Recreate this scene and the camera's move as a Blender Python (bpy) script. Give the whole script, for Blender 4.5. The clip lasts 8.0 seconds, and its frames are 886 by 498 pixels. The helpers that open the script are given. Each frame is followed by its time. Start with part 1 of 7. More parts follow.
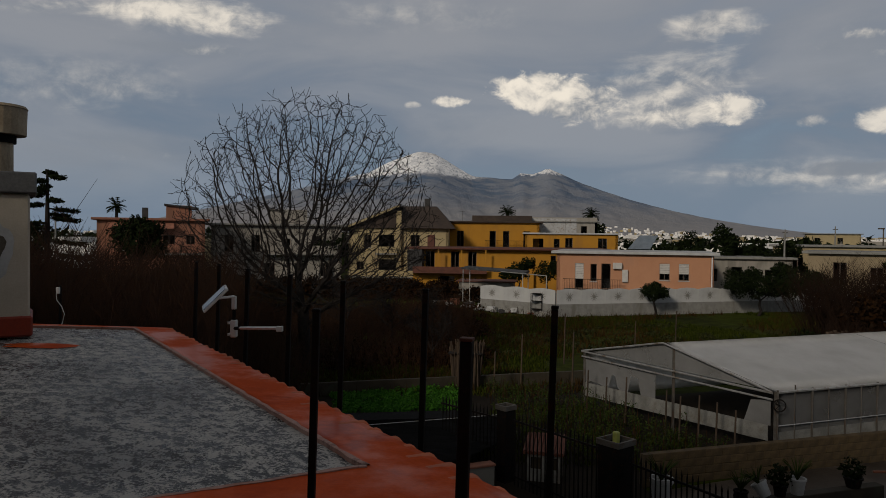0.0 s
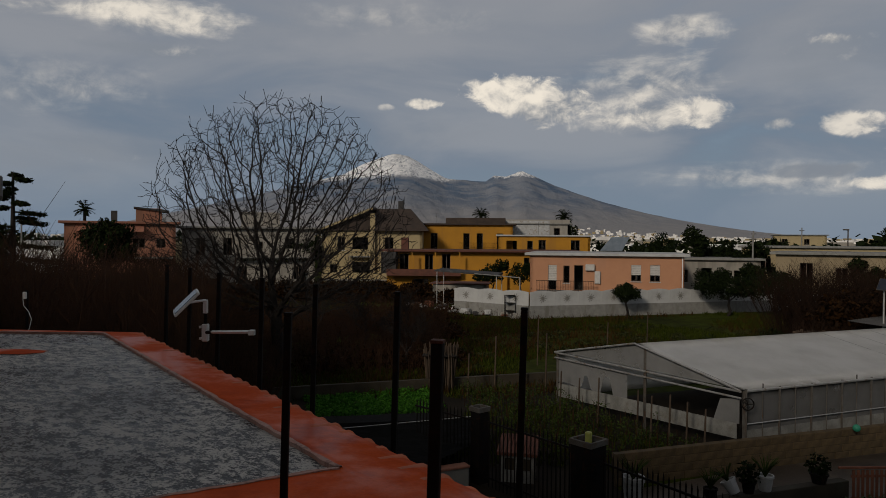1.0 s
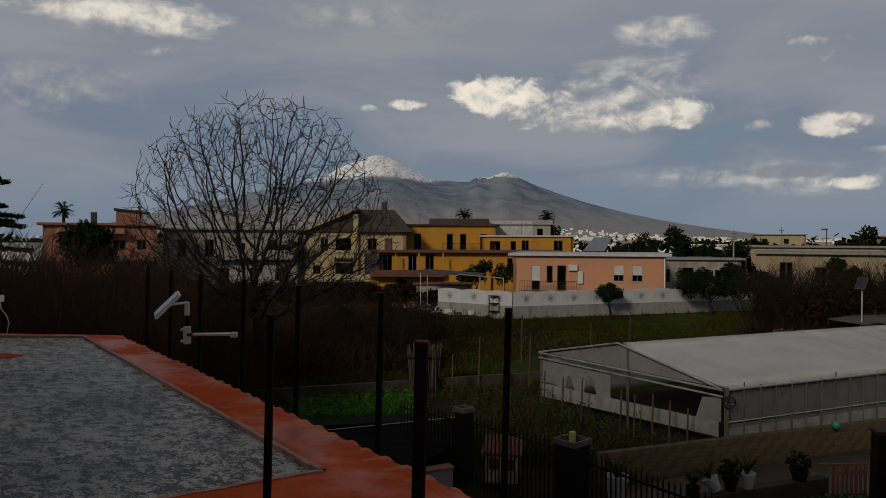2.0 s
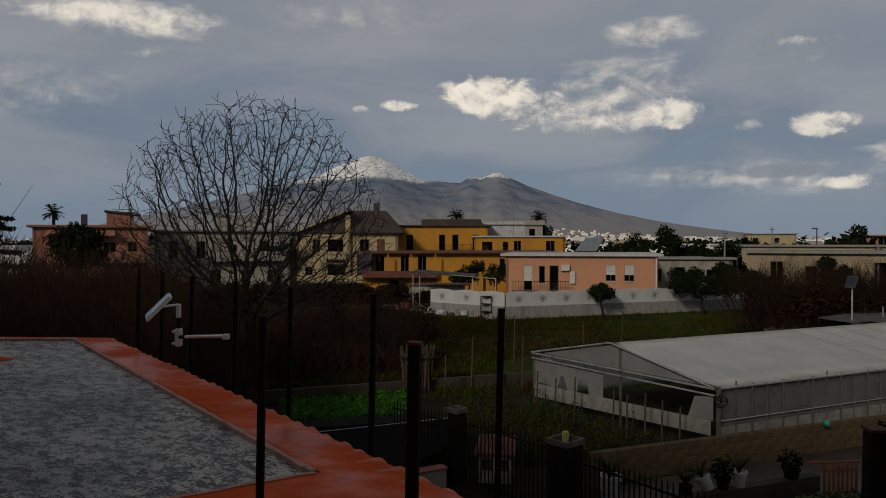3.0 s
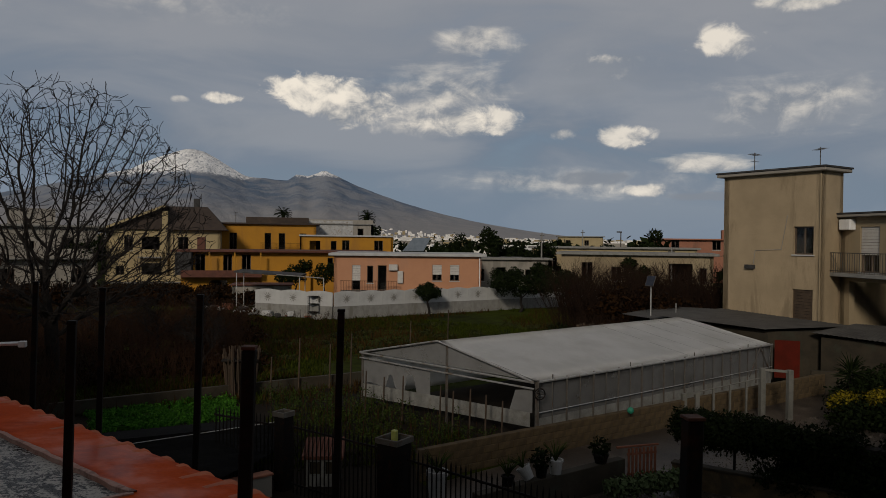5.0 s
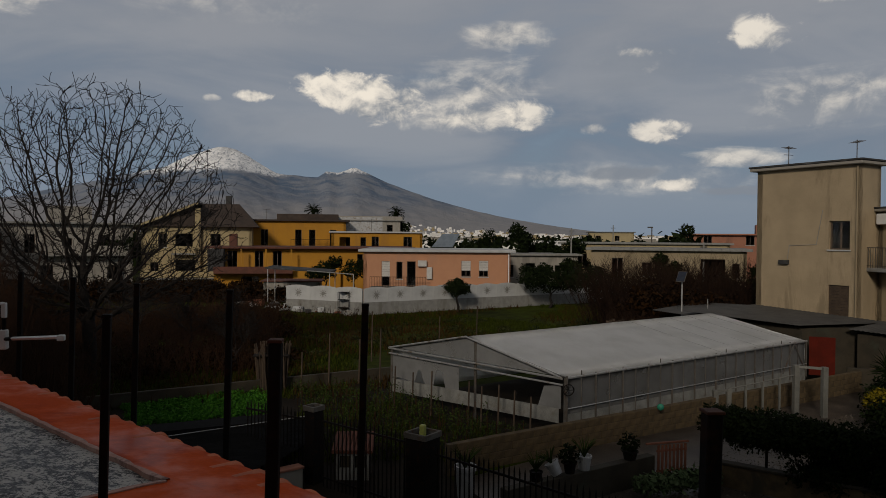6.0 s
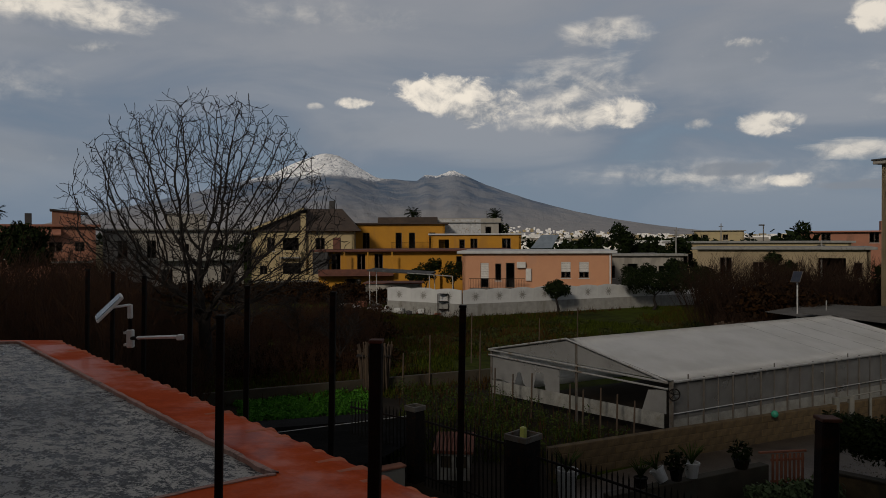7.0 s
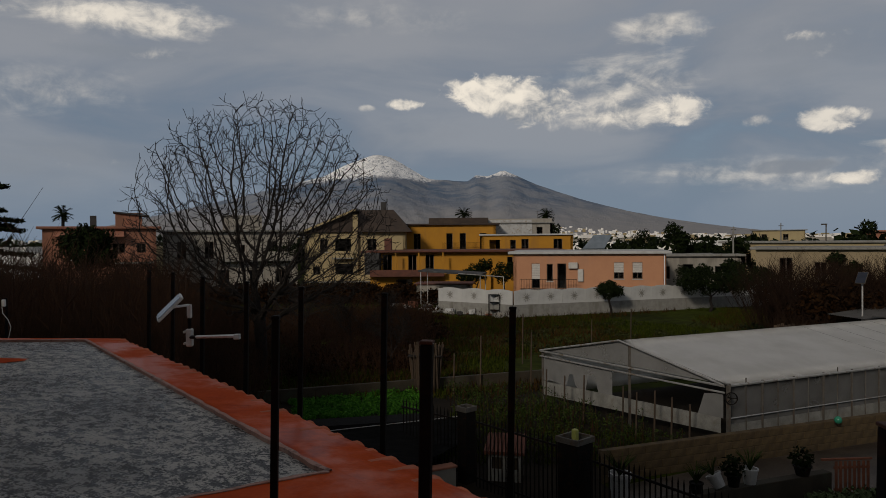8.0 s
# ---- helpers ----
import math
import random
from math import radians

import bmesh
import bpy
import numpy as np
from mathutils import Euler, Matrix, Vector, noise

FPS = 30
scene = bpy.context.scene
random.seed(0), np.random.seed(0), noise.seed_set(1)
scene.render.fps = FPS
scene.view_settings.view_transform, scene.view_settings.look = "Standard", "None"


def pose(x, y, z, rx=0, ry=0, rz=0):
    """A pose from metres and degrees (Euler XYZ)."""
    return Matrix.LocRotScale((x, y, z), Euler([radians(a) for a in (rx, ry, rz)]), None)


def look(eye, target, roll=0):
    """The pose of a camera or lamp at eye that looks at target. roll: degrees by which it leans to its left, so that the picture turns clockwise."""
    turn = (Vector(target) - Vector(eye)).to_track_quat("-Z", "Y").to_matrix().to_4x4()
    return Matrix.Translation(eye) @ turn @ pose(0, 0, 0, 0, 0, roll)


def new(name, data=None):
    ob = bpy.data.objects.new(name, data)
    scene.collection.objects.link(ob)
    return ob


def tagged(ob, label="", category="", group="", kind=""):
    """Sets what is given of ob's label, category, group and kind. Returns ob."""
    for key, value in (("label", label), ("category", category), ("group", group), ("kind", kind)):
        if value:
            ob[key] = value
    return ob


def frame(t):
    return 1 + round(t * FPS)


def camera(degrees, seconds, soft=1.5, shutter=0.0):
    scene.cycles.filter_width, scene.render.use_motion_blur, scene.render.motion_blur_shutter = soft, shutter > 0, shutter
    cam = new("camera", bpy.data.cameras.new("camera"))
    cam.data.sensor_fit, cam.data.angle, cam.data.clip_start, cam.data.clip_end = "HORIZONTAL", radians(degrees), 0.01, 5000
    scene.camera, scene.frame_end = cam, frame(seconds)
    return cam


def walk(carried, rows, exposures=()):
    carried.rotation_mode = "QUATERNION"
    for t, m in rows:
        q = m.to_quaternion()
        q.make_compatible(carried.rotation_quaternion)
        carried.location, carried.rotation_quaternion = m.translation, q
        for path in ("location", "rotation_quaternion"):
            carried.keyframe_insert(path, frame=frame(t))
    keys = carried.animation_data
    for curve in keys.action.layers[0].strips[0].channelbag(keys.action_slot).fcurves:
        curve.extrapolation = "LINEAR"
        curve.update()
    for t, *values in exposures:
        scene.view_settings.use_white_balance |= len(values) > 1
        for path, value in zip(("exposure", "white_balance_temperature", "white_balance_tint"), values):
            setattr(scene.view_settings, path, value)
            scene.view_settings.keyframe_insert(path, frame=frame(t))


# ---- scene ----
import collections
from mathutils import kdtree

cam = camera(63.0, 8.0, soft=0.6)
ROWS = [
    (0.0, 0.000, 0.000, 6.000, 88.970, -0.600, 7.472),
    (0.5, 0.007, -0.015, 6.003, 89.075, -0.508, 6.710),
    (1.0, 0.020, -0.042, 6.005, 89.172, -0.401, 5.406),
    (1.5, 0.018, -0.034, 6.005, 89.192, -0.320, 4.315),
    (1.7, 0.018, -0.033, 6.005, 89.210, -0.275, 4.190),
    (2.8, 0.016, -0.026, 6.004, 89.290, -0.010, 3.710),
    (3.0, 0.016, -0.025, 6.004, 89.297, 0.039, 3.481),
    (3.5, 0.011, -0.006, 6.004, 89.405, -0.014, 1.775),
    (3.8, -0.006, 0.024, 6.004, 89.440, -0.100, -0.770),
    (4.0, -0.018, 0.044, 6.004, 89.469, -0.156, -3.728),
    (4.2, -0.029, 0.062, 6.002, 89.495, -0.330, -7.250),
    (4.5, -0.045, 0.089, 5.999, 89.529, -0.623, -9.764),
    (4.7, -0.046, 0.090, 5.998, 89.450, -0.620, -10.120),
    (5.8, -0.022, 0.032, 5.997, 89.070, -0.500, -9.040),
    (6.0, -0.017, 0.018, 5.997, 89.000, -0.442, -7.777),
    (6.2, -0.016, 0.016, 5.997, 88.985, -0.310, -6.400),
    (6.5, -0.015, 0.012, 5.996, 88.979, -0.092, -4.228),
    (6.8, -0.010, 0.000, 5.997, 89.050, 0.150, -1.420),
    (7.0, -0.007, -0.008, 5.998, 89.124, 0.305, 0.029),
    (7.5, -0.001, -0.026, 6.001, 89.142, 0.518, 2.493),
    (8.0, -0.002, -0.032, 6.005, 89.193, 0.466, 4.053),
]
walk(cam, [(t, pose(x, y, z, rx, ry, rz)) for t, x, y, z, rx, ry, rz in ROWS])

# ---- world, sun, exposure ----
scene.view_settings.exposure = -0.06
SUN_AZ, SUN_EL = 205.0, 24.0      # degrees clockwise from +y, above the horizon


def node_math(nt, op, a, b=None, clamp=False):
    n = nt.nodes.new("ShaderNodeMath")
    n.operation, n.use_clamp = op, clamp
    for i, v in enumerate((a, b)):
        if v is None:
            continue
        if isinstance(v, (int, float)):
            n.inputs[i].default_value = v
        else:
            nt.links.new(v, n.inputs[i])
    return n.outputs[0]


def node_noise(nt, vec, scale, detail=6.0, rough=0.55, distort=0.0):
    n = nt.nodes.new("ShaderNodeTexNoise")
    n.inputs["Scale"].default_value = scale
    n.inputs["Detail"].default_value = detail
    n.inputs["Roughness"].default_value = rough
    n.inputs["Distortion"].default_value = distort
    nt.links.new(vec, n.inputs["Vector"])
    return n.outputs["Fac"]


def node_mix(nt, fac, a, b):
    n = nt.nodes.new("ShaderNodeMix")
    n.data_type = "RGBA"
    n.clamp_factor = True
    for sock, v in ((n.inputs[0], fac), (n.inputs[6], a), (n.inputs[7], b)):
        if isinstance(v, (int, float)):
            sock.default_value = v
        elif isinstance(v, tuple):
            sock.default_value = (*v, 1.0)
        else:
            nt.links.new(v, sock)
    return n.outputs[2]


def node_range(nt, v, lo, hi, a=0.0, b=1.0):
    n = nt.nodes.new("ShaderNodeMapRange")
    n.interpolation_type = "SMOOTHSTEP"
    nt.links.new(v, n.inputs[0])
    for i, q in enumerate((lo, hi, a, b)):
        n.inputs[i + 1].default_value = q
    return n.outputs[0]


def node_scaled(nt, vec, sx, sy, sz):
    n = nt.nodes.new("ShaderNodeMapping")
    n.inputs["Scale"].default_value = (sx, sy, sz)
    nt.links.new(vec, n.inputs["Vector"])
    return n.outputs[0]


def cloud_billows(nt, vec):
    """Torn billows of cumulus, about 0 to 1."""
    big = node_noise(nt, vec, 13.0, 2.0, 0.5, 0.2)
    fine = node_noise(nt, vec, 30.0, 9.0, 0.62, 0.45)
    return node_math(nt, "ADD", node_math(nt, "MULTIPLY", big, 0.5), node_math(nt, "MULTIPLY", fine, 0.5))


def make_world():
    w = bpy.data.worlds.new("overcast_evening")
    w.use_nodes = True
    scene.world = w
    nt = w.node_tree
    nt.nodes.clear()
    out = nt.nodes.new("ShaderNodeOutputWorld")
    bg = nt.nodes.new("ShaderNodeBackground")
    nt.links.new(bg.outputs[0], out.inputs[0])
    sky = nt.nodes.new("ShaderNodeTexSky")
    sky.sky_type = "NISHITA"
    sky.sun_disc = False
    sky.sun_elevation, sky.sun_rotation = radians(SUN_EL), radians(SUN_AZ)
    dim = nt.nodes.new("ShaderNodeVectorMath")
    dim.operation = "SCALE"
    dim.inputs[3].default_value = 0.06
    nt.links.new(sky.outputs[0], dim.inputs[0])
    tc = nt.nodes.new("ShaderNodeTexCoord")
    vec = tc.outputs["Generated"]
    sep = nt.nodes.new("ShaderNodeSeparateXYZ")
    nt.links.new(vec, sep.inputs[0])
    dx, dy, dz = sep.outputs
    az = node_math(nt, "MULTIPLY", node_math(nt, "ARCTAN2", dx, dy), 57.2958)
    el = node_math(nt, "MULTIPLY", node_math(nt, "ARCSINE", dz), 57.2958)
    # the veil of grey cloud over the blue
    broad = node_noise(nt, node_scaled(nt, vec, 2.0, 2.0, 6.5), 1.6, 6.0, 0.5, 0.5)
    veil = node_mix(nt, node_range(nt, broad, 0.36, 0.66), VEIL_DARK, VEIL_LIGHT)
    low = node_range(nt, el, 0.5, 8.5, 1.0, 0.0)
    veil = node_mix(nt, node_math(nt, "MULTIPLY", low, 0.62), veil, VEIL_LOW)
    veil = node_mix(nt, node_range(nt, el, 9.0, 17.0, 0.0, 0.6), veil, VEIL_HIGH)
    cover = node_range(nt, broad, 0.30, 0.5, 0.82, 0.97)
    col = node_mix(nt, cover, dim.outputs[0], veil)
    # cloud relief: billows, and the same billows shifted against the light for their shading
    billow_vec = node_scaled(nt, vec, 1.0, 1.0, 1.35)
    lumps = cloud_billows(nt, billow_vec)
    shifted = nt.nodes.new("ShaderNodeMapping")
    shifted.inputs["Location"].default_value = (0.010, 0.0, -0.016)
    nt.links.new(billow_vec, shifted.inputs["Vector"])
    emboss = node_math(nt, "SUBTRACT", lumps, cloud_billows(nt, shifted.outputs[0]))
    streaks = node_noise(nt, node_scaled(nt, vec, 1.0, 1.0, 4.5), 5.0, 8.0, 0.62, 0.6)
    ragged = node_noise(nt, vec, 42.0, 5.0, 0.6, 0.2)
    for a0, e0, sa, se, wt, hard, grain, light in CLOUDS:
        da = node_math(nt, "DIVIDE", node_math(nt, "SUBTRACT", az, a0), sa)
        de = node_math(nt, "DIVIDE", node_math(nt, "SUBTRACT", el, e0), se)
        if grain == 1:
            de = node_math(nt, "MAXIMUM", de, node_math(nt, "MULTIPLY", de, -1.25))
        r = node_math(nt, "SQRT", node_math(nt, "ADD", node_math(nt, "MULTIPLY", da, da), node_math(nt, "MULTIPLY", de, de)))
        n = lumps if grain == 1 else streaks
        v = node_math(nt, "ADD", node_math(nt, "SUBTRACT", 1.0, r), node_math(nt, "MULTIPLY", node_math(nt, "SUBTRACT", n, 0.5), 2.7 if grain == 1 else 2.6))
        v = node_math(nt, "ADD", v, node_math(nt, "MULTIPLY", node_math(nt, "SUBTRACT", ragged, 0.5), 0.35))
        mask = node_math(nt, "MULTIPLY", node_range(nt, v, 0.0, hard), wt)
        mask = node_math(nt, "MULTIPLY", mask, node_range(nt, r, 1.1, 1.7, 1.0, 0.0))
        height = node_math(nt, "DIVIDE", node_math(nt, "SUBTRACT", el, e0), se)
        tone = node_math(nt, "ADD", node_math(nt, "MULTIPLY", height, 0.16), node_math(nt, "MULTIPLY", emboss, 3.2))
        tone = node_math(nt, "ADD", tone, light)
        lit = node_mix(nt, node_range(nt, tone, 0.0, 1.0), CLOUD_SHADE, CLOUD_LIT)
        col = node_mix(nt, mask, col, lit)
    # sky overhead, out of view, darkened to dim the light on upward-facing surfaces
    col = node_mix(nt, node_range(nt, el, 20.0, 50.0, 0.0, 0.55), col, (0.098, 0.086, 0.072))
    nt.links.new(col, bg.inputs[0])
    bg.inputs[1].default_value = SKY_STRENGTH


VEIL_DARK, VEIL_LIGHT, VEIL_LOW = (0.122, 0.158, 0.212), (0.222, 0.238, 0.268), (0.128, 0.182, 0.252)
VEIL_HIGH = (0.235, 0.240, 0.258)
CLOUD_SHADE, CLOUD_LIT = (0.185, 0.205, 0.235), (0.73, 0.665, 0.57)
SKY_STRENGTH = 1.22
# azimuth, elevation, half width, half height, weight, softness, 1 billowing or 2 streaked, brightness
CLOUDS = [
    (-32.0, 6.0, 13.0, 2.6, 0.55, 1.2, 2, -0.35),
    (-9.0, 8.0, 9.0, 2.2, 0.35, 1.4, 2, -0.25),
    (21.0, 11.5, 8.0, 4.5, 0.55, 1.3, 2, -0.2),
    (35.0, 9.6, 9.0, 2.6, 0.62, 1.1, 2, 0.30),
    (-34.0, 10.0, 10.0, 2.4, 0.40, 1.3, 2, 0.32),
    (-10.0, 16.8, 9.0, 1.6, 0.35, 1.4, 2, 0.35),
    (-29.5, 15.6, 9.5, 1.7, 0.85, 0.8, 2, 0.55),
    (-27.5, 13.6, 6.5, 0.7, 0.55, 0.9, 2, -0.1),
    (21.5, 4.4, 14.0, 1.5, 0.55, 1.2, 2, 0.36),
    (30.1, 5.9, 4.0, 0.9, 0.7, 0.7, 2, 0.6),
    (25.4, 4.0, 2.0, 0.7, 0.85, 0.5, 1, 0.7),
    (22.2, 4.9, 3.4, 0.6, 0.85, 0.4, 2, -0.3),
    (30.1, 3.5, 3.0, 0.45, 0.8, 0.5, 2, -0.3),
    (12.4, 15.4, 3.8, 1.3, 0.62, 0.7, 2, 0.52),
    (11.2, 11.3, 7.4, 3.3, 0.80, 1.2, 2, 0.46),
    (10.0, 9.2, 5.6, 1.4, 0.75, 0.8, 1, 0.52),
    (14.6, 9.2, 2.2, 1.4, 0.80, 0.45, 1, 0.55),
    (1.3, 10.7, 5.0, 2.1, 1.0, 0.35, 1, 0.58),
    (-7.0, 10.5, 1.8, 0.7, 0.95, 0.4, 1, 0.72),
    (-9.9, 10.2, 0.8, 0.35, 0.5, 0.6, 1, 0.5),
    (24.5, 8.0, 2.3, 1.2, 0.8, 0.5, 1, 0.6),
    (19.3, 8.3, 1.1, 0.6, 0.6, 0.6, 1, 0.5),
    (22.5, 13.8, 1.7, 0.55, 0.7, 0.6, 1, 0.65),
    (31.2, 14.3, 2.7, 1.6, 0.85, 0.5, 1, 0.65),
    (36.0, 16.9, 4.2, 1.0, 0.75, 0.6, 1, 0.6),
]
# height of an added unseen wall, set so its shade covers the near garden
SHADING_WALL = 11.6
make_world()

sun = new("sun", bpy.data.lights.new("sun", "SUN"))
sun.data.energy, sun.data.angle, sun.data.color = 1.58, radians(8), (1.0, 0.89, 0.76)
a, e = radians(SUN_AZ), radians(SUN_EL)
sun.matrix_world = look((math.sin(a) * math.cos(e) * 50, math.cos(a) * math.cos(e) * 50, math.sin(e) * 50 + 5), (0, 0, 5))


# ---- materials ----
def material(name, c1, c2=None, rough=0.8, scale=3.0, fine=40.0, bump=0.15, metal=0.0, spec=0.4, stain=None, stain_scale=0.6, each=0.0, streak=False, rough2=None):
    """Two scales of variation, stains and fine relief; each: variation from object to object."""
    m = bpy.data.materials.new(name)
    m.use_nodes = True
    nt = m.node_tree
    b = nt.nodes["Principled BSDF"]
    tc = nt.nodes.new("ShaderNodeTexCoord")
    vec = tc.outputs["Object"]
    c2 = c2 or tuple(v * 0.8 for v in c1)
    big = node_noise(nt, vec, scale, 5.0, 0.6)
    small = node_noise(nt, vec, fine, 4.0, 0.6)
    mixed = node_math(nt, "ADD", node_math(nt, "MULTIPLY", big, 0.65), node_math(nt, "MULTIPLY", small, 0.35))
    col = node_mix(nt, node_range(nt, mixed, 0.36, 0.64), c1, c2)
    if stain:
        sv = node_scaled(nt, vec, 1.0, 1.0, 0.22) if streak else vec
        s = node_noise(nt, sv, stain_scale, 6.0, 0.65, 0.4)
        col = node_mix(nt, node_range(nt, s, 0.52, 0.68, 0.0, 0.85), col, stain)
    if each:
        info = nt.nodes.new("ShaderNodeObjectInfo")
        hsv = nt.nodes.new("ShaderNodeHueSaturation")
        nt.links.new(node_range(nt, info.outputs["Random"], 0.0, 1.0, 1.0 - each, 1.0 + each), hsv.inputs["Value"])
        nt.links.new(col, hsv.inputs["Color"])
        col = hsv.outputs[0]
    nt.links.new(col, b.inputs["Base Color"])
    b.inputs["Metallic"].default_value = metal
    b.inputs["Specular IOR Level"].default_value = spec
    if rough2 is None:
        b.inputs["Roughness"].default_value = rough
    else:
        nt.links.new(node_range(nt, big, 0.4, 0.6, rough, rough2), b.inputs["Roughness"])
    if bump:
        bn = nt.nodes.new("ShaderNodeBump")
        bn.inputs["Strength"].default_value = bump
        bn.inputs["Distance"].default_value = 0.02
        nt.links.new(mixed, bn.inputs["Height"])
        nt.links.new(bn.outputs[0], b.inputs["Normal"])
    return m


def leaf_material(name, c1, c2, rough=0.6):
    m = bpy.data.materials.new(name)
    m.use_nodes = True
    nt = m.node_tree
    b = nt.nodes["Principled BSDF"]
    g = nt.nodes.new("ShaderNodeNewGeometry")
    nt.links.new(node_mix(nt, g.outputs["Random Per Island"], c1, c2), b.inputs["Base Color"])
    b.inputs["Roughness"].default_value = rough
    b.inputs["Specular IOR Level"].default_value = 0.03
    return m


def glass_material(name, tint=(0.8, 0.85, 0.85), rough=0.05):
    m = bpy.data.materials.new(name)
    m.use_nodes = True
    b = m.node_tree.nodes["Principled BSDF"]
    b.inputs["Base Color"].default_value = (*tint, 1)
    b.inputs["Transmission Weight"].default_value = 1.0
    b.inputs["Roughness"].default_value = rough
    b.inputs["IOR"].default_value = 1.3
    return m


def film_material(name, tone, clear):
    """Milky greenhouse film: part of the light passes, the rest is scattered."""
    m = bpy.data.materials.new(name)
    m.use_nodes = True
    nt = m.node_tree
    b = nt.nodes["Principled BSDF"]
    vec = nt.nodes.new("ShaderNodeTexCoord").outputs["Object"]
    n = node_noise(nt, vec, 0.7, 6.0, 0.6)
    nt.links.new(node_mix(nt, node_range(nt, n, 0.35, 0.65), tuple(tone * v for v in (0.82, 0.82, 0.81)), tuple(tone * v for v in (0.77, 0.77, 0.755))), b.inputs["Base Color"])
    b.inputs["Roughness"].default_value = 0.5
    b.inputs["Specular IOR Level"].default_value = 0.2
    tr = nt.nodes.new("ShaderNodeBsdfTransparent")
    tr.inputs[0].default_value = (0.92, 0.92, 0.90, 1)
    mx = nt.nodes.new("ShaderNodeMixShader")
    nt.links.new(node_range(nt, n, 0.3, 0.7, clear, clear * 2), mx.inputs[0])
    nt.links.new(b.outputs[0], mx.inputs[1])
    nt.links.new(tr.outputs[0], mx.inputs[2])
    nt.links.new(mx.outputs[0], nt.nodes["Material Output"].inputs[0])
    bn = nt.nodes.new("ShaderNodeBump")
    bn.inputs["Strength"].default_value = 0.25
    nt.links.new(n, bn.inputs["Height"])
    nt.links.new(bn.outputs[0], b.inputs["Normal"])
    return m


def felt_material():
    """Wet bitumen felt: dark, streaked, with pale crusts where the grit shows."""
    m = bpy.data.materials.new("wet_felt")
    m.use_nodes = True
    nt = m.node_tree
    b = nt.nodes["Principled BSDF"]
    vec = nt.nodes.new("ShaderNodeTexCoord").outputs["Object"]
    turned = nt.nodes.new("ShaderNodeMapping")
    turned.inputs["Rotation"].default_value = (0, 0, radians(38))
    nt.links.new(vec, turned.inputs["Vector"])
    along = node_scaled(nt, turned.outputs[0], 0.8, 1.15, 1.0)
    broad = node_noise(nt, along, 0.9, 5.0, 0.6, 0.4)
    crust = node_noise(nt, along, 12.0, 10.0, 0.80, 0.3)
    grit = node_noise(nt, vec, 55.0, 4.0, 0.7)
    pits = node_noise(nt, vec, 22.0, 3.0, 0.6)
    col = node_mix(nt, node_range(nt, grit, 0.35, 0.65), (0.020, 0.019, 0.019), (0.10, 0.096, 0.092))
    pale = node_math(nt, "MULTIPLY", node_range(nt, node_math(nt, "ADD", crust, node_math(nt, "MULTIPLY", node_math(nt, "SUBTRACT", grit, 0.5), 0.5)), 0.478, 0.525), node_range(nt, broad, 0.30, 0.56, 0.45, 1.0))
    col = node_mix(nt, node_math(nt, "MULTIPLY", pale, 0.9), col, (0.72, 0.68, 0.62))
    col = node_mix(nt, node_range(nt, pits, 0.62, 0.70, 0.0, 0.8), col, (0.012, 0.012, 0.012))
    nt.links.new(col, b.inputs["Base Color"])
    wet = node_math(nt, "ADD", node_range(nt, broad, 0.35, 0.62, 0.16, 0.42), node_math(nt, "MULTIPLY", pale, 0.3))
    nt.links.new(wet, b.inputs["Roughness"])
    nt.links.new(node_range(nt, node_math(nt, "ADD", pale, node_range(nt, pits, 0.45, 0.6, 0.0, 0.5)), 0.0, 0.9, 0.55, 0.08), b.inputs["Specular IOR Level"])
    h = node_math(nt, "ADD", node_math(nt, "MULTIPLY", crust, 0.8), node_math(nt, "MULTIPLY", grit, 0.35))
    bn = nt.nodes.new("ShaderNodeBump")
    bn.inputs["Strength"].default_value = 1.0
    bn.inputs["Distance"].default_value = 0.035
    nt.links.new(h, bn.inputs["Height"])
    nt.links.new(bn.outputs[0], b.inputs["Normal"])
    return m


M = {}
M["felt"] = felt_material()
M["redpaint"] = material("red_waterproof_paint", (0.60, 0.086, 0.007), (0.46, 0.058, 0.006), 0.30, 1.3, 50.0, 0.10, stain=(0.30, 0.032, 0.005), stain_scale=1.4, rough2=0.85, spec=0.10)
M["redbase"] = material("dark_red_paint", (0.26, 0.030, 0.010), (0.18, 0.022, 0.009), 0.5, 2.0, 40.0, 0.2, stain=(0.12, 0.02, 0.010), stain_scale=3.0)
M["tile"] = material("painted_clay_tile", (0.58, 0.13, 0.030), (0.42, 0.085, 0.02), 0.7, 3.0, 60.0, 0.3, each=0.18, stain=(0.30, 0.14, 0.08), stain_scale=4.0)
M["claytile"] = material("clay_roof_tile", (0.30, 0.12, 0.07), (0.20, 0.09, 0.06), 0.8, 3.0, 40.0, 0.3, each=0.2)
M["render_grey"] = material("stained_grey_render", (0.48, 0.42, 0.33), (0.40, 0.35, 0.27), 0.9, 2.0, 50.0, 0.3, stain=(0.22, 0.20, 0.17), stain_scale=1.5, streak=True)
M["concrete"] = material("concrete", (0.23, 0.225, 0.205), (0.165, 0.16, 0.145), 0.9, 2.5, 50.0, 0.35, stain=(0.14, 0.13, 0.11), stain_scale=1.2, streak=True)
M["block"] = material("tufa_block", (0.084, 0.056, 0.024), (0.048, 0.032, 0.014), 0.92, 4.0, 40.0, 0.7, each=0.10, stain=(0.030, 0.026, 0.014), stain_scale=1.3)
M["mortar"] = material("mortar", (0.052, 0.036, 0.018), None, 0.95, 5.0, 60.0, 0.4)
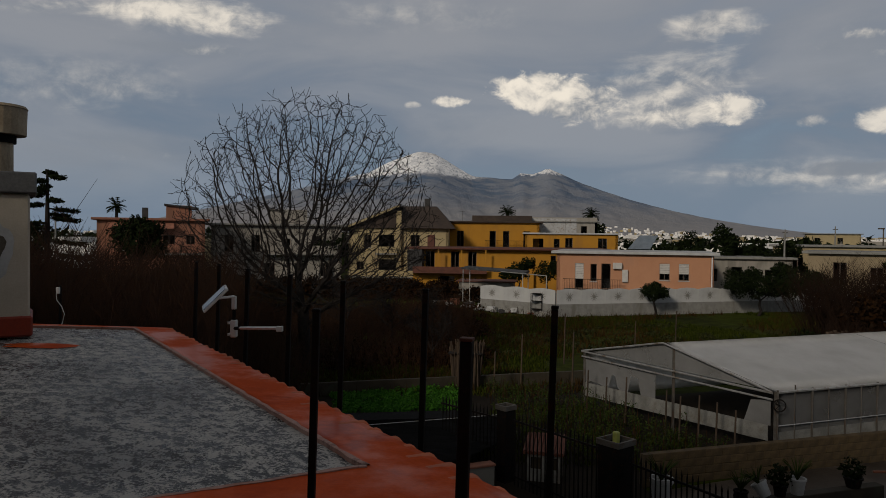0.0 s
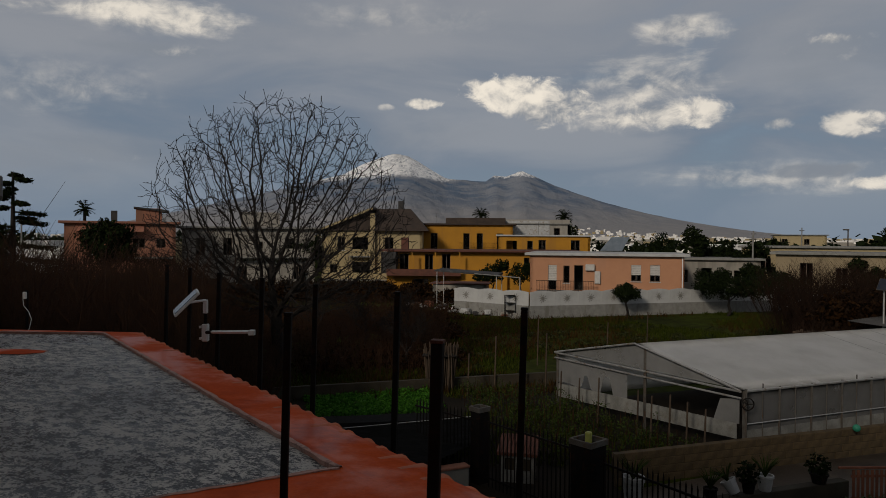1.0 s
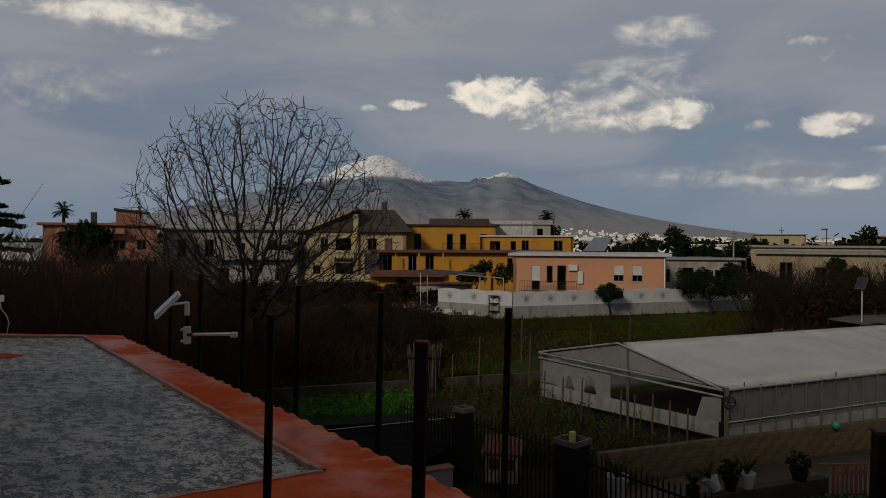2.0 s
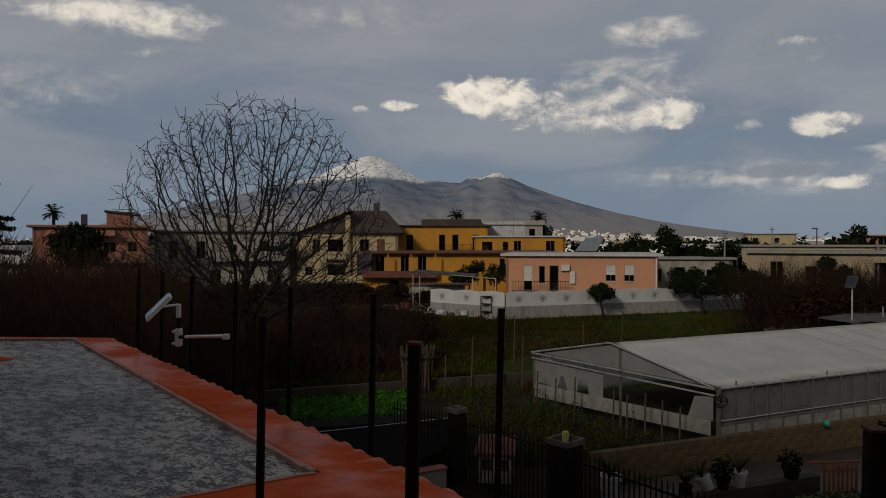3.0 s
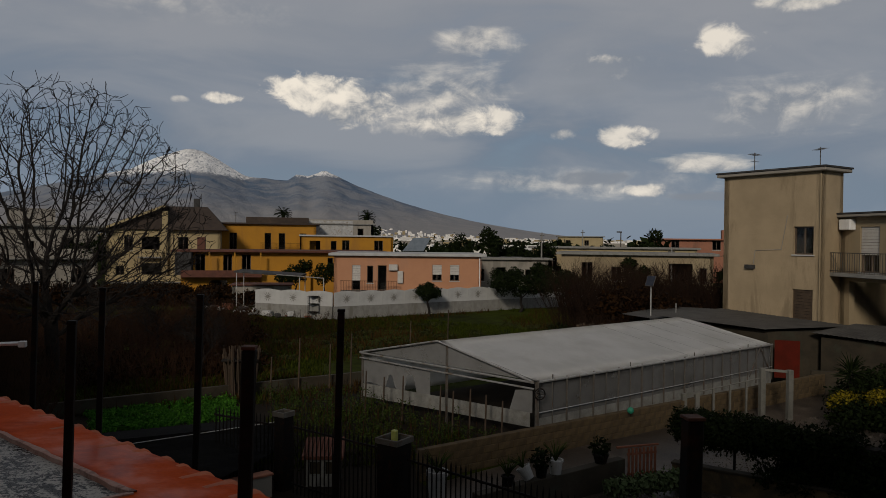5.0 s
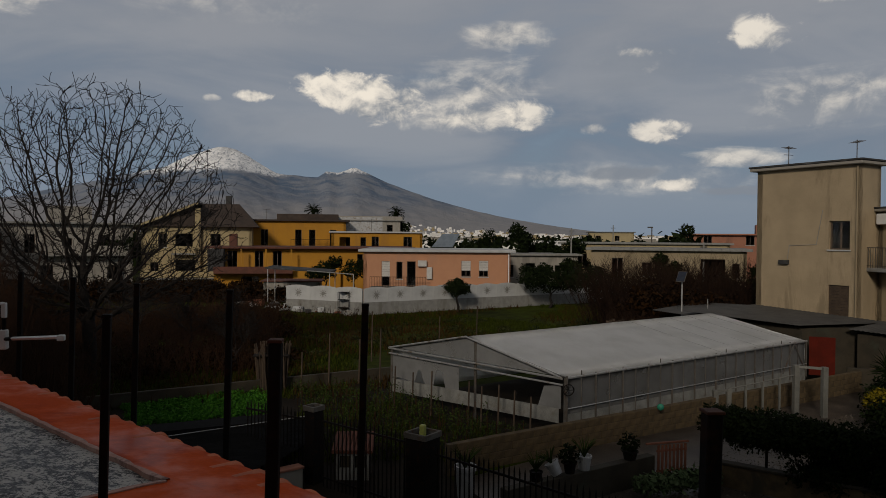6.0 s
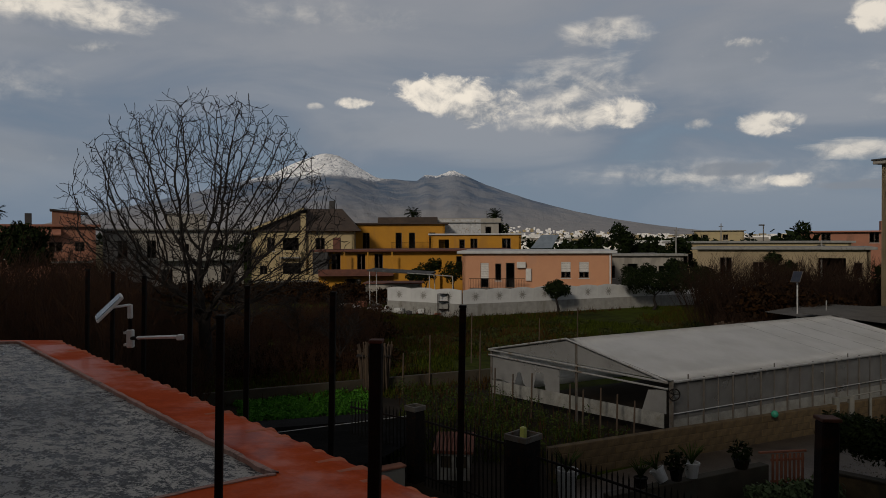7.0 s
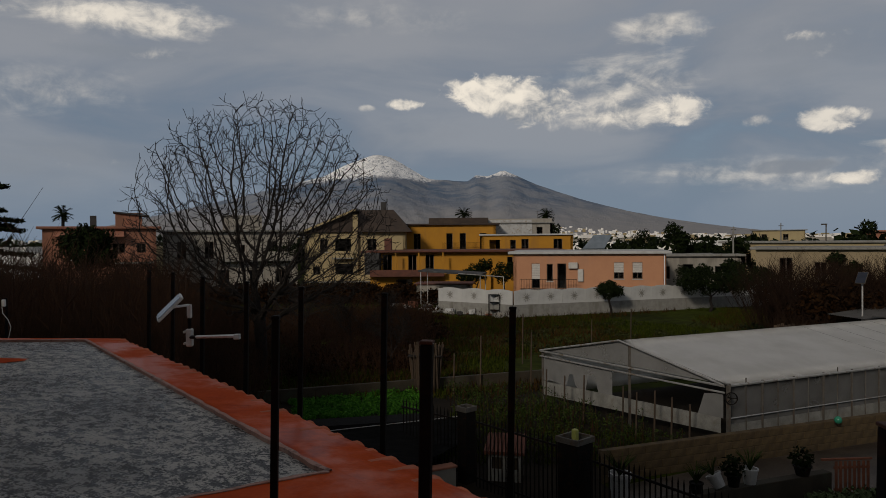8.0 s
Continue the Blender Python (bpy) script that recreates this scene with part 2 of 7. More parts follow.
M["iron"] = material("dark_painted_iron", (0.006, 0.006, 0.006), (0.011, 0.009, 0.008), 0.65, 6.0, 60.0, 0.1, stain=(0.025, 0.011, 0.006), stain_scale=7.0, spec=0.06)
M["rust"] = material("rusty_iron", (0.10, 0.035, 0.018), (0.05, 0.02, 0.012), 0.8, 8.0, 70.0, 0.3, spec=0.3)
M["steel"] = material("galvanised_steel", (0.42, 0.42, 0.41), (0.30, 0.30, 0.29), 0.5, 5.0, 60.0, 0.1, metal=0.6, stain=(0.20, 0.15, 0.10), stain_scale=3.0)
M["steel_old"] = material("weathered_steel", (0.10, 0.095, 0.085), (0.06, 0.05, 0.04), 0.7, 5.0, 60.0, 0.2, metal=0.3, stain=(0.08, 0.04, 0.02), stain_scale=4.0)
M["white_metal"] = material("white_painted_metal", (0.72, 0.72, 0.70), (0.62, 0.62, 0.60), 0.45, 5.0, 60.0, 0.05)
M["white"] = material("white_plaster", (0.42, 0.42, 0.41), (0.34, 0.34, 0.325), 0.85, 1.5, 30.0, 0.2, stain=(0.42, 0.42, 0.40), stain_scale=0.8, streak=True)
M["frame"] = material("window_frame", (0.10, 0.070, 0.048), None, 0.6, 4.0, 40.0, 0.1)
M["shutter"] = material("pale_roller_shutter", (0.48, 0.46, 0.42), (0.40, 0.38, 0.35), 0.6, 3.0, 40.0, 0.1)
M["pane"] = glass_material("window_glass")
# room surfaces near black: the dimness indoors is put into the colour
M["inside"] = material("dim_room", (0.035, 0.031, 0.027), None, 0.9)
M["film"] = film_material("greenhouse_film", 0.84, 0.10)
# side and end film: dirt and the shade of these faces both lower the tone
M["film_dirt_shade"] = film_material("dirty_shaded_film", 0.24, 0.22)
M["cowl"] = material("weathered_cowl", (0.34, 0.28, 0.19), (0.22, 0.17, 0.11), 0.6, 3.0, 40.0, 0.1, metal=0.2, stain=(0.10, 0.07, 0.045), stain_scale=5.0, streak=True)
M["lead"] = material("lead_flashing", (0.16, 0.16, 0.155), (0.10, 0.10, 0.098), 0.5, 3.0, 40.0, 0.2, metal=0.4)
M["bareplaster"] = material("bare_rough_plaster", (0.10, 0.085, 0.065), (0.055, 0.048, 0.038), 0.95, 5.0, 30.0, 0.9)
M["field"] = material("grassy_field", (0.040, 0.052, 0.004), (0.012, 0.014, 0.002), 0.95, 0.10, 1.6, 0.6, stain=(0.030, 0.015, 0.005), stain_scale=0.07, spec=0.05)
M["soil"] = material("dark_garden_soil", (0.015, 0.010, 0.005), (0.007, 0.005, 0.003), 0.95, 1.0, 12.0, 0.7, spec=0.15)
M["gravel"] = material("wet_gravel", (0.060, 0.046, 0.034), (0.026, 0.020, 0.015), 0.45, 1.2, 25.0, 0.9, stain=(0.085, 0.066, 0.050), stain_scale=0.7)
M["bark"] = material("dark_bark", (0.020, 0.016, 0.013), (0.010, 0.008, 0.007), 0.9, 6.0, 60.0, 0.5, spec=0.2)
M["twig"] = material("brown_twigs", (0.038, 0.015, 0.004), (0.015, 0.006, 0.002), 0.9, 3.0, 30.0, 0.2, spec=0.2)
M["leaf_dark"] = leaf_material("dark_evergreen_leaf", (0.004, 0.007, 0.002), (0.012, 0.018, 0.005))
M["leaf_mid"] = leaf_material("green_leaf", (0.014, 0.024, 0.005), (0.038, 0.055, 0.013))
M["leaf_crop"] = leaf_material("young_crop_leaf", (0.022, 0.085, 0.008), (0.055, 0.160, 0.016))
M["leaf_dull"] = leaf_material("dull_leaf", (0.016, 0.020, 0.006), (0.036, 0.038, 0.012))
M["leaf_yellow"] = leaf_material("yellow_leaf", (0.012, 0.016, 0.004), (0.21, 0.155, 0.010))
M["grass"] = leaf_material("grass_blade", (0.012, 0.018, 0.002), (0.040, 0.050, 0.005), 0.9)
M["drygrass"] = leaf_material("dry_grass_blade", (0.024, 0.013, 0.004), (0.048, 0.027, 0.008), 0.9)
M["plastic_white"] = material("white_plastic", (0.36, 0.36, 0.35), None, 0.4, 5.0, 50.0, 0.03)
M["panel"] = material("solar_cell_glass", (0.015, 0.018, 0.028), (0.022, 0.026, 0.038), 0.15, 4.0, 50.0, 0.0)
M["wood"] = material("weathered_wood", (0.060, 0.040, 0.024), (0.036, 0.024, 0.015), 0.85, 4.0, 50.0, 0.3, each=0.2)
M["redwood"] = material("red_brown_wood", (0.20, 0.070, 0.035), (0.13, 0.045, 0.025), 0.75, 4.0, 50.0, 0.3, each=0.15)


# ---- mesh helpers ----
def part(name, bm, mat, parent=None, label="", smooth=False):
    me = bpy.data.meshes.new(name)
    bm.to_mesh(me)
    bm.free()
    if smooth:
        for p in me.polygons:
            p.use_smooth = True
    me.materials.append(mat)
    ob = new(name, me)
    if parent is not None:
        ob.parent = parent
    if label:
        ob["label"] = label
    return ob


def from_lists(name, verts, faces, mat, parent=None, label="", smooth=False):
    me = bpy.data.meshes.new(name)
    me.from_pydata(verts, [], faces)
    if smooth:
        for p in me.polygons:
            p.use_smooth = True
    me.materials.append(mat)
    ob = new(name, me)
    if parent is not None:
        ob.parent = parent
    if label:
        ob["label"] = label
    return ob


def shared(name, source, m, parent):
    """One more piece on the mesh of source, at the pose m under parent."""
    ob = new(name, source.data)
    ob.parent = parent
    ob.matrix_basis = m
    return ob


def root(name, m, label, category, group="", kind=""):
    ob = new(name)
    ob.matrix_basis = m
    ob.empty_display_size = 0.2
    return tagged(ob, label, category, group, kind)


def add_box(bm, x0, y0, z0, x1, y1, z1, bevel=0.0):
    r = bmesh.ops.create_cube(bm, size=1.0)
    vs = r["verts"]
    for v in vs:
        v.co = ((x0 + x1) / 2 + v.co.x * (x1 - x0), (y0 + y1) / 2 + v.co.y * (y1 - y0), (z0 + z1) / 2 + v.co.z * (z1 - z0))
    if bevel:
        es = list({e for v in vs for e in v.link_edges})
        bmesh.ops.bevel(bm, geom=es, offset=bevel, segments=1, affect="EDGES")


def box(x0, y0, z0, x1, y1, z1, bevel=0.0):
    bm = bmesh.new()
    add_box(bm, x0, y0, z0, x1, y1, z1, bevel)
    return bm


def add_beam(bm, p, q, r0, r1=None, sides=6, turn=0.0):
    """A round or many-sided bar from p to q."""
    p, q = Vector(p), Vector(q)
    r1 = r0 if r1 is None else r1
    d = (q - p).normalized()
    u = d.orthogonal().normalized() if abs(d.z) < 0.999 else Vector((1, 0, 0))
    v = d.cross(u)
    rings = []
    for c, r in ((p, r0), (q, r1)):
        rings.append([bm.verts.new(c + u * math.cos(turn + 2 * math.pi * i / sides) * r + v * math.sin(turn + 2 * math.pi * i / sides) * r) for i in range(sides)])
    for i in range(sides):
        j = (i + 1) % sides
        bm.faces.new((rings[0][i], rings[0][j], rings[1][j], rings[1][i]))
    bm.faces.new(rings[0][::-1])
    bm.faces.new(rings[1])


def beam(p, q, r0, r1=None, sides=6, turn=0.0):
    bm = bmesh.new()
    add_beam(bm, p, q, r0, r1, sides, turn)
    return bm


def prism(poly, z0, z1):
    """An upright slab over a polygon of (x, y)."""
    bm = bmesh.new()
    lo = [bm.verts.new((x, y, z0)) for x, y in poly]
    hi = [bm.verts.new((x, y, z1)) for x, y in poly]
    bm.faces.new(lo[::-1])
    bm.faces.new(hi)
    n = len(poly)
    for i in range(n):
        bm.faces.new((lo[i], lo[(i + 1) % n], hi[(i + 1) % n], hi[i]))
    bmesh.ops.recalc_face_normals(bm, faces=bm.faces)
    return bm


def solid(verts, faces):
    bm = bmesh.new()
    vs = [bm.verts.new(v) for v in verts]
    for f in faces:
        bm.faces.new([vs[i] for i in f])
    bmesh.ops.recalc_face_normals(bm, faces=bm.faces)
    return bm


def holed_wall(w, h, t, holes):
    """A wall over x 0..w, y 0..t, z 0..h with openings (x, z, w, h) through it."""
    xs = sorted({0.0, w, *[v for o in holes for v in (o[0], o[0] + o[2])]})
    zs = sorted({0.0, h, *[v for o in holes for v in (o[1], o[1] + o[3])]})
    gone = {(i, k) for i in range(len(xs) - 1) for k in range(len(zs) - 1)
            for o in holes if o[0] - 1e-6 <= xs[i] and xs[i + 1] <= o[0] + o[2] + 1e-6 and o[1] - 1e-6 <= zs[k] and zs[k + 1] <= o[1] + o[3] + 1e-6}
    full = lambda i, k: 0 <= i < len(xs) - 1 and 0 <= k < len(zs) - 1 and (i, k) not in gone
    bm = bmesh.new()
    quad = lambda *p: bm.faces.new([bm.verts.new(c) for c in p])
    for i in range(len(xs) - 1):
        for k in range(len(zs) - 1):
            if not full(i, k):
                continue
            a, b, c, d = xs[i], xs[i + 1], zs[k], zs[k + 1]
            quad((a, 0, c), (b, 0, c), (b, 0, d), (a, 0, d))
            quad((b, t, c), (a, t, c), (a, t, d), (b, t, d))
            if not full(i - 1, k):
                quad((a, t, c), (a, 0, c), (a, 0, d), (a, t, d))
            if not full(i + 1, k):
                quad((b, 0, c), (b, t, c), (b, t, d), (b, 0, d))
            if not full(i, k - 1):
                quad((a, t, c), (b, t, c), (b, 0, c), (a, 0, c))
            if not full(i, k + 1):
                quad((a, 0, d), (b, 0, d), (b, t, d), (a, t, d))
    bmesh.ops.remove_doubles(bm, verts=bm.verts, dist=1e-4)
    return bm


# ---- ground, far plain and mountain ----
def make_ground():
    verts, faces = [], []
    rings = [0, 6, 12, 18, 24, 30, 38, 46, 56, 70, 90, 120, 170, 260, 420, 700, 1200, 2100, 3200, 4900]
    n = 72
    for r in rings:
        for k in range(n):
            a = 2 * math.pi * k / n
            x, y = r * math.sin(a), r * math.cos(a)
            z = 0.10 * noise.noise((x * 0.06, y * 0.06, 0)) if 30 < r < 60 else 0.0
            verts.append((x, y, z))
    for i in range(len(rings) - 1):
        for k in range(n):
            j = (k + 1) % n
            faces.append((i * n + k, i * n + j, (i + 1) * n + j, (i + 1) * n + k))
    ob = from_lists("ground", verts, faces, M["field"])
    tagged(ob, "rough grassy field with bare brown patches", "ground", kind="structure")


def ridge_height(x):
    """Height of the skyline of the volcano at x, over the plain."""
    d = x + 715.0
    cone = 589 - math.hypot((0.62 if d > 0 else 0.53) * d, 45.0)
    flank = 396 + 0.27 * (x + 1079) if x < -1079 else 0.0
    e = x - 60.0
    somma = 521 * math.exp(-e / 1015) - 76 if e > 0 else 445 + 0.42 * e
    if e < -95:
        somma = 413 - 0.16 * abs(x + 88) if x > -122 else 413 - (-122 - x) * 1.4
    saddle = 376 - 0.07 * (x + 200) - max(0, abs(x + 300) - 420) * 0.7
    return max(cone, flank, somma, saddle, 0.0)


def make_mountain():
    cols, rws = 260, 44
    verts, faces = [], []
    for i in range(cols + 1):
        th = radians(-46 + 84 * i / cols)
        x = 4500 * math.tan(th) if abs(th) < 1.3 else 0
        xr = 4500 * math.sin(th)
        h = sum(ridge_height(xr + o) for o in (-12, 0, 12)) / 3
        for k in range(rws + 1):
            u = k / rws
            r = 2300 + 2500 * u
            gully = noise.fractal((xr * 0.006 + 3.1, u * 1.6, 0.3), 1.0, 2.0, 5)
            rough = noise.fractal((xr * 0.012 + u * 4.0, u * 3.0, 7.7), 1.0, 2.0, 5)
            s = min(u / 0.88, 1.0)
            z = h * (0.35 * s + 0.65 * s * s) * (1 + 0.16 * gully * (1 - s)) + rough * h * 0.035 * (1.2 - s * 0.9)
            if u > 0.88:
                z -= (u - 0.88) * 1500
            verts.append((r * math.sin(th), r * math.cos(th), z - 4))
    for i in range(cols):
        for k in range(rws):
            a = i * (rws + 1) + k
            faces.append((a, a + rws + 1, a + rws + 2, a + 1))
    m = bpy.data.materials.new("volcano_slopes")
    m.use_nodes = True
    nt = m.node_tree
    b = nt.nodes["Principled BSDF"]
    vec = nt.nodes.new("ShaderNodeTexCoord").outputs["Object"]
    sep = nt.nodes.new("ShaderNodeSeparateXYZ")
    nt.links.new(vec, sep.inputs[0])
    # dark patches and the height belt paint cloud shade into the slope colour
    shade_noise = node_noise(nt, node_scaled(nt, vec, 1, 1, 2.2), 0.006, 8.0, 0.6, 0.3)
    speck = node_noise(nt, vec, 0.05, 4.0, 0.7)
    col = node_mix(nt, node_range(nt, shade_noise, 0.38, 0.62), MOUNTAIN_DARK, MOUNTAIN_LIGHT)
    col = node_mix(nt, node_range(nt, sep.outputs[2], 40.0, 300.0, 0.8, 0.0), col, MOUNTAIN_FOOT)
    snow_n = node_noise(nt, node_scaled(nt, vec, 1.6, 0.6, 0.9), 0.030, 10.0, 0.78, 0.5)
    line = node_math(nt, "ADD", sep.outputs[2], node_math(nt, "MULTIPLY", node_math(nt, "SUBTRACT", snow_n, 0.5), 130.0))
    line = node_math(nt, "SUBTRACT", line, node_range(nt, sep.outputs[0], -420.0, -260.0, 0.0, 34.0))
    snow = node_range(nt, line, 338.0, 366.0)
    streak = node_noise(nt, node_scaled(nt, vec, 2.6, 0.8, 0.5), 0.03, 8.0, 0.75, 0.6)
    snow = node_math(nt, "MULTIPLY", snow, node_range(nt, streak, 0.38, 0.50, 0.22, 1.0))
    snow = node_math(nt, "MULTIPLY", snow, node_range(nt, node_math(nt, "ADD", shade_noise, node_math(nt, "MULTIPLY", speck, 0.5)), 0.70, 0.92, 1.0, 0.55))
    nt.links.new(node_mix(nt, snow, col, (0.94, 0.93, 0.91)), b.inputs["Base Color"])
    rel = nt.nodes.new("ShaderNodeBump")
    rel.inputs["Strength"].default_value = 0.9
    rel.inputs["Distance"].default_value = 22.0
    nt.links.new(node_noise(nt, node_scaled(nt, vec, 1.0, 0.5, 0.8), 0.012, 9.0, 0.65, 0.3), rel.inputs["Height"])
    nt.links.new(rel.outputs[0], b.inputs["Normal"])
    b.inputs["Roughness"].default_value = 0.95
    b.inputs["Specular IOR Level"].default_value = 0.1
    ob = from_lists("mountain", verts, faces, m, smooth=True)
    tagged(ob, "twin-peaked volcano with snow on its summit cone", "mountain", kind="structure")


# slope colours with bluish haze painted in; MOUNTAIN_DARK also carries cloud shade
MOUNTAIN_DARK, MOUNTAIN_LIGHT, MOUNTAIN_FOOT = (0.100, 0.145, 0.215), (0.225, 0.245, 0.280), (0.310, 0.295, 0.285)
make_ground()
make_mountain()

WIN = 0.30


def opening(host, x, z, w, h, style, t=0.3):
    """Fills the opening of a wall with its window or door, in the wall's own axes."""
    nm = "door" if style in "DG" else "window"
    bm = bmesh.new()
    f = 0.06
    y0, y1 = 0.14, 0.20
    add_box(bm, x, y0, z, x + f, y1, z + h)
    add_box(bm, x + w - f, y0, z, x + w, y1, z + h)
    add_box(bm, x + f, y0, z + h - f, x + w - f, y1, z + h)
    add_box(bm, x + f, y0, z, x + w - f, y1, z + f)
    if w > 0.8:
        add_box(bm, x + w / 2 - 0.035, y0 + 0.005, z + f, x + w / 2 + 0.035, y1 - 0.005, z + h - f)
    win = part(nm, bm, M["frame"], host)
    pane = part("pane", box(x + f - 0.01, 0.165, z + f - 0.01, x + w - f + 0.01, 0.175, z + h - f + 0.01), M["pane"], win)
    pane.visible_shadow = False
    if style in "SHK":
        k = 0.62 if style == "S" else 0.95
        bm = bmesh.new()
        n = max(4, int(h * k / 0.14))
        for i in range(n):
            z1 = z + h - 0.005 - i * h * k / n
            add_box(bm, x + 0.01, 0.07, z1 - h * k / n + 0.012, x + w - 0.01, 0.095, z1)
        part("shutter", bm, M["wood"] if style == "K" else M["shutter"], win)
    if style in "WSH":
        part("sill", box(x - 0.06, -0.07, z - 0.07, x + w + 0.06, 0.14, z - 0.005, 0.01), M["white"], win)
    return win


def building(name, label, corner, yaw, w, d, h, wall_mat, front=(), left=(), right=(), roof="flat", roof_mat=None, over=0.35, slab=0.22, category="house", z=0.0, group=""):
    """A hollow house: origin at its front left corner, x along the front, y to the back. Openings: x, z, w, h, style."""
    r = root(name, pose(corner[0], corner[1], z, 0, 0, yaw), label, category, group)
    t = 0.3
    walls = [(pose(0, 0, 0), w, front), (pose(0, d, 0, 0, 0, -90), d, left), (pose(w, 0, 0, 0, 0, 90), d, right), (pose(w, d, 0, 0, 0, 180), w, ())]
    for m, length, holes in walls:
        wl = part("wall", holed_wall(length, h, t, [o[:4] for o in holes]), wall_mat, r)
        wl.matrix_basis = m
        for o in holes:
            if o[4] != "O":
                opening(wl, *o)
    part("floor_slab", box(t, t, 0.0, w - t, d - t, 0.12), M["inside"], r)
    part("ceiling_slab", box(t + 0.01, t + 0.01, h - 0.15, w - t - 0.01, d - t - 0.01, h - 0.01), M["inside"], r)
    part("partition", box(t + 0.02, min(4.0, d * 0.5), 0.12, w - t - 0.02, min(4.0, d * 0.5) + 0.12, h - 0.16), M["inside"], r)
    rm = roof_mat or M["concrete"]
    if roof == "flat":
        part("roof", box(-over, -over, h, w + over, d + over, h + slab, 0.03), rm, r)
    elif roof == "parapet":
        part("roof", box(-over, -over, h, w + over, d + over, h + 0.14, 0.02), rm, r)
        bm = bmesh.new()
        hh = h + 0.14 + slab
        add_box(bm, 0, 0, h + 0.14, w, 0.2, hh)
        add_box(bm, 0, d - 0.2, h + 0.14, w, d, hh)
        add_box(bm, 0, 0.2, h + 0.14, 0.2, d - 0.2, hh)
        add_box(bm, w - 0.2, 0.2, h + 0.14, w, d - 0.2, hh)
        part("parapet", bm, wall_mat, r)
    return r


def balcony(host, x0, x1, y0, z, rail=0.95, mat=None, deep=1.2, slab_mat=None, solid_rail=False):
    b = part("balcony", box(x0, y0 - deep, z - 0.18, x1, y0 - 0.004, z, 0.02), slab_mat or M["concrete"], host)
    if solid_rail:
        part("parapet", box(x0, y0 - deep, z + 0.003, x1, y0 - deep + 0.1, z + rail), mat or M["white"], b)
        return b
    bm = bmesh.new()
    add_box(bm, x0, y0 - deep, z + rail - 0.04, x1, y0 - deep + 0.04, z + rail)
    add_box(bm, x0, y0 - deep, z + 0.08, x1, y0 - deep + 0.03, z + 0.11)
    n = int((x1 - x0) / 0.14)
    for i in range(n + 1):
        x = x0 + (x1 - x0 - 0.03) * i / n
        add_box(bm, x, y0 - deep + 0.005, z + 0.004, x + 0.02, y0 - deep + 0.025, z + rail - 0.04)
    part("railing", bm, mat or M["iron"], b)
    return b


# ---- houses beyond the field ----
M["peach"] = material("peach_paint", (0.437, 0.218, 0.117), (0.397, 0.193, 0.104), 0.85, 0.8, 30.0, 0.15, stain=(0.385, 0.200, 0.117), stain_scale=0.5, streak=True)
M["yellow"] = material("yellow_ochre_paint", (0.397, 0.186, 0.013), (0.344, 0.158, 0.013), 0.85, 0.8, 30.0, 0.15, stain=(0.305, 0.146, 0.022), stain_scale=0.5, streak=True)
M["cream"] = material("pale_cream_paint", (0.357, 0.284, 0.151), (0.317, 0.252, 0.136), 0.85, 0.8, 30.0, 0.15, stain=(0.254, 0.197, 0.111), stain_scale=0.5, streak=True)
M["tower"] = material("weathered_tower_render", (0.363, 0.279, 0.172), (0.284, 0.219, 0.134), 0.9, 0.7, 18.0, 0.35, stain=(0.201, 0.153, 0.092), stain_scale=0.9, streak=True)
M["beige"] = material("aged_beige_render", (0.285, 0.225, 0.138), (0.248, 0.195, 0.120), 0.9, 0.5, 25.0, 0.25, stain=(0.186, 0.144, 0.088), stain_scale=0.45, streak=True)
M["pink"] = material("faded_pink_paint", (0.294, 0.128, 0.076), (0.245, 0.107, 0.067), 0.85, 0.8, 30.0, 0.15, stain=(0.184, 0.090, 0.057), stain_scale=0.5, streak=True)
M["offwhite"] = material("dingy_white_plaster", (0.277, 0.254, 0.216), (0.235, 0.217, 0.186), 0.88, 0.8, 30.0, 0.2, stain=(0.160, 0.145, 0.122), stain_scale=0.5, streak=True)
M["brownroof"] = material("brown_tile_roof", (0.050, 0.034, 0.025), (0.032, 0.023, 0.018), 0.85, 1.5, 12.0, 0.5, stain=(0.065, 0.045, 0.033), stain_scale=0.6)
M["redroof"] = material("red_brown_edge", (0.115, 0.040, 0.024), (0.075, 0.028, 0.018), 0.8, 2.0, 30.0, 0.2)
M["darkroof"] = material("dark_wet_roof", (0.040, 0.038, 0.036), (0.025, 0.024, 0.023), 0.8, 1.0, 20.0, 0.4, stain=(0.10, 0.10, 0.10), stain_scale=0.7)

# peach bungalow
PY = -7.5
peach = building("bungalow", "low peach-painted bungalow with a flat white-edged roof", (1.72, 66.0), PY, 13.35, 9.5, 4.55, M["peach"],
                 front=[(1.65, 1.45, 0.75, 2.25, "S"), (3.0, 2.1, 0.55, 1.55, "W"), (3.95, 1.45, 0.8, 2.25, "D"), (8.9, 2.35, 0.85, 1.45, "S"), (10.5, 2.35, 0.85, 1.45, "S")],
                 right=[(2.0, 2.35, 0.9, 1.4, "W")], roof="flat", roof_mat=M["white"], over=0.45, slab=0.24)
part("extension", box(6.1, -0.55, 0, 13.35, -0.004, 1.35), M["white"], peach, "white-painted plinth")
balcony(peach, 0.7, 5.7, 0.0, 1.42, mat=M["iron"], deep=1.3)
part("air_conditioner", box(4.95, -0.35, 3.25, 5.75, -0.005, 3.8, 0.03), M["shutter"], peach)
part("gas_cabinet", box(5.75, -0.22, 2.1, 6.25, -0.005, 3.2, 0.02), M["shutter"], peach)
part("downpipe", beam((13.2, -0.07, 0), (13.2, -0.07, 4.5), 0.05, sides=8), M["white_metal"], peach)

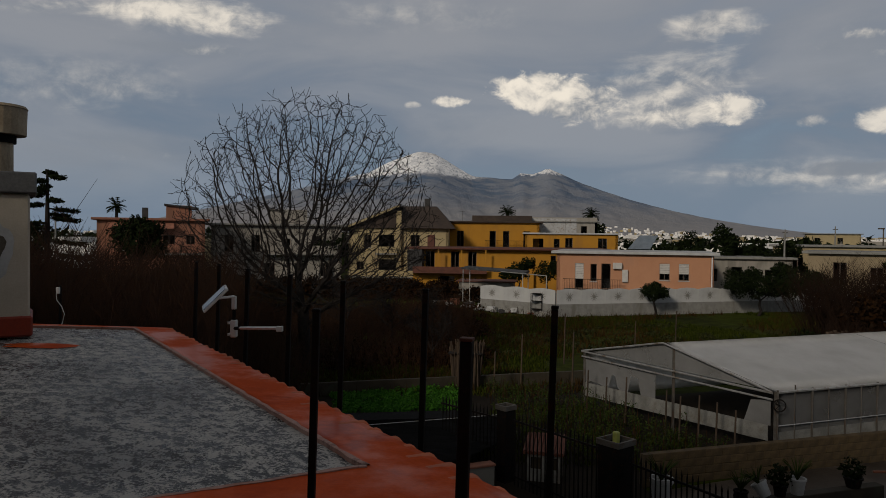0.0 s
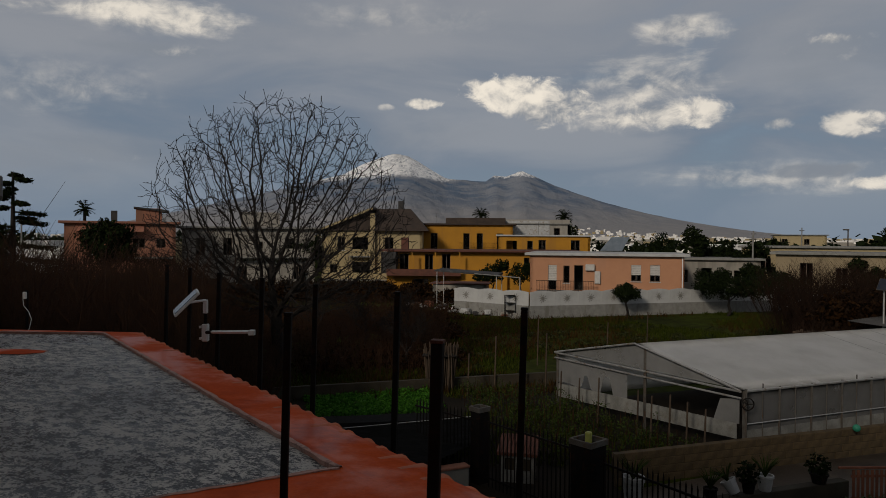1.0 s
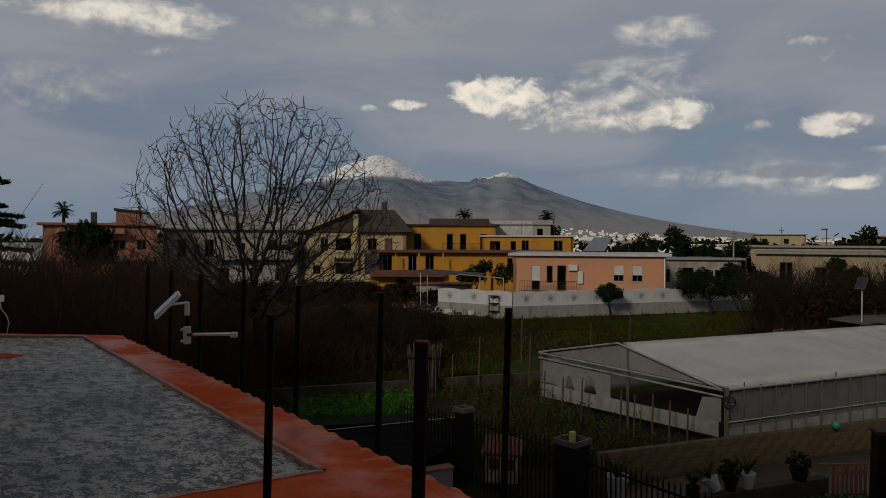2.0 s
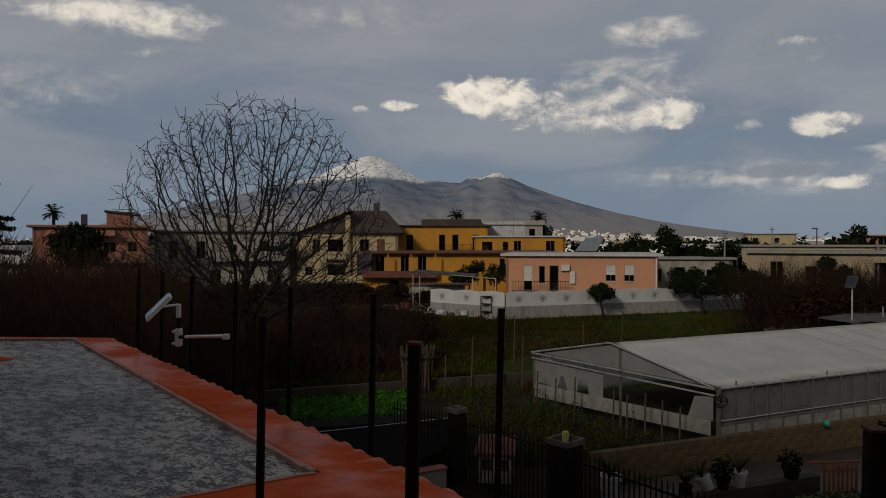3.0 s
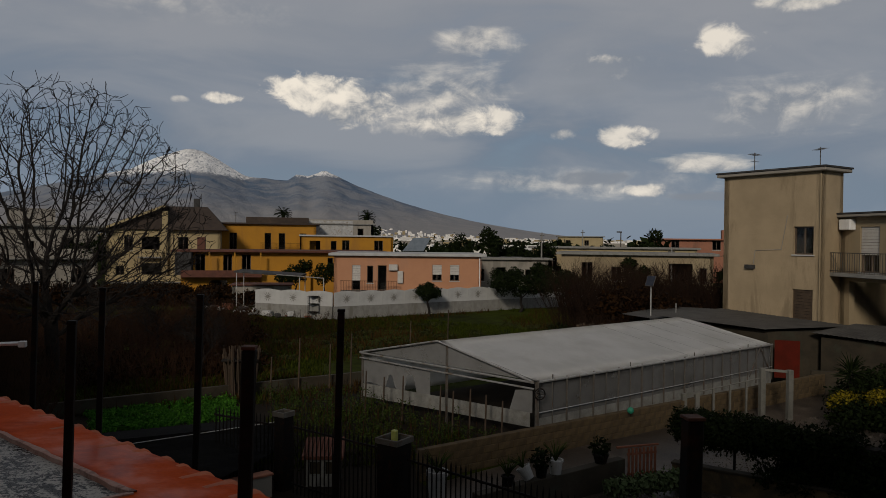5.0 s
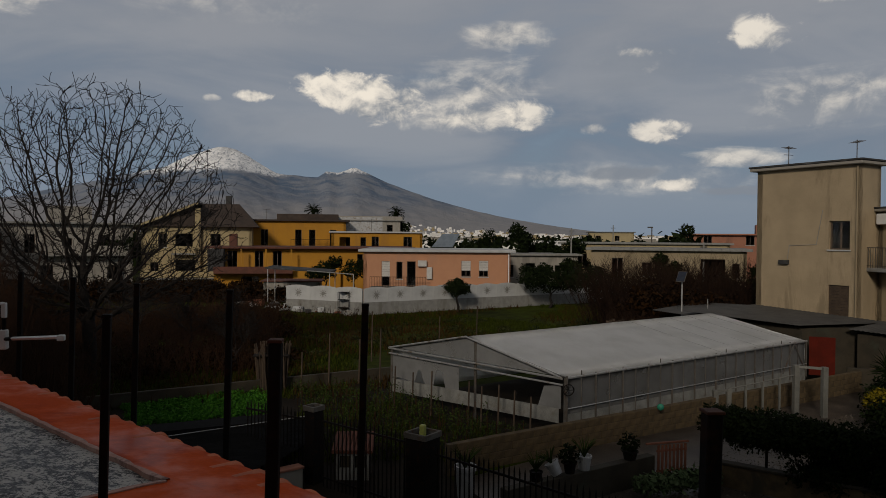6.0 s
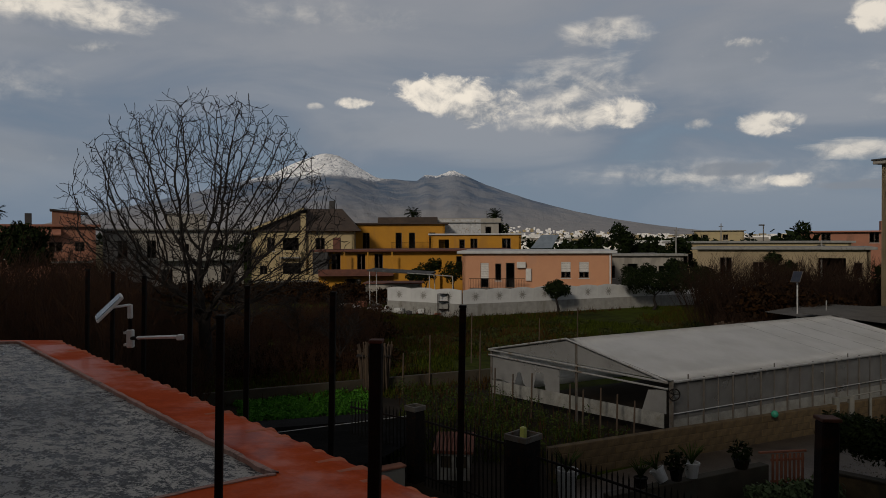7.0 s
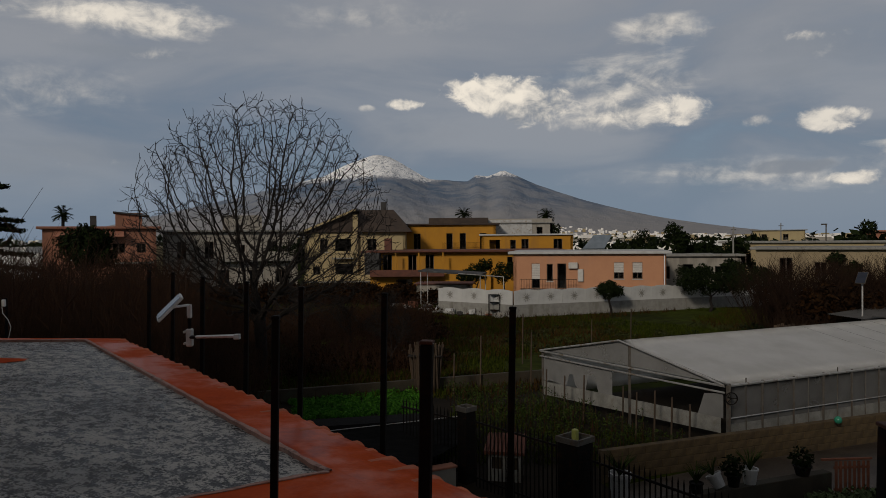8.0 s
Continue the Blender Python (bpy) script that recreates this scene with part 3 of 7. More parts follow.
# ochre house, lower front wing with its red-edged roof
ochre = building("ochre_house", "ochre-yellow house with a dark red-edged roof", (-13.6, 78.5), 1.5, 20.5, 9.0, 4.55, M["yellow"],
                 front=[(1.4, 2.2, 1.0, 2.1, "D"), (4.2, 2.2, 0.9, 2.1, "D"), (6.1, 2.2, 0.9, 2.1, "D"), (15.0, 2.6, 0.6, 1.4, "W"), (3.0, 0.1, 1.6, 1.5, "O")],
                 roof="flat", roof_mat=M["redroof"], over=0.9, slab=0.2)
balcony(ochre, 0.2, 8.2, 0.0, 2.15, mat=M["redroof"], deep=1.6, solid_rail=True, rail=0.55, slab_mat=M["redroof"])
part("veranda_glass", box(-0.4, -1.5, 2.2, 1.2, -0.05, 4.5), M["darkroof"], ochre, "dark glazed veranda corner")
part("chimney", box(1.3, 2.2, 4.76, 2.1, 3.0, 6.1, 0.03), M["redroof"], ochre, "red-brown chimney")
for px in (2.9, 5.4, 8.0):
    part("post", box(px, -1.5, 2.16, px + 0.14, -1.36, 4.54), M["yellow"], ochre)
part("annex_wall", box(8.2, -0.6, 0.0, 13.2, -0.004, 2.2), M["yellow"], ochre)

# ochre house, upper storeys further back
upper = building("two_storey_house", "yellow two-storey house with balconies and flat roof", (-12.2, 92.0), 2.0, 12.4, 9.0, 7.75, M["yellow"],
                 front=[(1.9, 4.6, 0.9, 2.1, "D"), (6.1, 4.6, 0.8, 2.1, "D"), (7.8, 4.6, 0.8, 2.1, "D"), (10.4, 4.6, 0.8, 2.1, "D")],
                 roof="flat", roof_mat=M["brownroof"], over=0.5, slab=0.2)
balcony(upper, 5.6, 12.2, 0.0, 4.55, mat=M["iron"], deep=1.2)
part("stair_box", box(3.8, 1.0, 7.96, 11.5, 6.5, 8.7, 0.03), M["brownroof"], upper)
side = building("yellow_house", "pale yellow flat-roofed house with arched openings", (-1.6, 91.0), 1.0, 11.4, 8.0, 6.35, M["yellow"],
                front=[(1.0, 4.4, 1.3, 1.4, "O"), (3.6, 4.4, 0.7, 1.4, "W"), (5.0, 4.4, 0.9, 1.5, "W"), (9.0, 4.4, 1.1, 1.5, "W")],
                roof="flat", roof_mat=M["white"], over=0.3, slab=0.2)
back = building("rooftop_house", "dingy white house with a corrugated parapet", (-1.2, 98.0), 0.0, 9.0, 6.0, 8.0, M["offwhite"], front=[(6.9, 6.3, 0.8, 1.2, "W")], roof="parapet", slab=0.5)
part("corrugated_sheet", box(0.3, -0.08, 6.6, 6.3, -0.02, 8.5), M["steel"], back, "grey corrugated sheet")

# cream house with tiled gables
CY = 5.0
cream = building("gabled_house", "cream house with brown tiled gable roofs", (-22.9, 86.0), CY, 12.2, 9.0, 6.9, M["cream"],
                 front=[(1.9, 4.5, 0.9, 1.6, "W"), (3.7, 3.9, 1.9, 2.2, "O"), (7.6, 4.4, 1.1, 1.7, "W"), (3.7, 1.2, 2.6, 1.9, "O"), (7.5, 1.1, 0.9, 1.7, "W"), (1.0, 1.2, 0.9, 1.6, "W"), (9.7, 1.0, 1.0, 2.1, "D")],
                 right=[(2.0, 4.4, 1.0, 1.6, "W")], roof="none")
part("pillar", box(5.9, -0.5, 0, 6.5, -0.004, 9.0), M["cream"], cream)
part("gable", solid([(0, -0.4, 6.9), (6.1, -0.4, 6.9), (6.1, -0.4, 9.4), (0, 0.1, 6.9), (6.1, 0.1, 6.9), (6.1, 0.1, 9.4)], [(0, 1, 2), (3, 5, 4), (0, 3, 4, 1), (1, 4, 5, 2), (0, 2, 5, 3)]), M["brownroof"], cream, "brown boarded gable")
part("roof", solid([(-1.0, -1.0, 6.75), (6.3, -1.0, 9.75), (6.3, 10, 9.75), (-1.0, 10, 6.75), (-1.0, -1.0, 6.5), (6.3, -1.0, 9.5), (6.3, 10, 9.5), (-1.0, 10, 6.5)],
                   [(0, 1, 2, 3), (7, 6, 5, 4), (0, 4, 5, 1), (1, 5, 6, 2), (2, 6, 7, 3), (3, 7, 4, 0)]), M["brownroof"], cream)
part("verge", solid([(-1.06, -1.12, 6.7), (6.3, -1.12, 9.72), (6.3, -1.12, 9.45), (-1.06, -1.12, 6.43), (-1.06, -1.004, 6.7), (6.3, -1.004, 9.72), (6.3, -1.004, 9.45), (-1.06, -1.004, 6.43)],
                    [(0, 1, 2, 3), (7, 6, 5, 4), (0, 4, 5, 1), (3, 2, 6, 7)]), M["cream"], cream, "pale verge board")
part("hip_roof", solid([(6.35, -0.9, 6.9), (13.0, -0.9, 6.9), (13.0, 9.6, 6.9), (6.35, 9.6, 6.9), (6.35, 3.2, 9.7), (10.6, 3.2, 9.7), (6.35, 5.2, 9.7), (10.6, 5.2, 9.7)],
                       [(0, 1, 5, 4), (1, 2, 7, 5), (2, 3, 6, 7), (4, 5, 7, 6), (0, 4, 6, 3), (0, 3, 2, 1)]), M["brownroof"], cream)
part("chimney", box(9.0, 3.6, 9.5, 9.7, 4.3, 10.7, 0.04), M["darkroof"], cream, "dark chimney with a cap")
balcony(cream, 3.4, 6.0, 0.0, 3.85, mat=M["cream"], deep=1.0, solid_rail=True, rail=0.8)
balcony(cream, 0.2, 8.6, 0.0, 1.05, mat=M["cream"], deep=1.4, solid_rail=True, rail=0.8)

# houses seen through the bare tree and beyond the thicket
pinkh = building("pink_house", "faded pink two-storey house with a tiled porch roof", (-44.6, 68.5), 28.0, 10.5, 9.0, 7.3, M["pink"],
                 front=[(2.2, 4.2, 1.2, 1.6, "W"), (6.3, 4.2, 1.2, 1.6, "W"), (8.6, 4.2, 0.9, 1.6, "W"), (6.3, 1.2, 1.2, 1.5, "W")], roof="flat", roof_mat=M["claytile"], over=0.5, slab=0.25)
part("porch_roof", solid([(1.0, -1.2, 6.6), (7.4, -1.2, 6.6), (7.4, 0, 7.1), (1.0, 0, 7.1), (1.0, -1.2, 6.45), (7.4, -1.2, 6.45), (7.4, 0, 6.95), (1.0, 0, 6.95)], [(0, 1, 2, 3), (7, 6, 5, 4), (0, 4, 5, 1), (1, 5, 6, 2), (3, 7, 4, 0)]), M["claytile"], pinkh)
part("stair_box", box(6.6, 1.5, 7.56, 9.2, 5.0, 9.0, 0.03), M["pink"], pinkh)
part("stair_roof", solid([(6.4, 1.2, 9.0), (9.9, 1.2, 8.6), (9.9, 5.3, 8.6), (6.4, 5.3, 9.0), (6.4, 1.2, 9.15), (9.9, 1.2, 8.8), (9.9, 5.3, 8.8), (6.4, 5.3, 9.15)], [(0, 3, 2, 1), (4, 5, 6, 7), (0, 1, 5, 4), (1, 2, 6, 5), (2, 3, 7, 6), (3, 0, 4, 7)]), M["darkroof"], pinkh)
part("chimney", box(4.2, 2.0, 7.56, 4.8, 2.6, 8.7), M["darkroof"], pinkh)
balcony(pinkh, 5.4, 10.2, 0.0, 3.9, deep=1.1, mat=M["pink"], solid_rail=True)
whiteh = building("white_house", "dingy white two-storey house with balconies", (-37.5, 79.5), 20.0, 15.0, 9.0, 7.0, M["offwhite"],
                  front=[(1.5, 3.9, 1.0, 2.0, "D"), (4.5, 3.9, 1.0, 2.0, "D"), (8.0, 3.9, 1.0, 1.6, "W"), (11.5, 3.9, 1.2, 2.0, "D"), (6.0, 1.0, 1.2, 1.6, "W"), (9.5, 0.6, 1.0, 2.0, "D"), (12.5, 1.0, 1.2, 1.6, "W")], roof="flat", over=0.6)
balcony(whiteh, 6.0, 14.5, 0.0, 3.75, deep=1.2, mat=M["offwhite"], solid_rail=True)
part("attic", box(6.5, 2.0, 7.24, 11.0, 7.0, 9.0), M["offwhite"], whiteh)

# low houses at the far side, beside the bungalow and towards the tower house
lowr = building("low_house", "long low beige house with a recessed porch", (24.6, 70.0), -25.0, 14.5, 8.0, 4.75, M["beige"],
                front=[(2.0, 1.9, 1.1, 2.1, "D"), (4.9, 2.2, 1.0, 1.4, "W"), (10.4, 1.6, 2.2, 2.4, "O"), (13.2, 2.2, 0.7, 1.4, "W")], roof="flat", over=0.5, slab=0.25)
lowm = building("low_house", "low grey-white outbuilding with flat roof", (15.9, 76.0), -8.0, 9.0, 6.0, 4.0, M["offwhite"], front=[(1.2, 1.7, 0.9, 1.3, "W"), (3.4, 1.0, 1.0, 2.2, "O"), (6.5, 1.6, 0.7, 1.4, "W")], roof="flat", over=0.4)
rowh = building("row_house", "cream one-storey house with flat roof", (27.0, 88.0), -20.0, 20.0, 8.0, 5.2, M["cream"], front=[(2, 2.6, 1.2, 1.4, "W"), (6, 2.0, 1.2, 2.2, "D"), (11, 2.6, 1.2, 1.4, "W"), (15.5, 2.6, 1.2, 1.4, "W")], roof="flat", over=0.4)
farp = building("far_pink_house", "far pink house with a tiled roof edge", (52.0, 106.0), -28.0, 15.0, 9.0, 6.5, M["pink"], front=[(3, 5.0, 1.2, 1.5, "W"), (9, 5.0, 1.2, 1.5, "W")], roof="flat", roof_mat=M["claytile"], over=0.6)
part("stair_box", box(10.5, 2, 6.74, 13.5, 6, 8.1), M["pink"], farp)
fary = building("far_cream_house", "far cream two-storey house", (66.0, 190.0), -18.0, 12.0, 9.0, 7.4, M["cream"], front=[(2, 5.0, 1.2, 1.5, "W"), (7, 5.0, 1.2, 1.5, "W")], roof="flat", over=0.5)

# tower house
TY = math.degrees(math.atan2(30.15 - 34.99, 23.2 - 21.16))
tower = building("tower_house", "tall plain beige stair tower with aged render", (21.2, 35.0), TY, 5.25, 1.8, 9.45, M["tower"],
                 front=[(3.86, 5.52, 1.0, 1.34, "W"), (3.86, 2.3, 1.0, 1.55, "K")], roof="flat", roof_mat=M["offwhite"], over=0.28, slab=0.16)
part("roof_edge", box(-0.32, -0.32, 9.614, 5.57, 2.12, 9.70, 0.01), M["darkroof"], tower, "dark roof edging")
for a, b in (((1.75, 5.0), (1.85, 5.68)), ((1.85, 5.68), (3.25, 5.74)), ((3.25, 5.74), (3.55, 7.4))):
    part("conduit", beam((a[0], -0.012, a[1]), (b[0], -0.012, b[1]), 0.018, sides=5), M["offwhite"], tower, "pale patched conduit line")
part("drain_box", box(1.35, -0.16, 4.75, 1.85, -0.003, 4.95), M["darkroof"], tower, "dark drain box")
part("wall_pipe", beam((5.2, -0.05, 0), (5.2, -0.05, 9.4), 0.035, sides=6), M["beige"], tower)
M["frame_dark"] = material("dark_brown_frame", (0.06, 0.04, 0.03), None, 0.6)
wing = building("tower_wing", "beige balcony wing beside the stair tower", (24.78, 30.85), -87.0, 7.3, 6.0, 7.3, M["beige"],
                front=[(1.2, 4.75, 1.1, 2.1, "S"), (4.0, 4.75, 1.1, 2.1, "D"), (0.6, 1.9, 3.2, 2.4, "O")], roof="flat", roof_mat=M["offwhite"], over=0.4, slab=0.14)
part("roof_edge", box(-0.42, -0.42, 7.444, 7.42, 6.42, 7.52, 0.01), M["darkroof"], wing, "dark roof edging")
balcony(wing, 0.0, 6.8, 0.0, 4.7, deep=0.9, mat=M["steel_old"])
part("air_conditioner", box(0.25, -0.35, 6.7, 0.95, -0.005, 7.2, 0.03), M["white_metal"], wing)


# ---- garden wall with sun ornaments in front of the bungalow ----
def screen_wall(p, q, name="garden_wall"):
    p, q = Vector((*p, 0)), Vector((*q, 0))
    n = (q - p).length
    yaw = math.degrees(math.atan2(q.y - p.y, q.x - p.x))
    r = root(name, pose(p.x, p.y, 0, 0, 0, yaw), "concrete garden wall topped with white scalloped panels", "wall", "garden walls")
    part("base", box(0, 0, 0, n, 0.22, 0.95, 0.01), M["concrete"], r, "stained bare concrete base")
    k = max(1, round(n / 2.0))
    w = n / k
    # one panel with a wavy top, and its sun ornament
    bm = bmesh.new()
    steps = 16
    top = [(w * i / steps, 1.98 + 0.12 * math.sin(math.pi * i / steps)) for i in range(steps + 1)]
    f = [bm.verts.new((x, 0.05, z)) for x, z in [(0.004, 0.954), (w - 0.004, 0.954)] + top[::-1]]
    face = bm.faces.new(f)
    ex = bmesh.ops.extrude_face_region(bm, geom=[face])
    for v in ex["geom"]:
        if isinstance(v, bmesh.types.BMVert):
            v.co.y += 0.09
    bmesh.ops.recalc_face_normals(bm, faces=bm.faces)
    first = part("panel", bm, M["white"], r)
    bm = bmesh.new()
    bmesh.ops.create_cone(bm, cap_ends=True, segments=14, radius1=0.14, radius2=0.14, depth=0.03, matrix=pose(w / 2, 0.04, 1.5, 90))
    for i in range(10):
        a = 2 * math.pi * i / 10
        c, s = math.cos(a), math.sin(a)
        add_beam(bm, (w / 2 + 0.17 * c, 0.04, 1.5 + 0.17 * s), (w / 2 + 0.36 * c, 0.04, 1.5 + 0.36 * s), 0.035, 0.008, 4)
    orn = part("sun_ornament", bm, M["concrete"], first)
    for i in range(1, k):
        ob = shared("panel", first, pose(w * i, 0, 0), r)
        shared("sun_ornament", orn, pose(0, 0, 0), ob)
    return r


screen_wall((1.5, 54.8), (24.1, 64.6))
screen_wall((-4.6, 58.6), (1.32, 54.88))


# ---- greenhouse ----
M["skirt"] = material("grimy_white_film", (0.20, 0.20, 0.185), (0.12, 0.12, 0.11), 0.5, 3.0, 30.0, 0.3, stain=(0.12, 0.11, 0.09), stain_scale=2.0)
GL, GR, GF = Vector((1.74, 26.49, 0)), Vector((6.37, 20.27, 0)), Vector((18.30, 26.70, 0))
GB = GL + GF - GR
GE, GA = 1.92, 2.72       # eave and ridge heights


def up(p, z):
    return Vector((p.x, p.y, z))


def make_greenhouse():
    r = root("greenhouse", Matrix.Identity(4), "plastic-film greenhouse with low pitched roof on a steel frame", "greenhouse")
    an, af = (GL + GR) / 2, (GB + GF) / 2
    n = 11
    side_dir = (GF - GR)
    inward = (GL - GR).normalized()

    def sheet(name, pts, th=0.012, label="", cut=12, mat=None):
        """A slightly slack sheet of film between four points, with thickness."""
        bm = bmesh.new()
        a, b, c, d = [Vector(p) for p in pts]
        nrm = (b - a).cross(d - a).normalized()
        grid = []
        for i in range(cut + 1):
            row = []
            for j in range(7):
                u, v = i / cut, j / 6
                p = a.lerp(b, u).lerp(d.lerp(c, u), v)
                sag = 0.025 * noise.noise((p.x * 1.3, p.y * 1.3, p.z * 2)) - 0.012 * abs(math.sin(math.pi * u * n))
                edge = min(v, 1 - v) * 6
                row.append(bm.verts.new(p + nrm * sag * min(1, edge)))
            grid.append(row)
        for i in range(cut):
            for j in range(6):
                bm.faces.new((grid[i][j], grid[i + 1][j], grid[i + 1][j + 1], grid[i][j + 1]))
        bmesh.ops.solidify(bm, geom=bm.faces, thickness=th)
        return part(name, bm, mat or M["film"], r, label, smooth=True)

    over = (GR - GF).normalized() * 0.12
    sheet("roof_film", (up(GR, GE) + over, up(GF, GE) - over, up(af, GA) - over, up(an, GA) + over), cut=44, label="taut milky roof film")
    sheet("roof_film", (up(an, GA + 0.006) + over, up(af, GA + 0.006) - over, up(GB, GE) - over, up(GL, GE) + over), cut=44)
    sheet("side_film", (up(GR, 0.62), up(GF, 0.62), up(GF, GE - 0.03), up(GR, GE - 0.03)), cut=44, label="grimy rolled side film, darkened for its shade", mat=M["film_dirt_shade"])
    sheet("side_film", (up(GL, 0.3), up(GB, 0.3), up(GB, GE - 0.03), up(GL, GE - 0.03)), cut=30)
    sheet("end_film", (up(GF, 0.3), up(GB, 0.3), up(GB, GE), up(GF, GE)), cut=16)
    part("end_gable_film", solid([up(GF, GE + 0.01), up(GB, GE + 0.01), up(af, GA - 0.02), up(GF, GE + 0.01) + inward * 0 - over * 0.1, up(GB, GE + 0.01) - over * 0.1, up(af, GA - 0.02) - over * 0.1], [(0, 1, 2), (3, 5, 4), (0, 3, 4, 1), (1, 4, 5, 2), (2, 5, 3, 0)]), M["film"], r)
    for i in range(13, 2 * n, 2):
        u = i / (2 * n)
        a, b = GR.lerp(GF, u), an.lerp(af, u)
        part("film_seam", beam(up(a, GE - 0.003), up(b, GA - 0.003), 0.004, sides=4), M["film_dirt_shade"], r, "faint film seam")
    rim = -inward * 0.03
    q = [up(GR, 0.30) + rim, up(GF, 0.30) + rim, up(GF, 0.84) + rim, up(GR, 0.84) + rim]
    part("side_skirt", solid(q + [p + rim * 0.3 for p in q], [(0, 1, 2, 3), (7, 6, 5, 4), (0, 4, 5, 1), (1, 5, 6, 2), (2, 6, 7, 3), (3, 7, 4, 0)]), M["skirt"], r, "pale lower edge of the side film")
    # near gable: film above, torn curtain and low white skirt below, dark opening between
    part("gable_film", solid([up(GR, GE + 0.01), up(GL, GE + 0.01), up(an, GA - 0.02), up(GR, GE + 0.01) - over * 0.1, up(GL, GE + 0.01) - over * 0.1, up(an, GA - 0.02) - over * 0.1], [(0, 2, 1), (3, 4, 5), (0, 1, 4, 3), (1, 2, 5, 4), (2, 0, 3, 5)]), M["film_dirt_shade"], r, "milky gable film")
    g = lambda u: GR.lerp(GL, u)
    part("skirt_film", solid([up(g(0.03), 0.55), up(g(1), 0.30), up(g(1), 0.78), up(g(0.03), 0.98), up(g(0.03), 0.55) - over * .1, up(g(1), 0.30) - over * .1, up(g(1), 0.78) - over * .1, up(g(0.03), 0.98) - over * .1], [(0, 1, 2, 3), (7, 6, 5, 4), (0, 4, 5, 1), (1, 5, 6, 2), (2, 6, 7, 3), (3, 7, 4, 0)]), M["skirt"], r, "grimy white plastic skirt")
    bm = bmesh.new()
    rnd = random.Random(4)
    cols = 22
    lowz = [0.78 + 0.10 * rnd.random() + (0.55 if 5 <= i <= 8 and rnd.random() > 0.3 else 0) + (0.4 if i in (12, 13) else 0) for i in range(cols + 1)]
    for i in range(cols):
        u0, u1 = 0.56 + 0.44 * i / cols, 0.56 + 0.44 * (i + 1) / cols
        q = [up(g(u0), lowz[i]), up(g(u1), lowz[i + 1]), up(g(u1), GE - 0.22), up(g(u0), GE - 0.22)]
        bm.faces.new([bm.verts.new(p - over * 0.2) for p in q])
    bmesh.ops.remove_doubles(bm, verts=bm.verts, dist=1e-4)
    bmesh.ops.solidify(bm, geom=bm.faces, thickness=0.008)
    part("torn_film", bm, M["film_dirt_shade"], r, "torn hanging film")
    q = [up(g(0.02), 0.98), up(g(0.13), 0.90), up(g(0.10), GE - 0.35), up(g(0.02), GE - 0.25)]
    part("torn_film", solid(q + [p - over * 0.1 for p in q], [(0, 1, 2, 3), (7, 6, 5, 4), (0, 4, 5, 1), (1, 5, 6, 2), (2, 6, 7, 3), (3, 7, 4, 0)]), M["film_dirt_shade"], r)
    # steel frame
    for u in (0.0, 0.46, 1.0):
        part("post", beam(up(g(u), 0), up(g(u), GE if u != 0.46 else GA - 0.1), 0.05, sides=6), M["steel_old"], r)
    for zz, k in ((GE - 0.02, 0.035), (GE - 0.2, 0.03)):
        part("rail", beam(up(GR, zz) + over, up(GL, zz) + over, k, sides=6), M["steel"], r)
    for s, e in ((GR, an), (an, GL)):
        za, zb = (GE, GA) if s is GR else (GA, GE)
        part("rafter", beam(up(s, za) + over * 1.1, up(e, zb) + over * 1.1, 0.03, sides=6), M["steel"], r)
    post = None
    for i in range(n + 1):
        p = GR + side_dir * (i / n) - inward * 0.06
        if post is None:
            post = part("side_post", beam((0, 0, 0.5), (0, 0, GE + 0.05), 0.032, sides=6), M["steel_old"], r)
            post.matrix_basis = pose(p.x, p.y, 0)
        else:
            shared("side_post", post, pose(p.x, p.y, 0), r)
        if i < n:
            p2 = GR + side_dir * ((i + 0.5) / n) - inward * 0.05
            thin = part("stake", beam((p2.x, p2.y, 0.55), (p2.x, p2.y, GE + 0.16 * (i % 3 == 0)), 0.018, sides=5), M["steel_old"], r)
    o2 = -inward * 0.075
    part("eave_rail", beam(up(GR, GE) + o2, up(GF, GE) + o2, 0.04, sides=6), M["steel"], r, "film-wrapped eave tube")
    part("low_rail", beam(up(GR, 1.02) + o2, up(GF, 1.02) + o2, 0.018, sides=5), M["steel"], r)
    a0, a1, a2 = GF - side_dir * 0.13, GF - side_dir * 0.07, GF - side_dir * 0.01
    part("brace", beam(up(a0, 0.8) + o2, up(a1, GE - .05) + o2, 0.025, sides=5), M["steel_old"], r)
    part("brace", beam(up(a1, GE - .05) + o2, up(a2, 0.8) + o2, 0.025, sides=5), M["steel_old"], r)
    # winch wheel at the near corner
    wc = up(GR, GE - 0.32) - inward * 0.22 + over
    bm = bmesh.new()
    pts = [wc + Vector((0.16 * math.cos(2 * math.pi * i / 16), 0.02, 0.16 * math.sin(2 * math.pi * i / 16))) for i in range(16)]
    for i in range(16):
        add_beam(bm, pts[i], pts[(i + 1) % 16], 0.018, sides=5)
    for i in (0, 5, 10):
        add_beam(bm, wc + Vector((0, 0.02, 0)), pts[i], 0.012, sides=4)
    wh = part("winch_wheel", bm, M["iron"], r, "dark hand wheel")
    part("wheel_axle", beam(wc + Vector((0, 0.02, 0)), up(GR, GE - 0.32), 0.02), M["iron"], wh)
    for i, u in enumerate((0.08, 0.16, 0.24, 0.33, 0.40, 0.62, 0.74, 0.86)):
        q = g(u) + over * 6
        st = part("vine_stake", beam((q.x, q.y, 0), (q.x + 0.03, q.y, 1.35 + 0.25 * ((i * 7) % 3) / 3), 0.03, 0.024, 6), M["wood"], r)


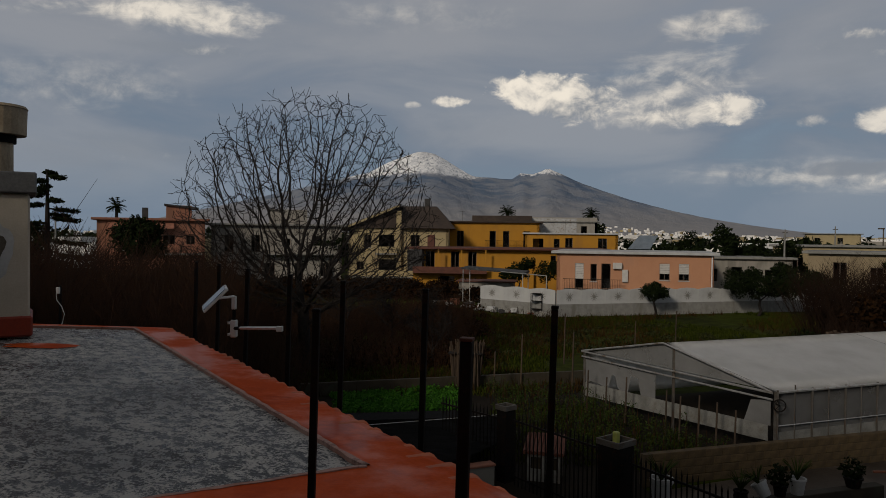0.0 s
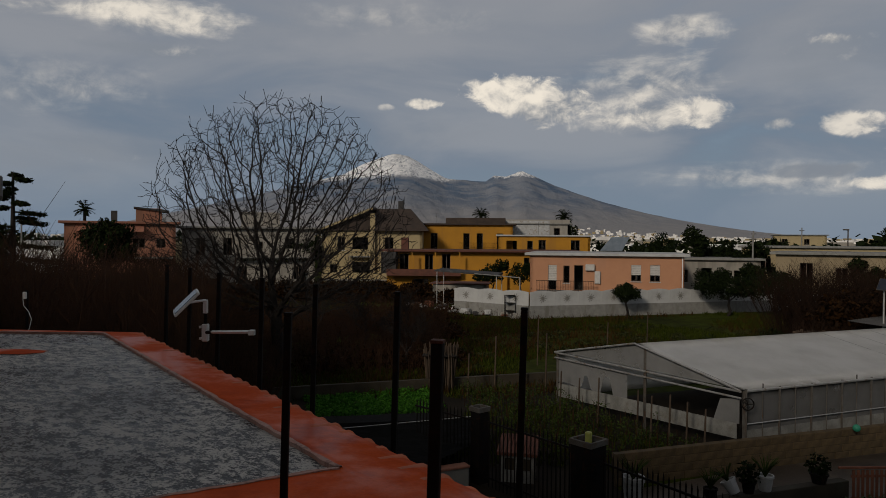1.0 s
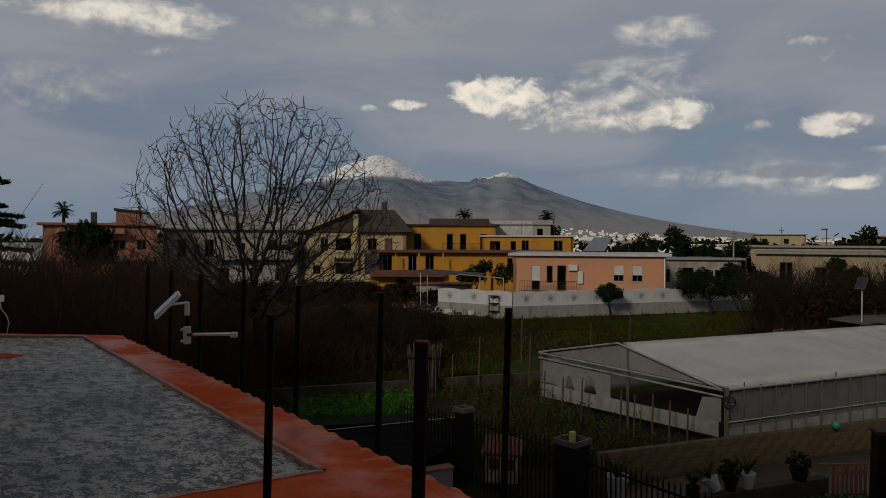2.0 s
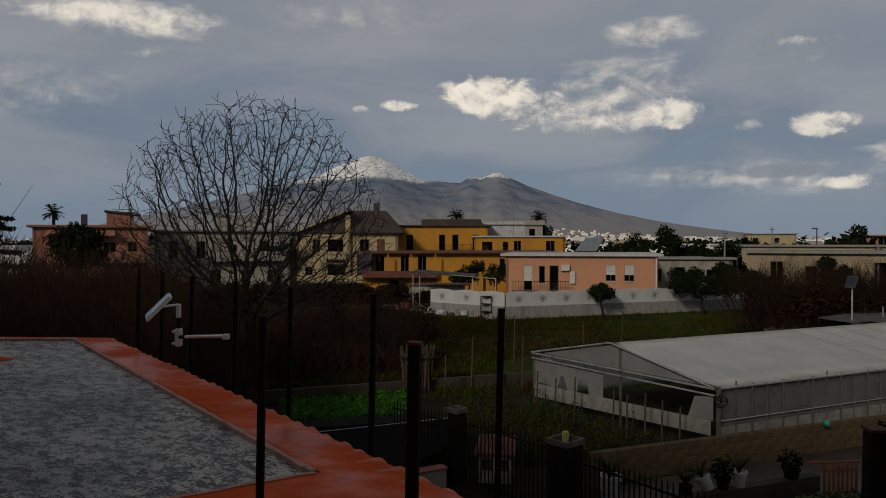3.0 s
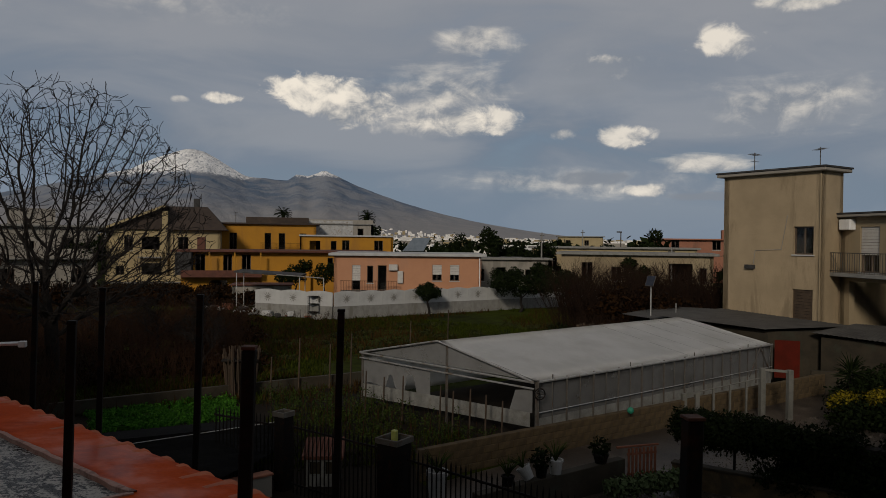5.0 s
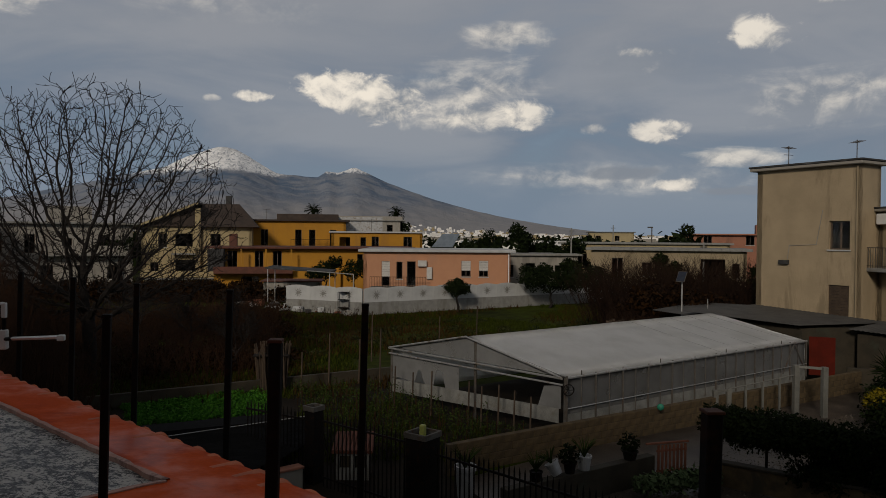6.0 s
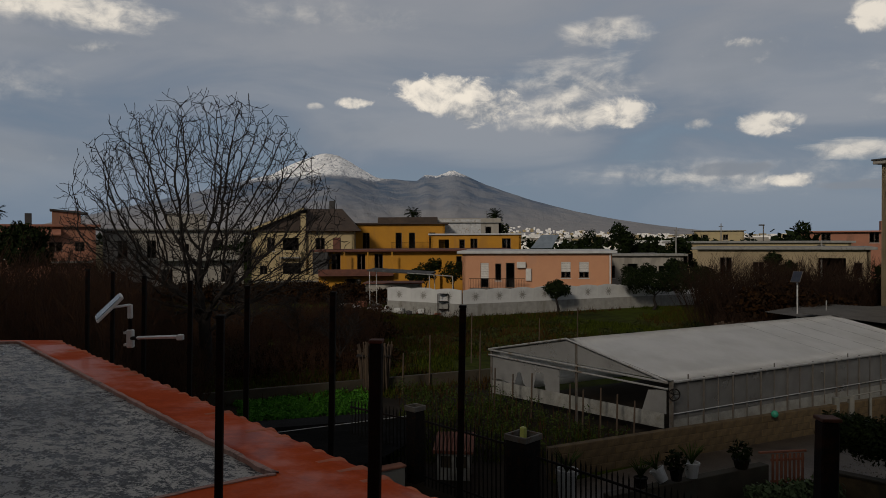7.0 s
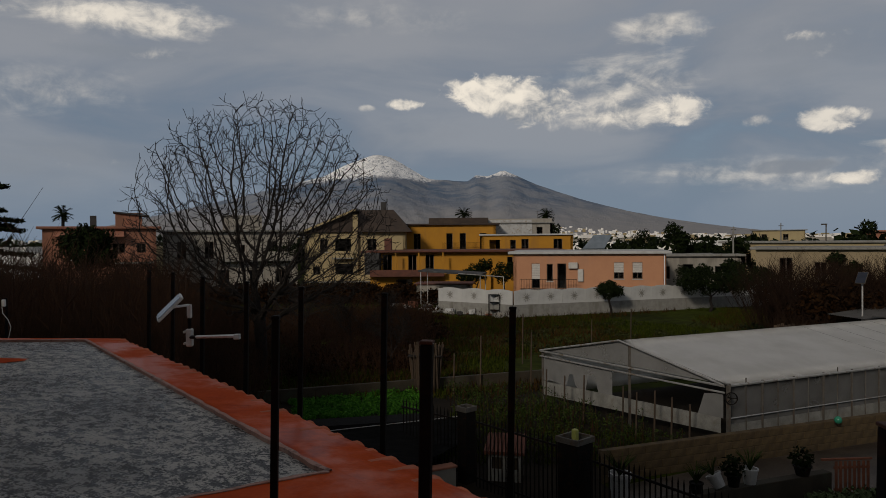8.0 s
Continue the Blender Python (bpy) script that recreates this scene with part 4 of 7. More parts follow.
make_greenhouse()
gh_floor = part("greenhouse_floor", prism([tuple(GR.xy), tuple(GF.xy), tuple(GB.xy), tuple(GL.xy)], 0.0, 0.06), M["soil"])
tagged(gh_floor, "bare dark soil inside the greenhouse", "soil", kind="structure")


# ---- drive, retaining wall of blocks ----
part_drive = part("drive", prism([(5.0, 13.2), (9.5, 11.0), (24.0, 22.0), (30.0, 31.0), (22.4, 27.1), (6.3, 19.5), (2.0, 17.0)], -0.1, 0.02), M["gravel"])
tagged(part_drive, "wet gravel drive", "drive", kind="structure")


def block_wall(p, q, h, name, label, long=0.5, high=0.2, thick=0.2):
    p, q = Vector((*p, 0)), Vector((*q, 0))
    n = (q - p).length
    yaw = math.degrees(math.atan2(q.y - p.y, q.x - p.x))
    r = root(name, pose(p.x, p.y, 0, 0, 0, yaw), label, "wall", kind="structure")
    part("mortar_core", box(0, 0.015, 0, n, thick - 0.015, h - 0.01), M["mortar"], r)
    src = part("block", box(0.006, 0, 0.006, long - 0.006, thick, high - 0.006, 0.008), M["block"], r)
    half = None
    rows_ = int(round(h / high))
    rnd = random.Random(int(n * 10))
    first = True
    for k in range(rows_):
        x = -long / 2 if k % 2 else 0.0
        while x < n - 0.05:
            if x < 0 or x + long > n + 0.01:
                if x >= 0:
                    w = n - x
                    part("block", box(x + 0.006, 0, k * high + 0.006, x + w, thick, (k + 1) * high - 0.006, 0.008), M["block"], r)
                x += long
                continue
            m = pose(x, rnd.uniform(-0.006, 0.006), k * high, 0, 0, rnd.uniform(-0.4, 0.4))
            if first:
                src.matrix_basis = m
                first = False
            else:
                shared("block", src, m, r)
            x += long
    return r


block_wall((2.60, 17.75), (22.4, 26.95), 0.8, "wall_blocks", "low wall of weathered tufa blocks beside the drive")


def pebbles():
    q = random.Random(51)
    v, f = [], []
    while len(f) < 4 * 6000:
        u, w = q.random(), q.random()
        p = Vector((4.2, 15.4)).lerp(Vector((20.5, 24.4)), u).lerp(Vector((8.6, 12.2)).lerp(Vector((23.0, 22.6)), u), w)
        k = q.uniform(0.012, 0.045)
        b = len(v)
        a = q.uniform(0, 6.28)
        for i in range(4):
            v.append((p.x + k * math.cos(a + 1.57 * i), p.y + k * q.uniform(0.6, 1.0) * math.sin(a + 1.57 * i), 0.015))
        v.append((p.x, p.y, 0.02 + k * q.uniform(0.4, 0.8)))
        f += [(b + i, b + (i + 1) % 4, b + 4) for i in range(4)]
    tagged(from_lists("gravel", v, f, M["pebble"]), "loose wet stones on the drive", "gravel", kind="stuff")


M["pebble"] = leaf_material("wet_pebble", (0.035, 0.028, 0.022), (0.17, 0.145, 0.12), 0.35)
pebbles()

M["net"] = material("black_netting", (0.006, 0.006, 0.006), (0.010, 0.010, 0.010), 0.9, 8.0, 90.0, 0.3, spec=0.1)


# ---- flat roof of the annexe, with red edging and clay tiles ----
def make_annexe():
    rz = 4.8
    e0, e1 = Vector((-4.66, 8.66, 0)), Vector((0.9, 2.2, 0))     # eaves line of the tiles
    d = (e1 - e0).normalized()
    nrm = Vector((-d.y, d.x, 0))                                   # towards the garden
    if nrm.x < 0:
        nrm = -nrm
    r = root("annexe_roof", Matrix.Identity(4), "flat annexe roof of wet felt with red-painted edging", "roof", kind="structure")
    back, left = Vector((-7.8, 8.45, 0)), Vector((-7.8, 1.0, 0))
    poly = [tuple(e0.xy), tuple(back.xy), tuple(left.xy), (0.9, 1.0), tuple(e1.xy)]
    inset = [(-4.62, 8.50), (-7.6, 8.30), (-7.6, 1.2), (0.5, 1.2), (0.55, 2.0)]
    part("walls", prism(inset, 0.0, rz - 0.22), M["render_grey"], r)
    part("slab", prism(poly, rz - 0.20, rz - 0.035), M["concrete"], r)
    # red band along the eaves and round the felt, as one raised ring with a rounded lip
    felt = [(-4.93, 8.36), (-7.55, 8.22), (-7.55, 1.6), (-3.62, 1.6), (-0.86, 3.60)]
    part("felt", prism(felt, rz - 0.033, rz), M["felt"], r, "wet dark roofing felt")
    bm = bmesh.new()
    outer = [tuple((e0 + d * 0.0).xy), tuple(back.xy), (-7.8, 1.0), (0.8, 1.0), tuple((e1 - nrm * 0.0).xy)]
    no, ni = len(outer), len(felt)
    lo = [bm.verts.new((x, y, rz - 0.03)) for x, y in outer]
    hi = [bm.verts.new((x, y, rz - 0.004 if i in (0, 4) else rz + 0.03)) for i, (x, y) in enumerate(outer)]
    inn = [bm.verts.new((x, y, rz + 0.022)) for x, y in felt]
    inl = [bm.verts.new((x, y, rz - 0.01)) for x, y in felt]
    for i in range(no):
        j = (i + 1) % no
        bm.faces.new((lo[i], lo[j], hi[j], hi[i]))
        bm.faces.new((hi[i], hi[j], inn[j], inn[i]))
        bm.faces.new((inn[i], inn[j], inl[j], inl[i]))
    bmesh.ops.recalc_face_normals(bm, faces=bm.faces)
    bmesh.ops.subdivide_edges(bm, edges=bm.edges[:], cuts=5, use_grid_fill=True)
    for v in bm.verts:
        v.co.z += 0.008 * noise.noise((v.co.x * 2.1, v.co.y * 2.1, 0))
        v.co.x += 0.012 * noise.noise((v.co.x * 3.1, v.co.y * 3.1, 4))
    part("red_edging", bm, M["redpaint"], r, "wet red waterproof paint edging", smooth=True)
    # patch of red paint at the chimney
    bm = bmesh.new()
    c = Vector((-5.15, 6.95, 0))
    ring = [bm.verts.new((c.x + 0.40 * math.cos(t) * (1 + 0.5 * noise.noise((math.cos(t) * 2, math.sin(t) * 2, 1))), c.y + 0.17 * math.sin(t) * (1 + 0.4 * noise.noise((math.cos(t) * 2, math.sin(t) * 2, 5))), rz + 0.006)) for t in [2 * math.pi * i / 28 for i in range(28)]]
    bm.faces.new(ring)
    part("paint_patch", bm, M["redpaint"], r)
    # worn pale seam where felt and paint meet
    M["seam"] = material("worn_paint_seam", (0.34, 0.15, 0.10), (0.42, 0.27, 0.22), 0.7, 6.0, 60.0, 0.4, stain=(0.10, 0.03, 0.015), stain_scale=6.0)
    for a, b in ((felt[0], felt[4]), (felt[4], felt[3]), (felt[0], felt[1])):
        a, b = Vector((*a, 0)), Vector((*b, 0))
        w = (b - a).normalized().orthogonal()
        w = Vector((-(b - a).y, (b - a).x, 0)).normalized()
        n = int((b - a).length / 0.08)
        v, f = [], []
        for i in range(n + 1):
            c = a.lerp(b, i / n)
            s0 = 0.014 + 0.014 * noise.noise((c.x * 9, c.y * 9, 1))
            s1 = 0.016 + 0.014 * noise.noise((c.x * 9, c.y * 9, 8))
            v += [(c.x + w.x * s0, c.y + w.y * s0, rz + 0.026), (c.x - w.x * s1, c.y - w.y * s1, rz + 0.026), (c.x + w.x * s0, c.y + w.y * s0, rz - 0.01), (c.x - w.x * s1, c.y - w.y * s1, rz - 0.01)]
        for i in range(n):
            k = 4 * i
            f += [(k, k + 4, k + 5, k + 1), (k, k + 2, k + 6, k + 4), (k + 1, k + 5, k + 7, k + 3)]
        from_lists("seam", v, f, M["seam"], r, "pale worn seam")
    # tiles: short half-round barrels along the eaves
    pitch = 0.205
    bm = bmesh.new()
    seg, ln = 7, 0.20
    arcs = []
    for y, rad in ((-ln + 0.02, 0.080), (0.02, 0.098)):
        for rr in (rad, rad - 0.016):
            arcs.append([bm.verts.new((rr * math.cos(math.pi * i / seg), y, rr * 0.62 * math.sin(math.pi * i / seg))) for i in range(seg + 1)])
    for i in range(seg):
        bm.faces.new((arcs[0][i], arcs[0][i + 1], arcs[2][i + 1], arcs[2][i]))
        bm.faces.new((arcs[1][i + 1], arcs[1][i], arcs[3][i], arcs[3][i + 1]))
        bm.faces.new((arcs[2][i], arcs[2][i + 1], arcs[3][i + 1], arcs[3][i]))
    bmesh.ops.recalc_face_normals(bm, faces=bm.faces)
    src = part("roof_tile", bm, M["tile"], r, smooth=True)
    yaw = math.degrees(math.atan2(nrm.y, nrm.x)) - 90
    count = int((e1 - e0).length / pitch)
    rnd = random.Random(2)
    for i in range(count):
        p = e0 + d * (pitch * (i + 0.5)) + nrm * rnd.uniform(-0.012, 0.012)
        m = pose(p.x, p.y, rz - 0.062 + rnd.uniform(-0.005, 0.005), -5, 0, yaw + rnd.uniform(-2, 2))
        if i == 0:
            src.matrix_basis = m
        else:
            shared("roof_tile", src, m, r)


make_annexe()


def make_chimney():
    r = root("chimney", pose(-5.67, 7.38, 4.8, 0, 0, 37), "rendered roof chimney with a flaking patch and metal cowl", "chimney")
    part("shaft", box(-0.85, -0.02, 0.035, 0.05, 0.85, 1.62, 0.02), M["render_grey"], r)
    part("base_paint", box(-0.88, -0.05, 0.033, 0.08, 0.88, 0.26, 0.02), M["redbase"], r, "dark red painted base")
    part("cap", box(-0.92, -0.09, 1.624, 0.12, 0.92, 1.86, 0.015), M["lead"], r, "grey metal flashing cap")
    for nm, rad, dep, mt, lb in (("plaster_rim", 1.0, 0.004, M["white"], "pale flaking plaster rim"), ("bare_patch", 0.78, 0.008, M["bareplaster"], "bare dark patch")):
        pts = []
        for i in range(26):
            t = 2 * math.pi * i / 26
            k = rad * (1 + 0.30 * noise.noise((math.cos(t) * 1.7, math.sin(t) * 1.7, rad * 3)))
            pts.append((-0.32 + (0.0 if rad == 1.0 else -0.05) + 0.22 * k * math.cos(t), 1.02 + 0.30 * k * math.sin(t)))
        q = [(x, -0.021, z) for x, z in pts] + [(x, -0.021 - dep, z) for x, z in pts]
        part(nm, solid(q, [tuple(range(25, -1, -1)), tuple(range(26, 52))] + [(i, (i + 1) % 26, 26 + (i + 1) % 26, 26 + i) for i in range(26)]), mt, r, lb)
    bm = bmesh.new()
    bmesh.ops.create_cone(bm, cap_ends=True, segments=20, radius1=0.17, radius2=0.17, depth=0.42, matrix=pose(-0.28, 0.32, 2.07))
    part("flue", bm, M["cowl"], r, "streaked metal flue", smooth=False)
    bm = bmesh.new()
    bmesh.ops.create_cone(bm, cap_ends=True, segments=24, radius1=0.30, radius2=0.31, depth=0.30, matrix=pose(-0.28, 0.32, 2.44))
    bmesh.ops.create_cone(bm, cap_ends=True, segments=24, radius1=0.32, radius2=0.30, depth=0.03, matrix=pose(-0.28, 0.32, 2.605))
    # black ring puts the shade of the gap below the cowl into colour
    part("neck", beam((-0.28, 0.32, 2.20), (-0.28, 0.32, 2.30), 0.20, sides=20), M["net"], r, "black neck ring for the shaded gap under the cowl")
    part("cowl", bm, M["cowl"], r, "drum-shaped metal cowl")


make_chimney()


# ---- posts round the roof and terrace ----
def iron_post(p, z0, z1, half, name="fence_post", label="slim dark iron post", cap=False, lean=1.2):
    r = root(name, pose(p[0], p[1], z0, 0, lean, random.Random(int(p[0] * 100)).uniform(-8, 8)), label, "post", "posts")
    part("shaft", box(-half, -half, 0, half, half, z1 - z0 - 0.012, half * 0.18), M["iron"], r)
    part("cap", box(-half * 1.12, -half * 1.12, z1 - z0 - 0.011, half * 1.12, half * 1.12, z1 - z0 + 0.004, 0.003), M["rust"] if cap else M["iron"], r)
    return r


for p in ((-4.20, 8.28), (-3.62, 7.62), (-2.90, 6.69), (-2.19, 5.88), (-1.53, 5.15), (-0.82, 4.55)):
    iron_post(p, 0.0, 5.66, 0.018)
iron_post((-0.955, 3.00), 4.83, 5.678, 0.0155, label="slim dark iron post on the roof edging")
iron_post((-0.03, 3.60), 0.0, 5.66, 0.0165)
iron_post((-0.32, 3.18), 4.82, 5.548, 0.027, "terrace_post", "thick dark post with a rusty cap", True)
iron_post((1.44, 2.92), 0.0, 5.26, 0.036, "terrace_post", "thick dark post with a rusty cap", True)

# unseen terrace behind the camera closes the place; added unseen wall shades the foreground
tp = part("terrace", box(-7.5, -3.0, 4.1, 9.0, 0.95, 4.4), M["concrete"])
tagged(tp, "plain concrete terrace", "terrace", kind="structure")
hw = part("wall_shading", box(-26.0, -3.3, 0.0, 16.0, -3.02, SHADING_WALL), M["render_grey"])
tagged(hw, "plain rendered wall, added unseen to shade the foreground", "wall", kind="structure")


# ---- plants ----
def leaf_cloud(blobs, size, seed, squash=1.0):
    """Leaves as small bent quads in blobs of (x, y, z, radius, count). Returns verts and faces."""
    g = np.random.default_rng(seed)
    verts, faces = [], []
    for x, y, z, r, n in blobs:
        d = g.normal(size=(n, 3))
        d /= np.linalg.norm(d, axis=1)[:, None]
        rad = r * g.uniform(0.35, 1.0, n) ** 0.6 * (1 + 0.25 * np.sin(d[:, 0] * 5 + x) * np.cos(d[:, 2] * 4 + y))
        c = d * rad[:, None] * (1, 1, squash) + (x, y, z)
        u = g.normal(size=(n, 3))
        u /= np.linalg.norm(u, axis=1)[:, None]
        w = np.cross(u, d)
        w /= np.linalg.norm(w, axis=1)[:, None] + 1e-9
        s = size * g.uniform(0.6, 1.4, n)[:, None]
        for k in range(n):
            b = len(verts)
            p, a, e = c[k], u[k] * s[k], w[k] * s[k] * 0.55
            verts += [tuple(p - a), tuple(p + e), tuple(p + a), tuple(p - e)]
            faces.append((b, b + 1, b + 2, b + 3))
    return verts, faces


class Tubes:
    """Collects tapered bars into one mesh."""
    def __init__(self):
        self.v, self.f = [], []

    def bar(self, p, q, r0, r1, sides=3):
        d = q - p
        if d.length < 1e-6:
            return
        d.normalize()
        u = d.orthogonal().normalized()
        w = d.cross(u)
        b = len(self.v)
        for c, r in ((p, r0), (q, r1)):
            for i in range(sides):
                a = 2 * math.pi * i / sides
                o = c + u * (math.cos(a) * r) + w * (math.sin(a) * r)
                self.v.append((o.x, o.y, o.z))
        for i in range(sides):
            j = (i + 1) % sides
            self.f.append((b + i, b + j, b + sides + j, b + sides + i))


def grow(tubes, p, d, length, r, level, rnd, last, keep, lift):
    """One limb in short bent pieces, with side shoots; stops where keep() ends the crown."""
    steps = 5 if level < 2 else 4
    here, way, rad = p.copy(), d.normalized(), r
    for i in range(steps):
        bend = 0.16 if level < 2 else 0.27
        way = (way + Vector((rnd.gauss(0, bend), rnd.gauss(0, bend), rnd.gauss(0, bend * 0.8) + lift * (1 + 0.6 * level)))).normalized()
        nxt = here + way * (length / steps)
        nr = max(rad * 0.80, 0.011)
        tubes.bar(here, nxt, rad, nr, 6 if level == 0 else (4 if level < 3 else 3))
        here, rad = nxt, nr
        if not keep(here):
            return
        if level < last and (i > 0 or level > 0):
            if level >= 3 and rnd.random() > 0.38:
                continue
            for _ in range(2 if rnd.random() < (0.7 if level < 2 else 1.0) else 1):
                side = way.orthogonal()
                side.rotate(Matrix.Rotation(rnd.uniform(0, 2 * math.pi), 3, way))
                ang = rnd.uniform(0.45, 0.95)
                grow(tubes, here, way * math.cos(ang) + side * math.sin(ang), length * (rnd.uniform(0.48, 0.70) if level < 1 else rnd.uniform(0.36, 0.56)), rad * 0.62, level + 1, rnd, last, keep, lift)


def bare_tree(name, label, base, height, spread, trunk_h, trunk_r, limbs, last, seed, lift=0.05, group=""):
    rnd = random.Random(seed)
    r = root(name, pose(*base), label, "tree", group)
    t = Tubes()
    here, rad = Vector((0, 0, -0.1)), trunk_r
    for i in range(4):
        nxt = Vector((rnd.gauss(0, 0.05), rnd.gauss(0, 0.05), trunk_h * (i + 1) / 4))
        t.bar(here, nxt, rad, rad * 0.9, 8)
        here, rad = nxt, rad * 0.9
    from_lists("trunk", t.v, t.f, M["bark"], r, smooth=True)
    mid = Vector((0, 0, trunk_h + (height - trunk_h) * 0.38))
    zr = (height - mid.z)

    def keep(q):
        e = q - mid
        zz = e.z / (zr if e.z > 0 else (mid.z - trunk_h * 0.55))
        return (e.x / spread) ** 2 + (e.y / spread) ** 2 + zz * zz < 1.0 + 0.25 * rnd.random()

    t = Tubes()
    for i in range(limbs):
        a = 2 * math.pi * i / limbs + rnd.uniform(-0.3, 0.3)
        tilt = rnd.uniform(0.25, 1.32) if i else 0.1
        d = Vector((math.cos(a) * math.sin(tilt), math.sin(a) * math.sin(tilt), math.cos(tilt)))
        z = trunk_h * rnd.uniform(0.72, 1.0)
        grow(t, Vector((0, 0, z)), d, (height - trunk_h) * rnd.uniform(0.66, 0.86), trunk_r * rnd.uniform(0.40, 0.62), 0, rnd, last, keep, lift)
    from_lists("crown", t.v, t.f, M["bark"], r, "many fine leafless twigs")
    return r


def colony_tree(name, label, base, trunk_h, trunk_r, middle, reach, points, seed):
    """A bare tree whose limbs spread evenly through a dome: shoots grow towards free space, and wood thickens below each fork."""
    g = random.Random(seed)
    r = root(name, pose(*base), label, "tree")
    mx, my, mz = middle
    free = []
    while len(free) < points:
        q = Vector((g.uniform(-1, 1), g.uniform(-1, 1), g.uniform(-1, 1)))
        k = q.length
        if k > 1 or g.random() > 0.25 + 0.75 * k * k:
            continue
        lobes = 1.0 + 0.10 * noise.noise((q.x * 2.2, q.y * 2.2, q.z * 2.2 + seed))
        p = Vector((mx + q.x * reach[0] * lobes, my + q.y * reach[1] * lobes, mz + q.z * (reach[2] if q.z > 0 else reach[3]) * lobes))
        if p.z < trunk_h * 0.75 or (p.z < trunk_h + 1.0 and math.hypot(p.x, p.y) < 1.0):
            continue
        free.append(p)
    nodes, parents = [Vector((0, 0, -0.1))], [-1]
    z = 0.0
    while z < trunk_h:
        z += 0.25
        nodes.append(Vector((0.06 * math.sin(z * 1.3), 0.04 * math.cos(z * 1.7), z)))
        parents.append(len(nodes) - 2)
    n_trunk = len(nodes)
    for i in range(7):
        a = 2 * math.pi * i / 7 + g.uniform(-0.3, 0.3)
        start = g.randint(n_trunk - 5, n_trunk - 1)
        d = Vector((math.cos(a), math.sin(a), g.uniform(0.5, 1.4))).normalized()
        last_node = start
        for _ in range(4):
            d = (d + Vector((g.gauss(0, 0.1), g.gauss(0, 0.1), 0.06))).normalized()
            nodes.append(nodes[last_node] + d * 0.25)
            parents.append(last_node)
            last_node = len(nodes) - 1
    step, kill = 0.20, 0.29
    for _ in range(80):
        tree = kdtree.KDTree(len(nodes))
        for i, p in enumerate(nodes):
            tree.insert(p, i)
        tree.balance()
        pull, left = {}, []
        for p in free:
            q, i, d = tree.find(p)
            if d < kill:
                continue
            left.append(p)
            if d < 3.2:
                pull.setdefault(i, Vector((0, 0, 0)))
                pull[i] += (p - q) / d
        free = left
        if not pull:
            break
        for i, d in pull.items():
            old = (nodes[i] - nodes[parents[i]]).normalized() if parents[i] >= 0 else Vector((0, 0, 1))
            d = d.normalized() + old * 0.55 + Vector((g.gauss(0, 0.16), g.gauss(0, 0.16), g.gauss(0.10, 0.16)))
            nodes.append(nodes[i] + d.normalized() * step)
            parents.append(i)
    # short finishing twigs
    kids = collections.Counter(parents)
    for i in range(n_trunk, len(nodes)):
        tip = kids[i] == 0
        if not tip and g.random() > 0.34:
            continue
        way = (nodes[i] - nodes[parents[i]]).normalized()
        for _ in range(g.randint(1, 2) if tip else 1):
            d = (way + Vector((g.gauss(0, 0.55), g.gauss(0, 0.55), g.gauss(0.25, 0.4)))).normalized()
            k = i
            for _ in range(g.randint(1, 3)):
                d = (d + Vector((g.gauss(0, 0.15), g.gauss(0, 0.15), 0.10))).normalized()
                nodes.append(nodes[k] + d * g.uniform(0.10, 0.17))
                parents.append(k)
                k = len(nodes) - 1
    load = [0.0] * len(nodes)
    kids = collections.Counter(parents)
    for i in range(len(nodes) - 1, 0, -1):
        if kids[i] == 0:
            load[i] = 0.0108 ** 2.25
        load[parents[i]] += load[i]
    full = load[0] ** (1 / 2.25)
    width = [min(max(w, 1e-9) ** (1 / 2.25), 1.0) * min(1.0, trunk_r / full) for w in load]
    wood, crown = Tubes(), Tubes()
    for i in range(1, len(nodes)):
        r1 = max(width[i], 0.0108)
        r0 = max(min(width[parents[i]], r1 * 1.25), 0.0108)
        if i < n_trunk:
            flare = 1.0 + 0.5 * max(0.0, 1 - nodes[i].z / 0.8)
            wood.bar(nodes[parents[i]], nodes[i], trunk_r * flare, trunk_r * (1.0 - 0.05 * nodes[i].z), 9)
        else:
            crown.bar(nodes[parents[i]], nodes[i], r0, r1, 6 if r1 > 0.05 else (4 if r1 > 0.02 else 3))
    from_lists("trunk", wood.v, wood.f, M["bark"], r, smooth=True)
    from_lists("crown", crown.v, crown.f, M["bark"], r, "many fine leafless twigs")
    return r


def leafy_tree(name, label, base, trunk_h, crown, size, seed, mat, trunk_r=0.1, category="tree", group="", squash=0.8):
    """crown: blobs round the base's own origin."""
    r = root(name, pose(*base), label, category, group)
    rnd = random.Random(seed)
    t = Tubes()
    here = Vector((0, 0, -0.05))
    for i in range(3):
        nxt = Vector((rnd.gauss(0, 0.08), rnd.gauss(0, 0.05), trunk_h * (i + 1) / 3))
        t.bar(here, nxt, trunk_r * (1 - 0.12 * i), trunk_r * (0.88 - 0.12 * i), 7)
        here = nxt
    for x, y, z, rad, n in crown:
        t.bar(here, Vector((x, y, z)), trunk_r * 0.5, 0.02, 4)
    from_lists("trunk", t.v, t.f, M["bark"], r)
    v, f = leaf_cloud(crown, size, seed, squash)
    from_lists("crown", v, f, mat, r)
    return r


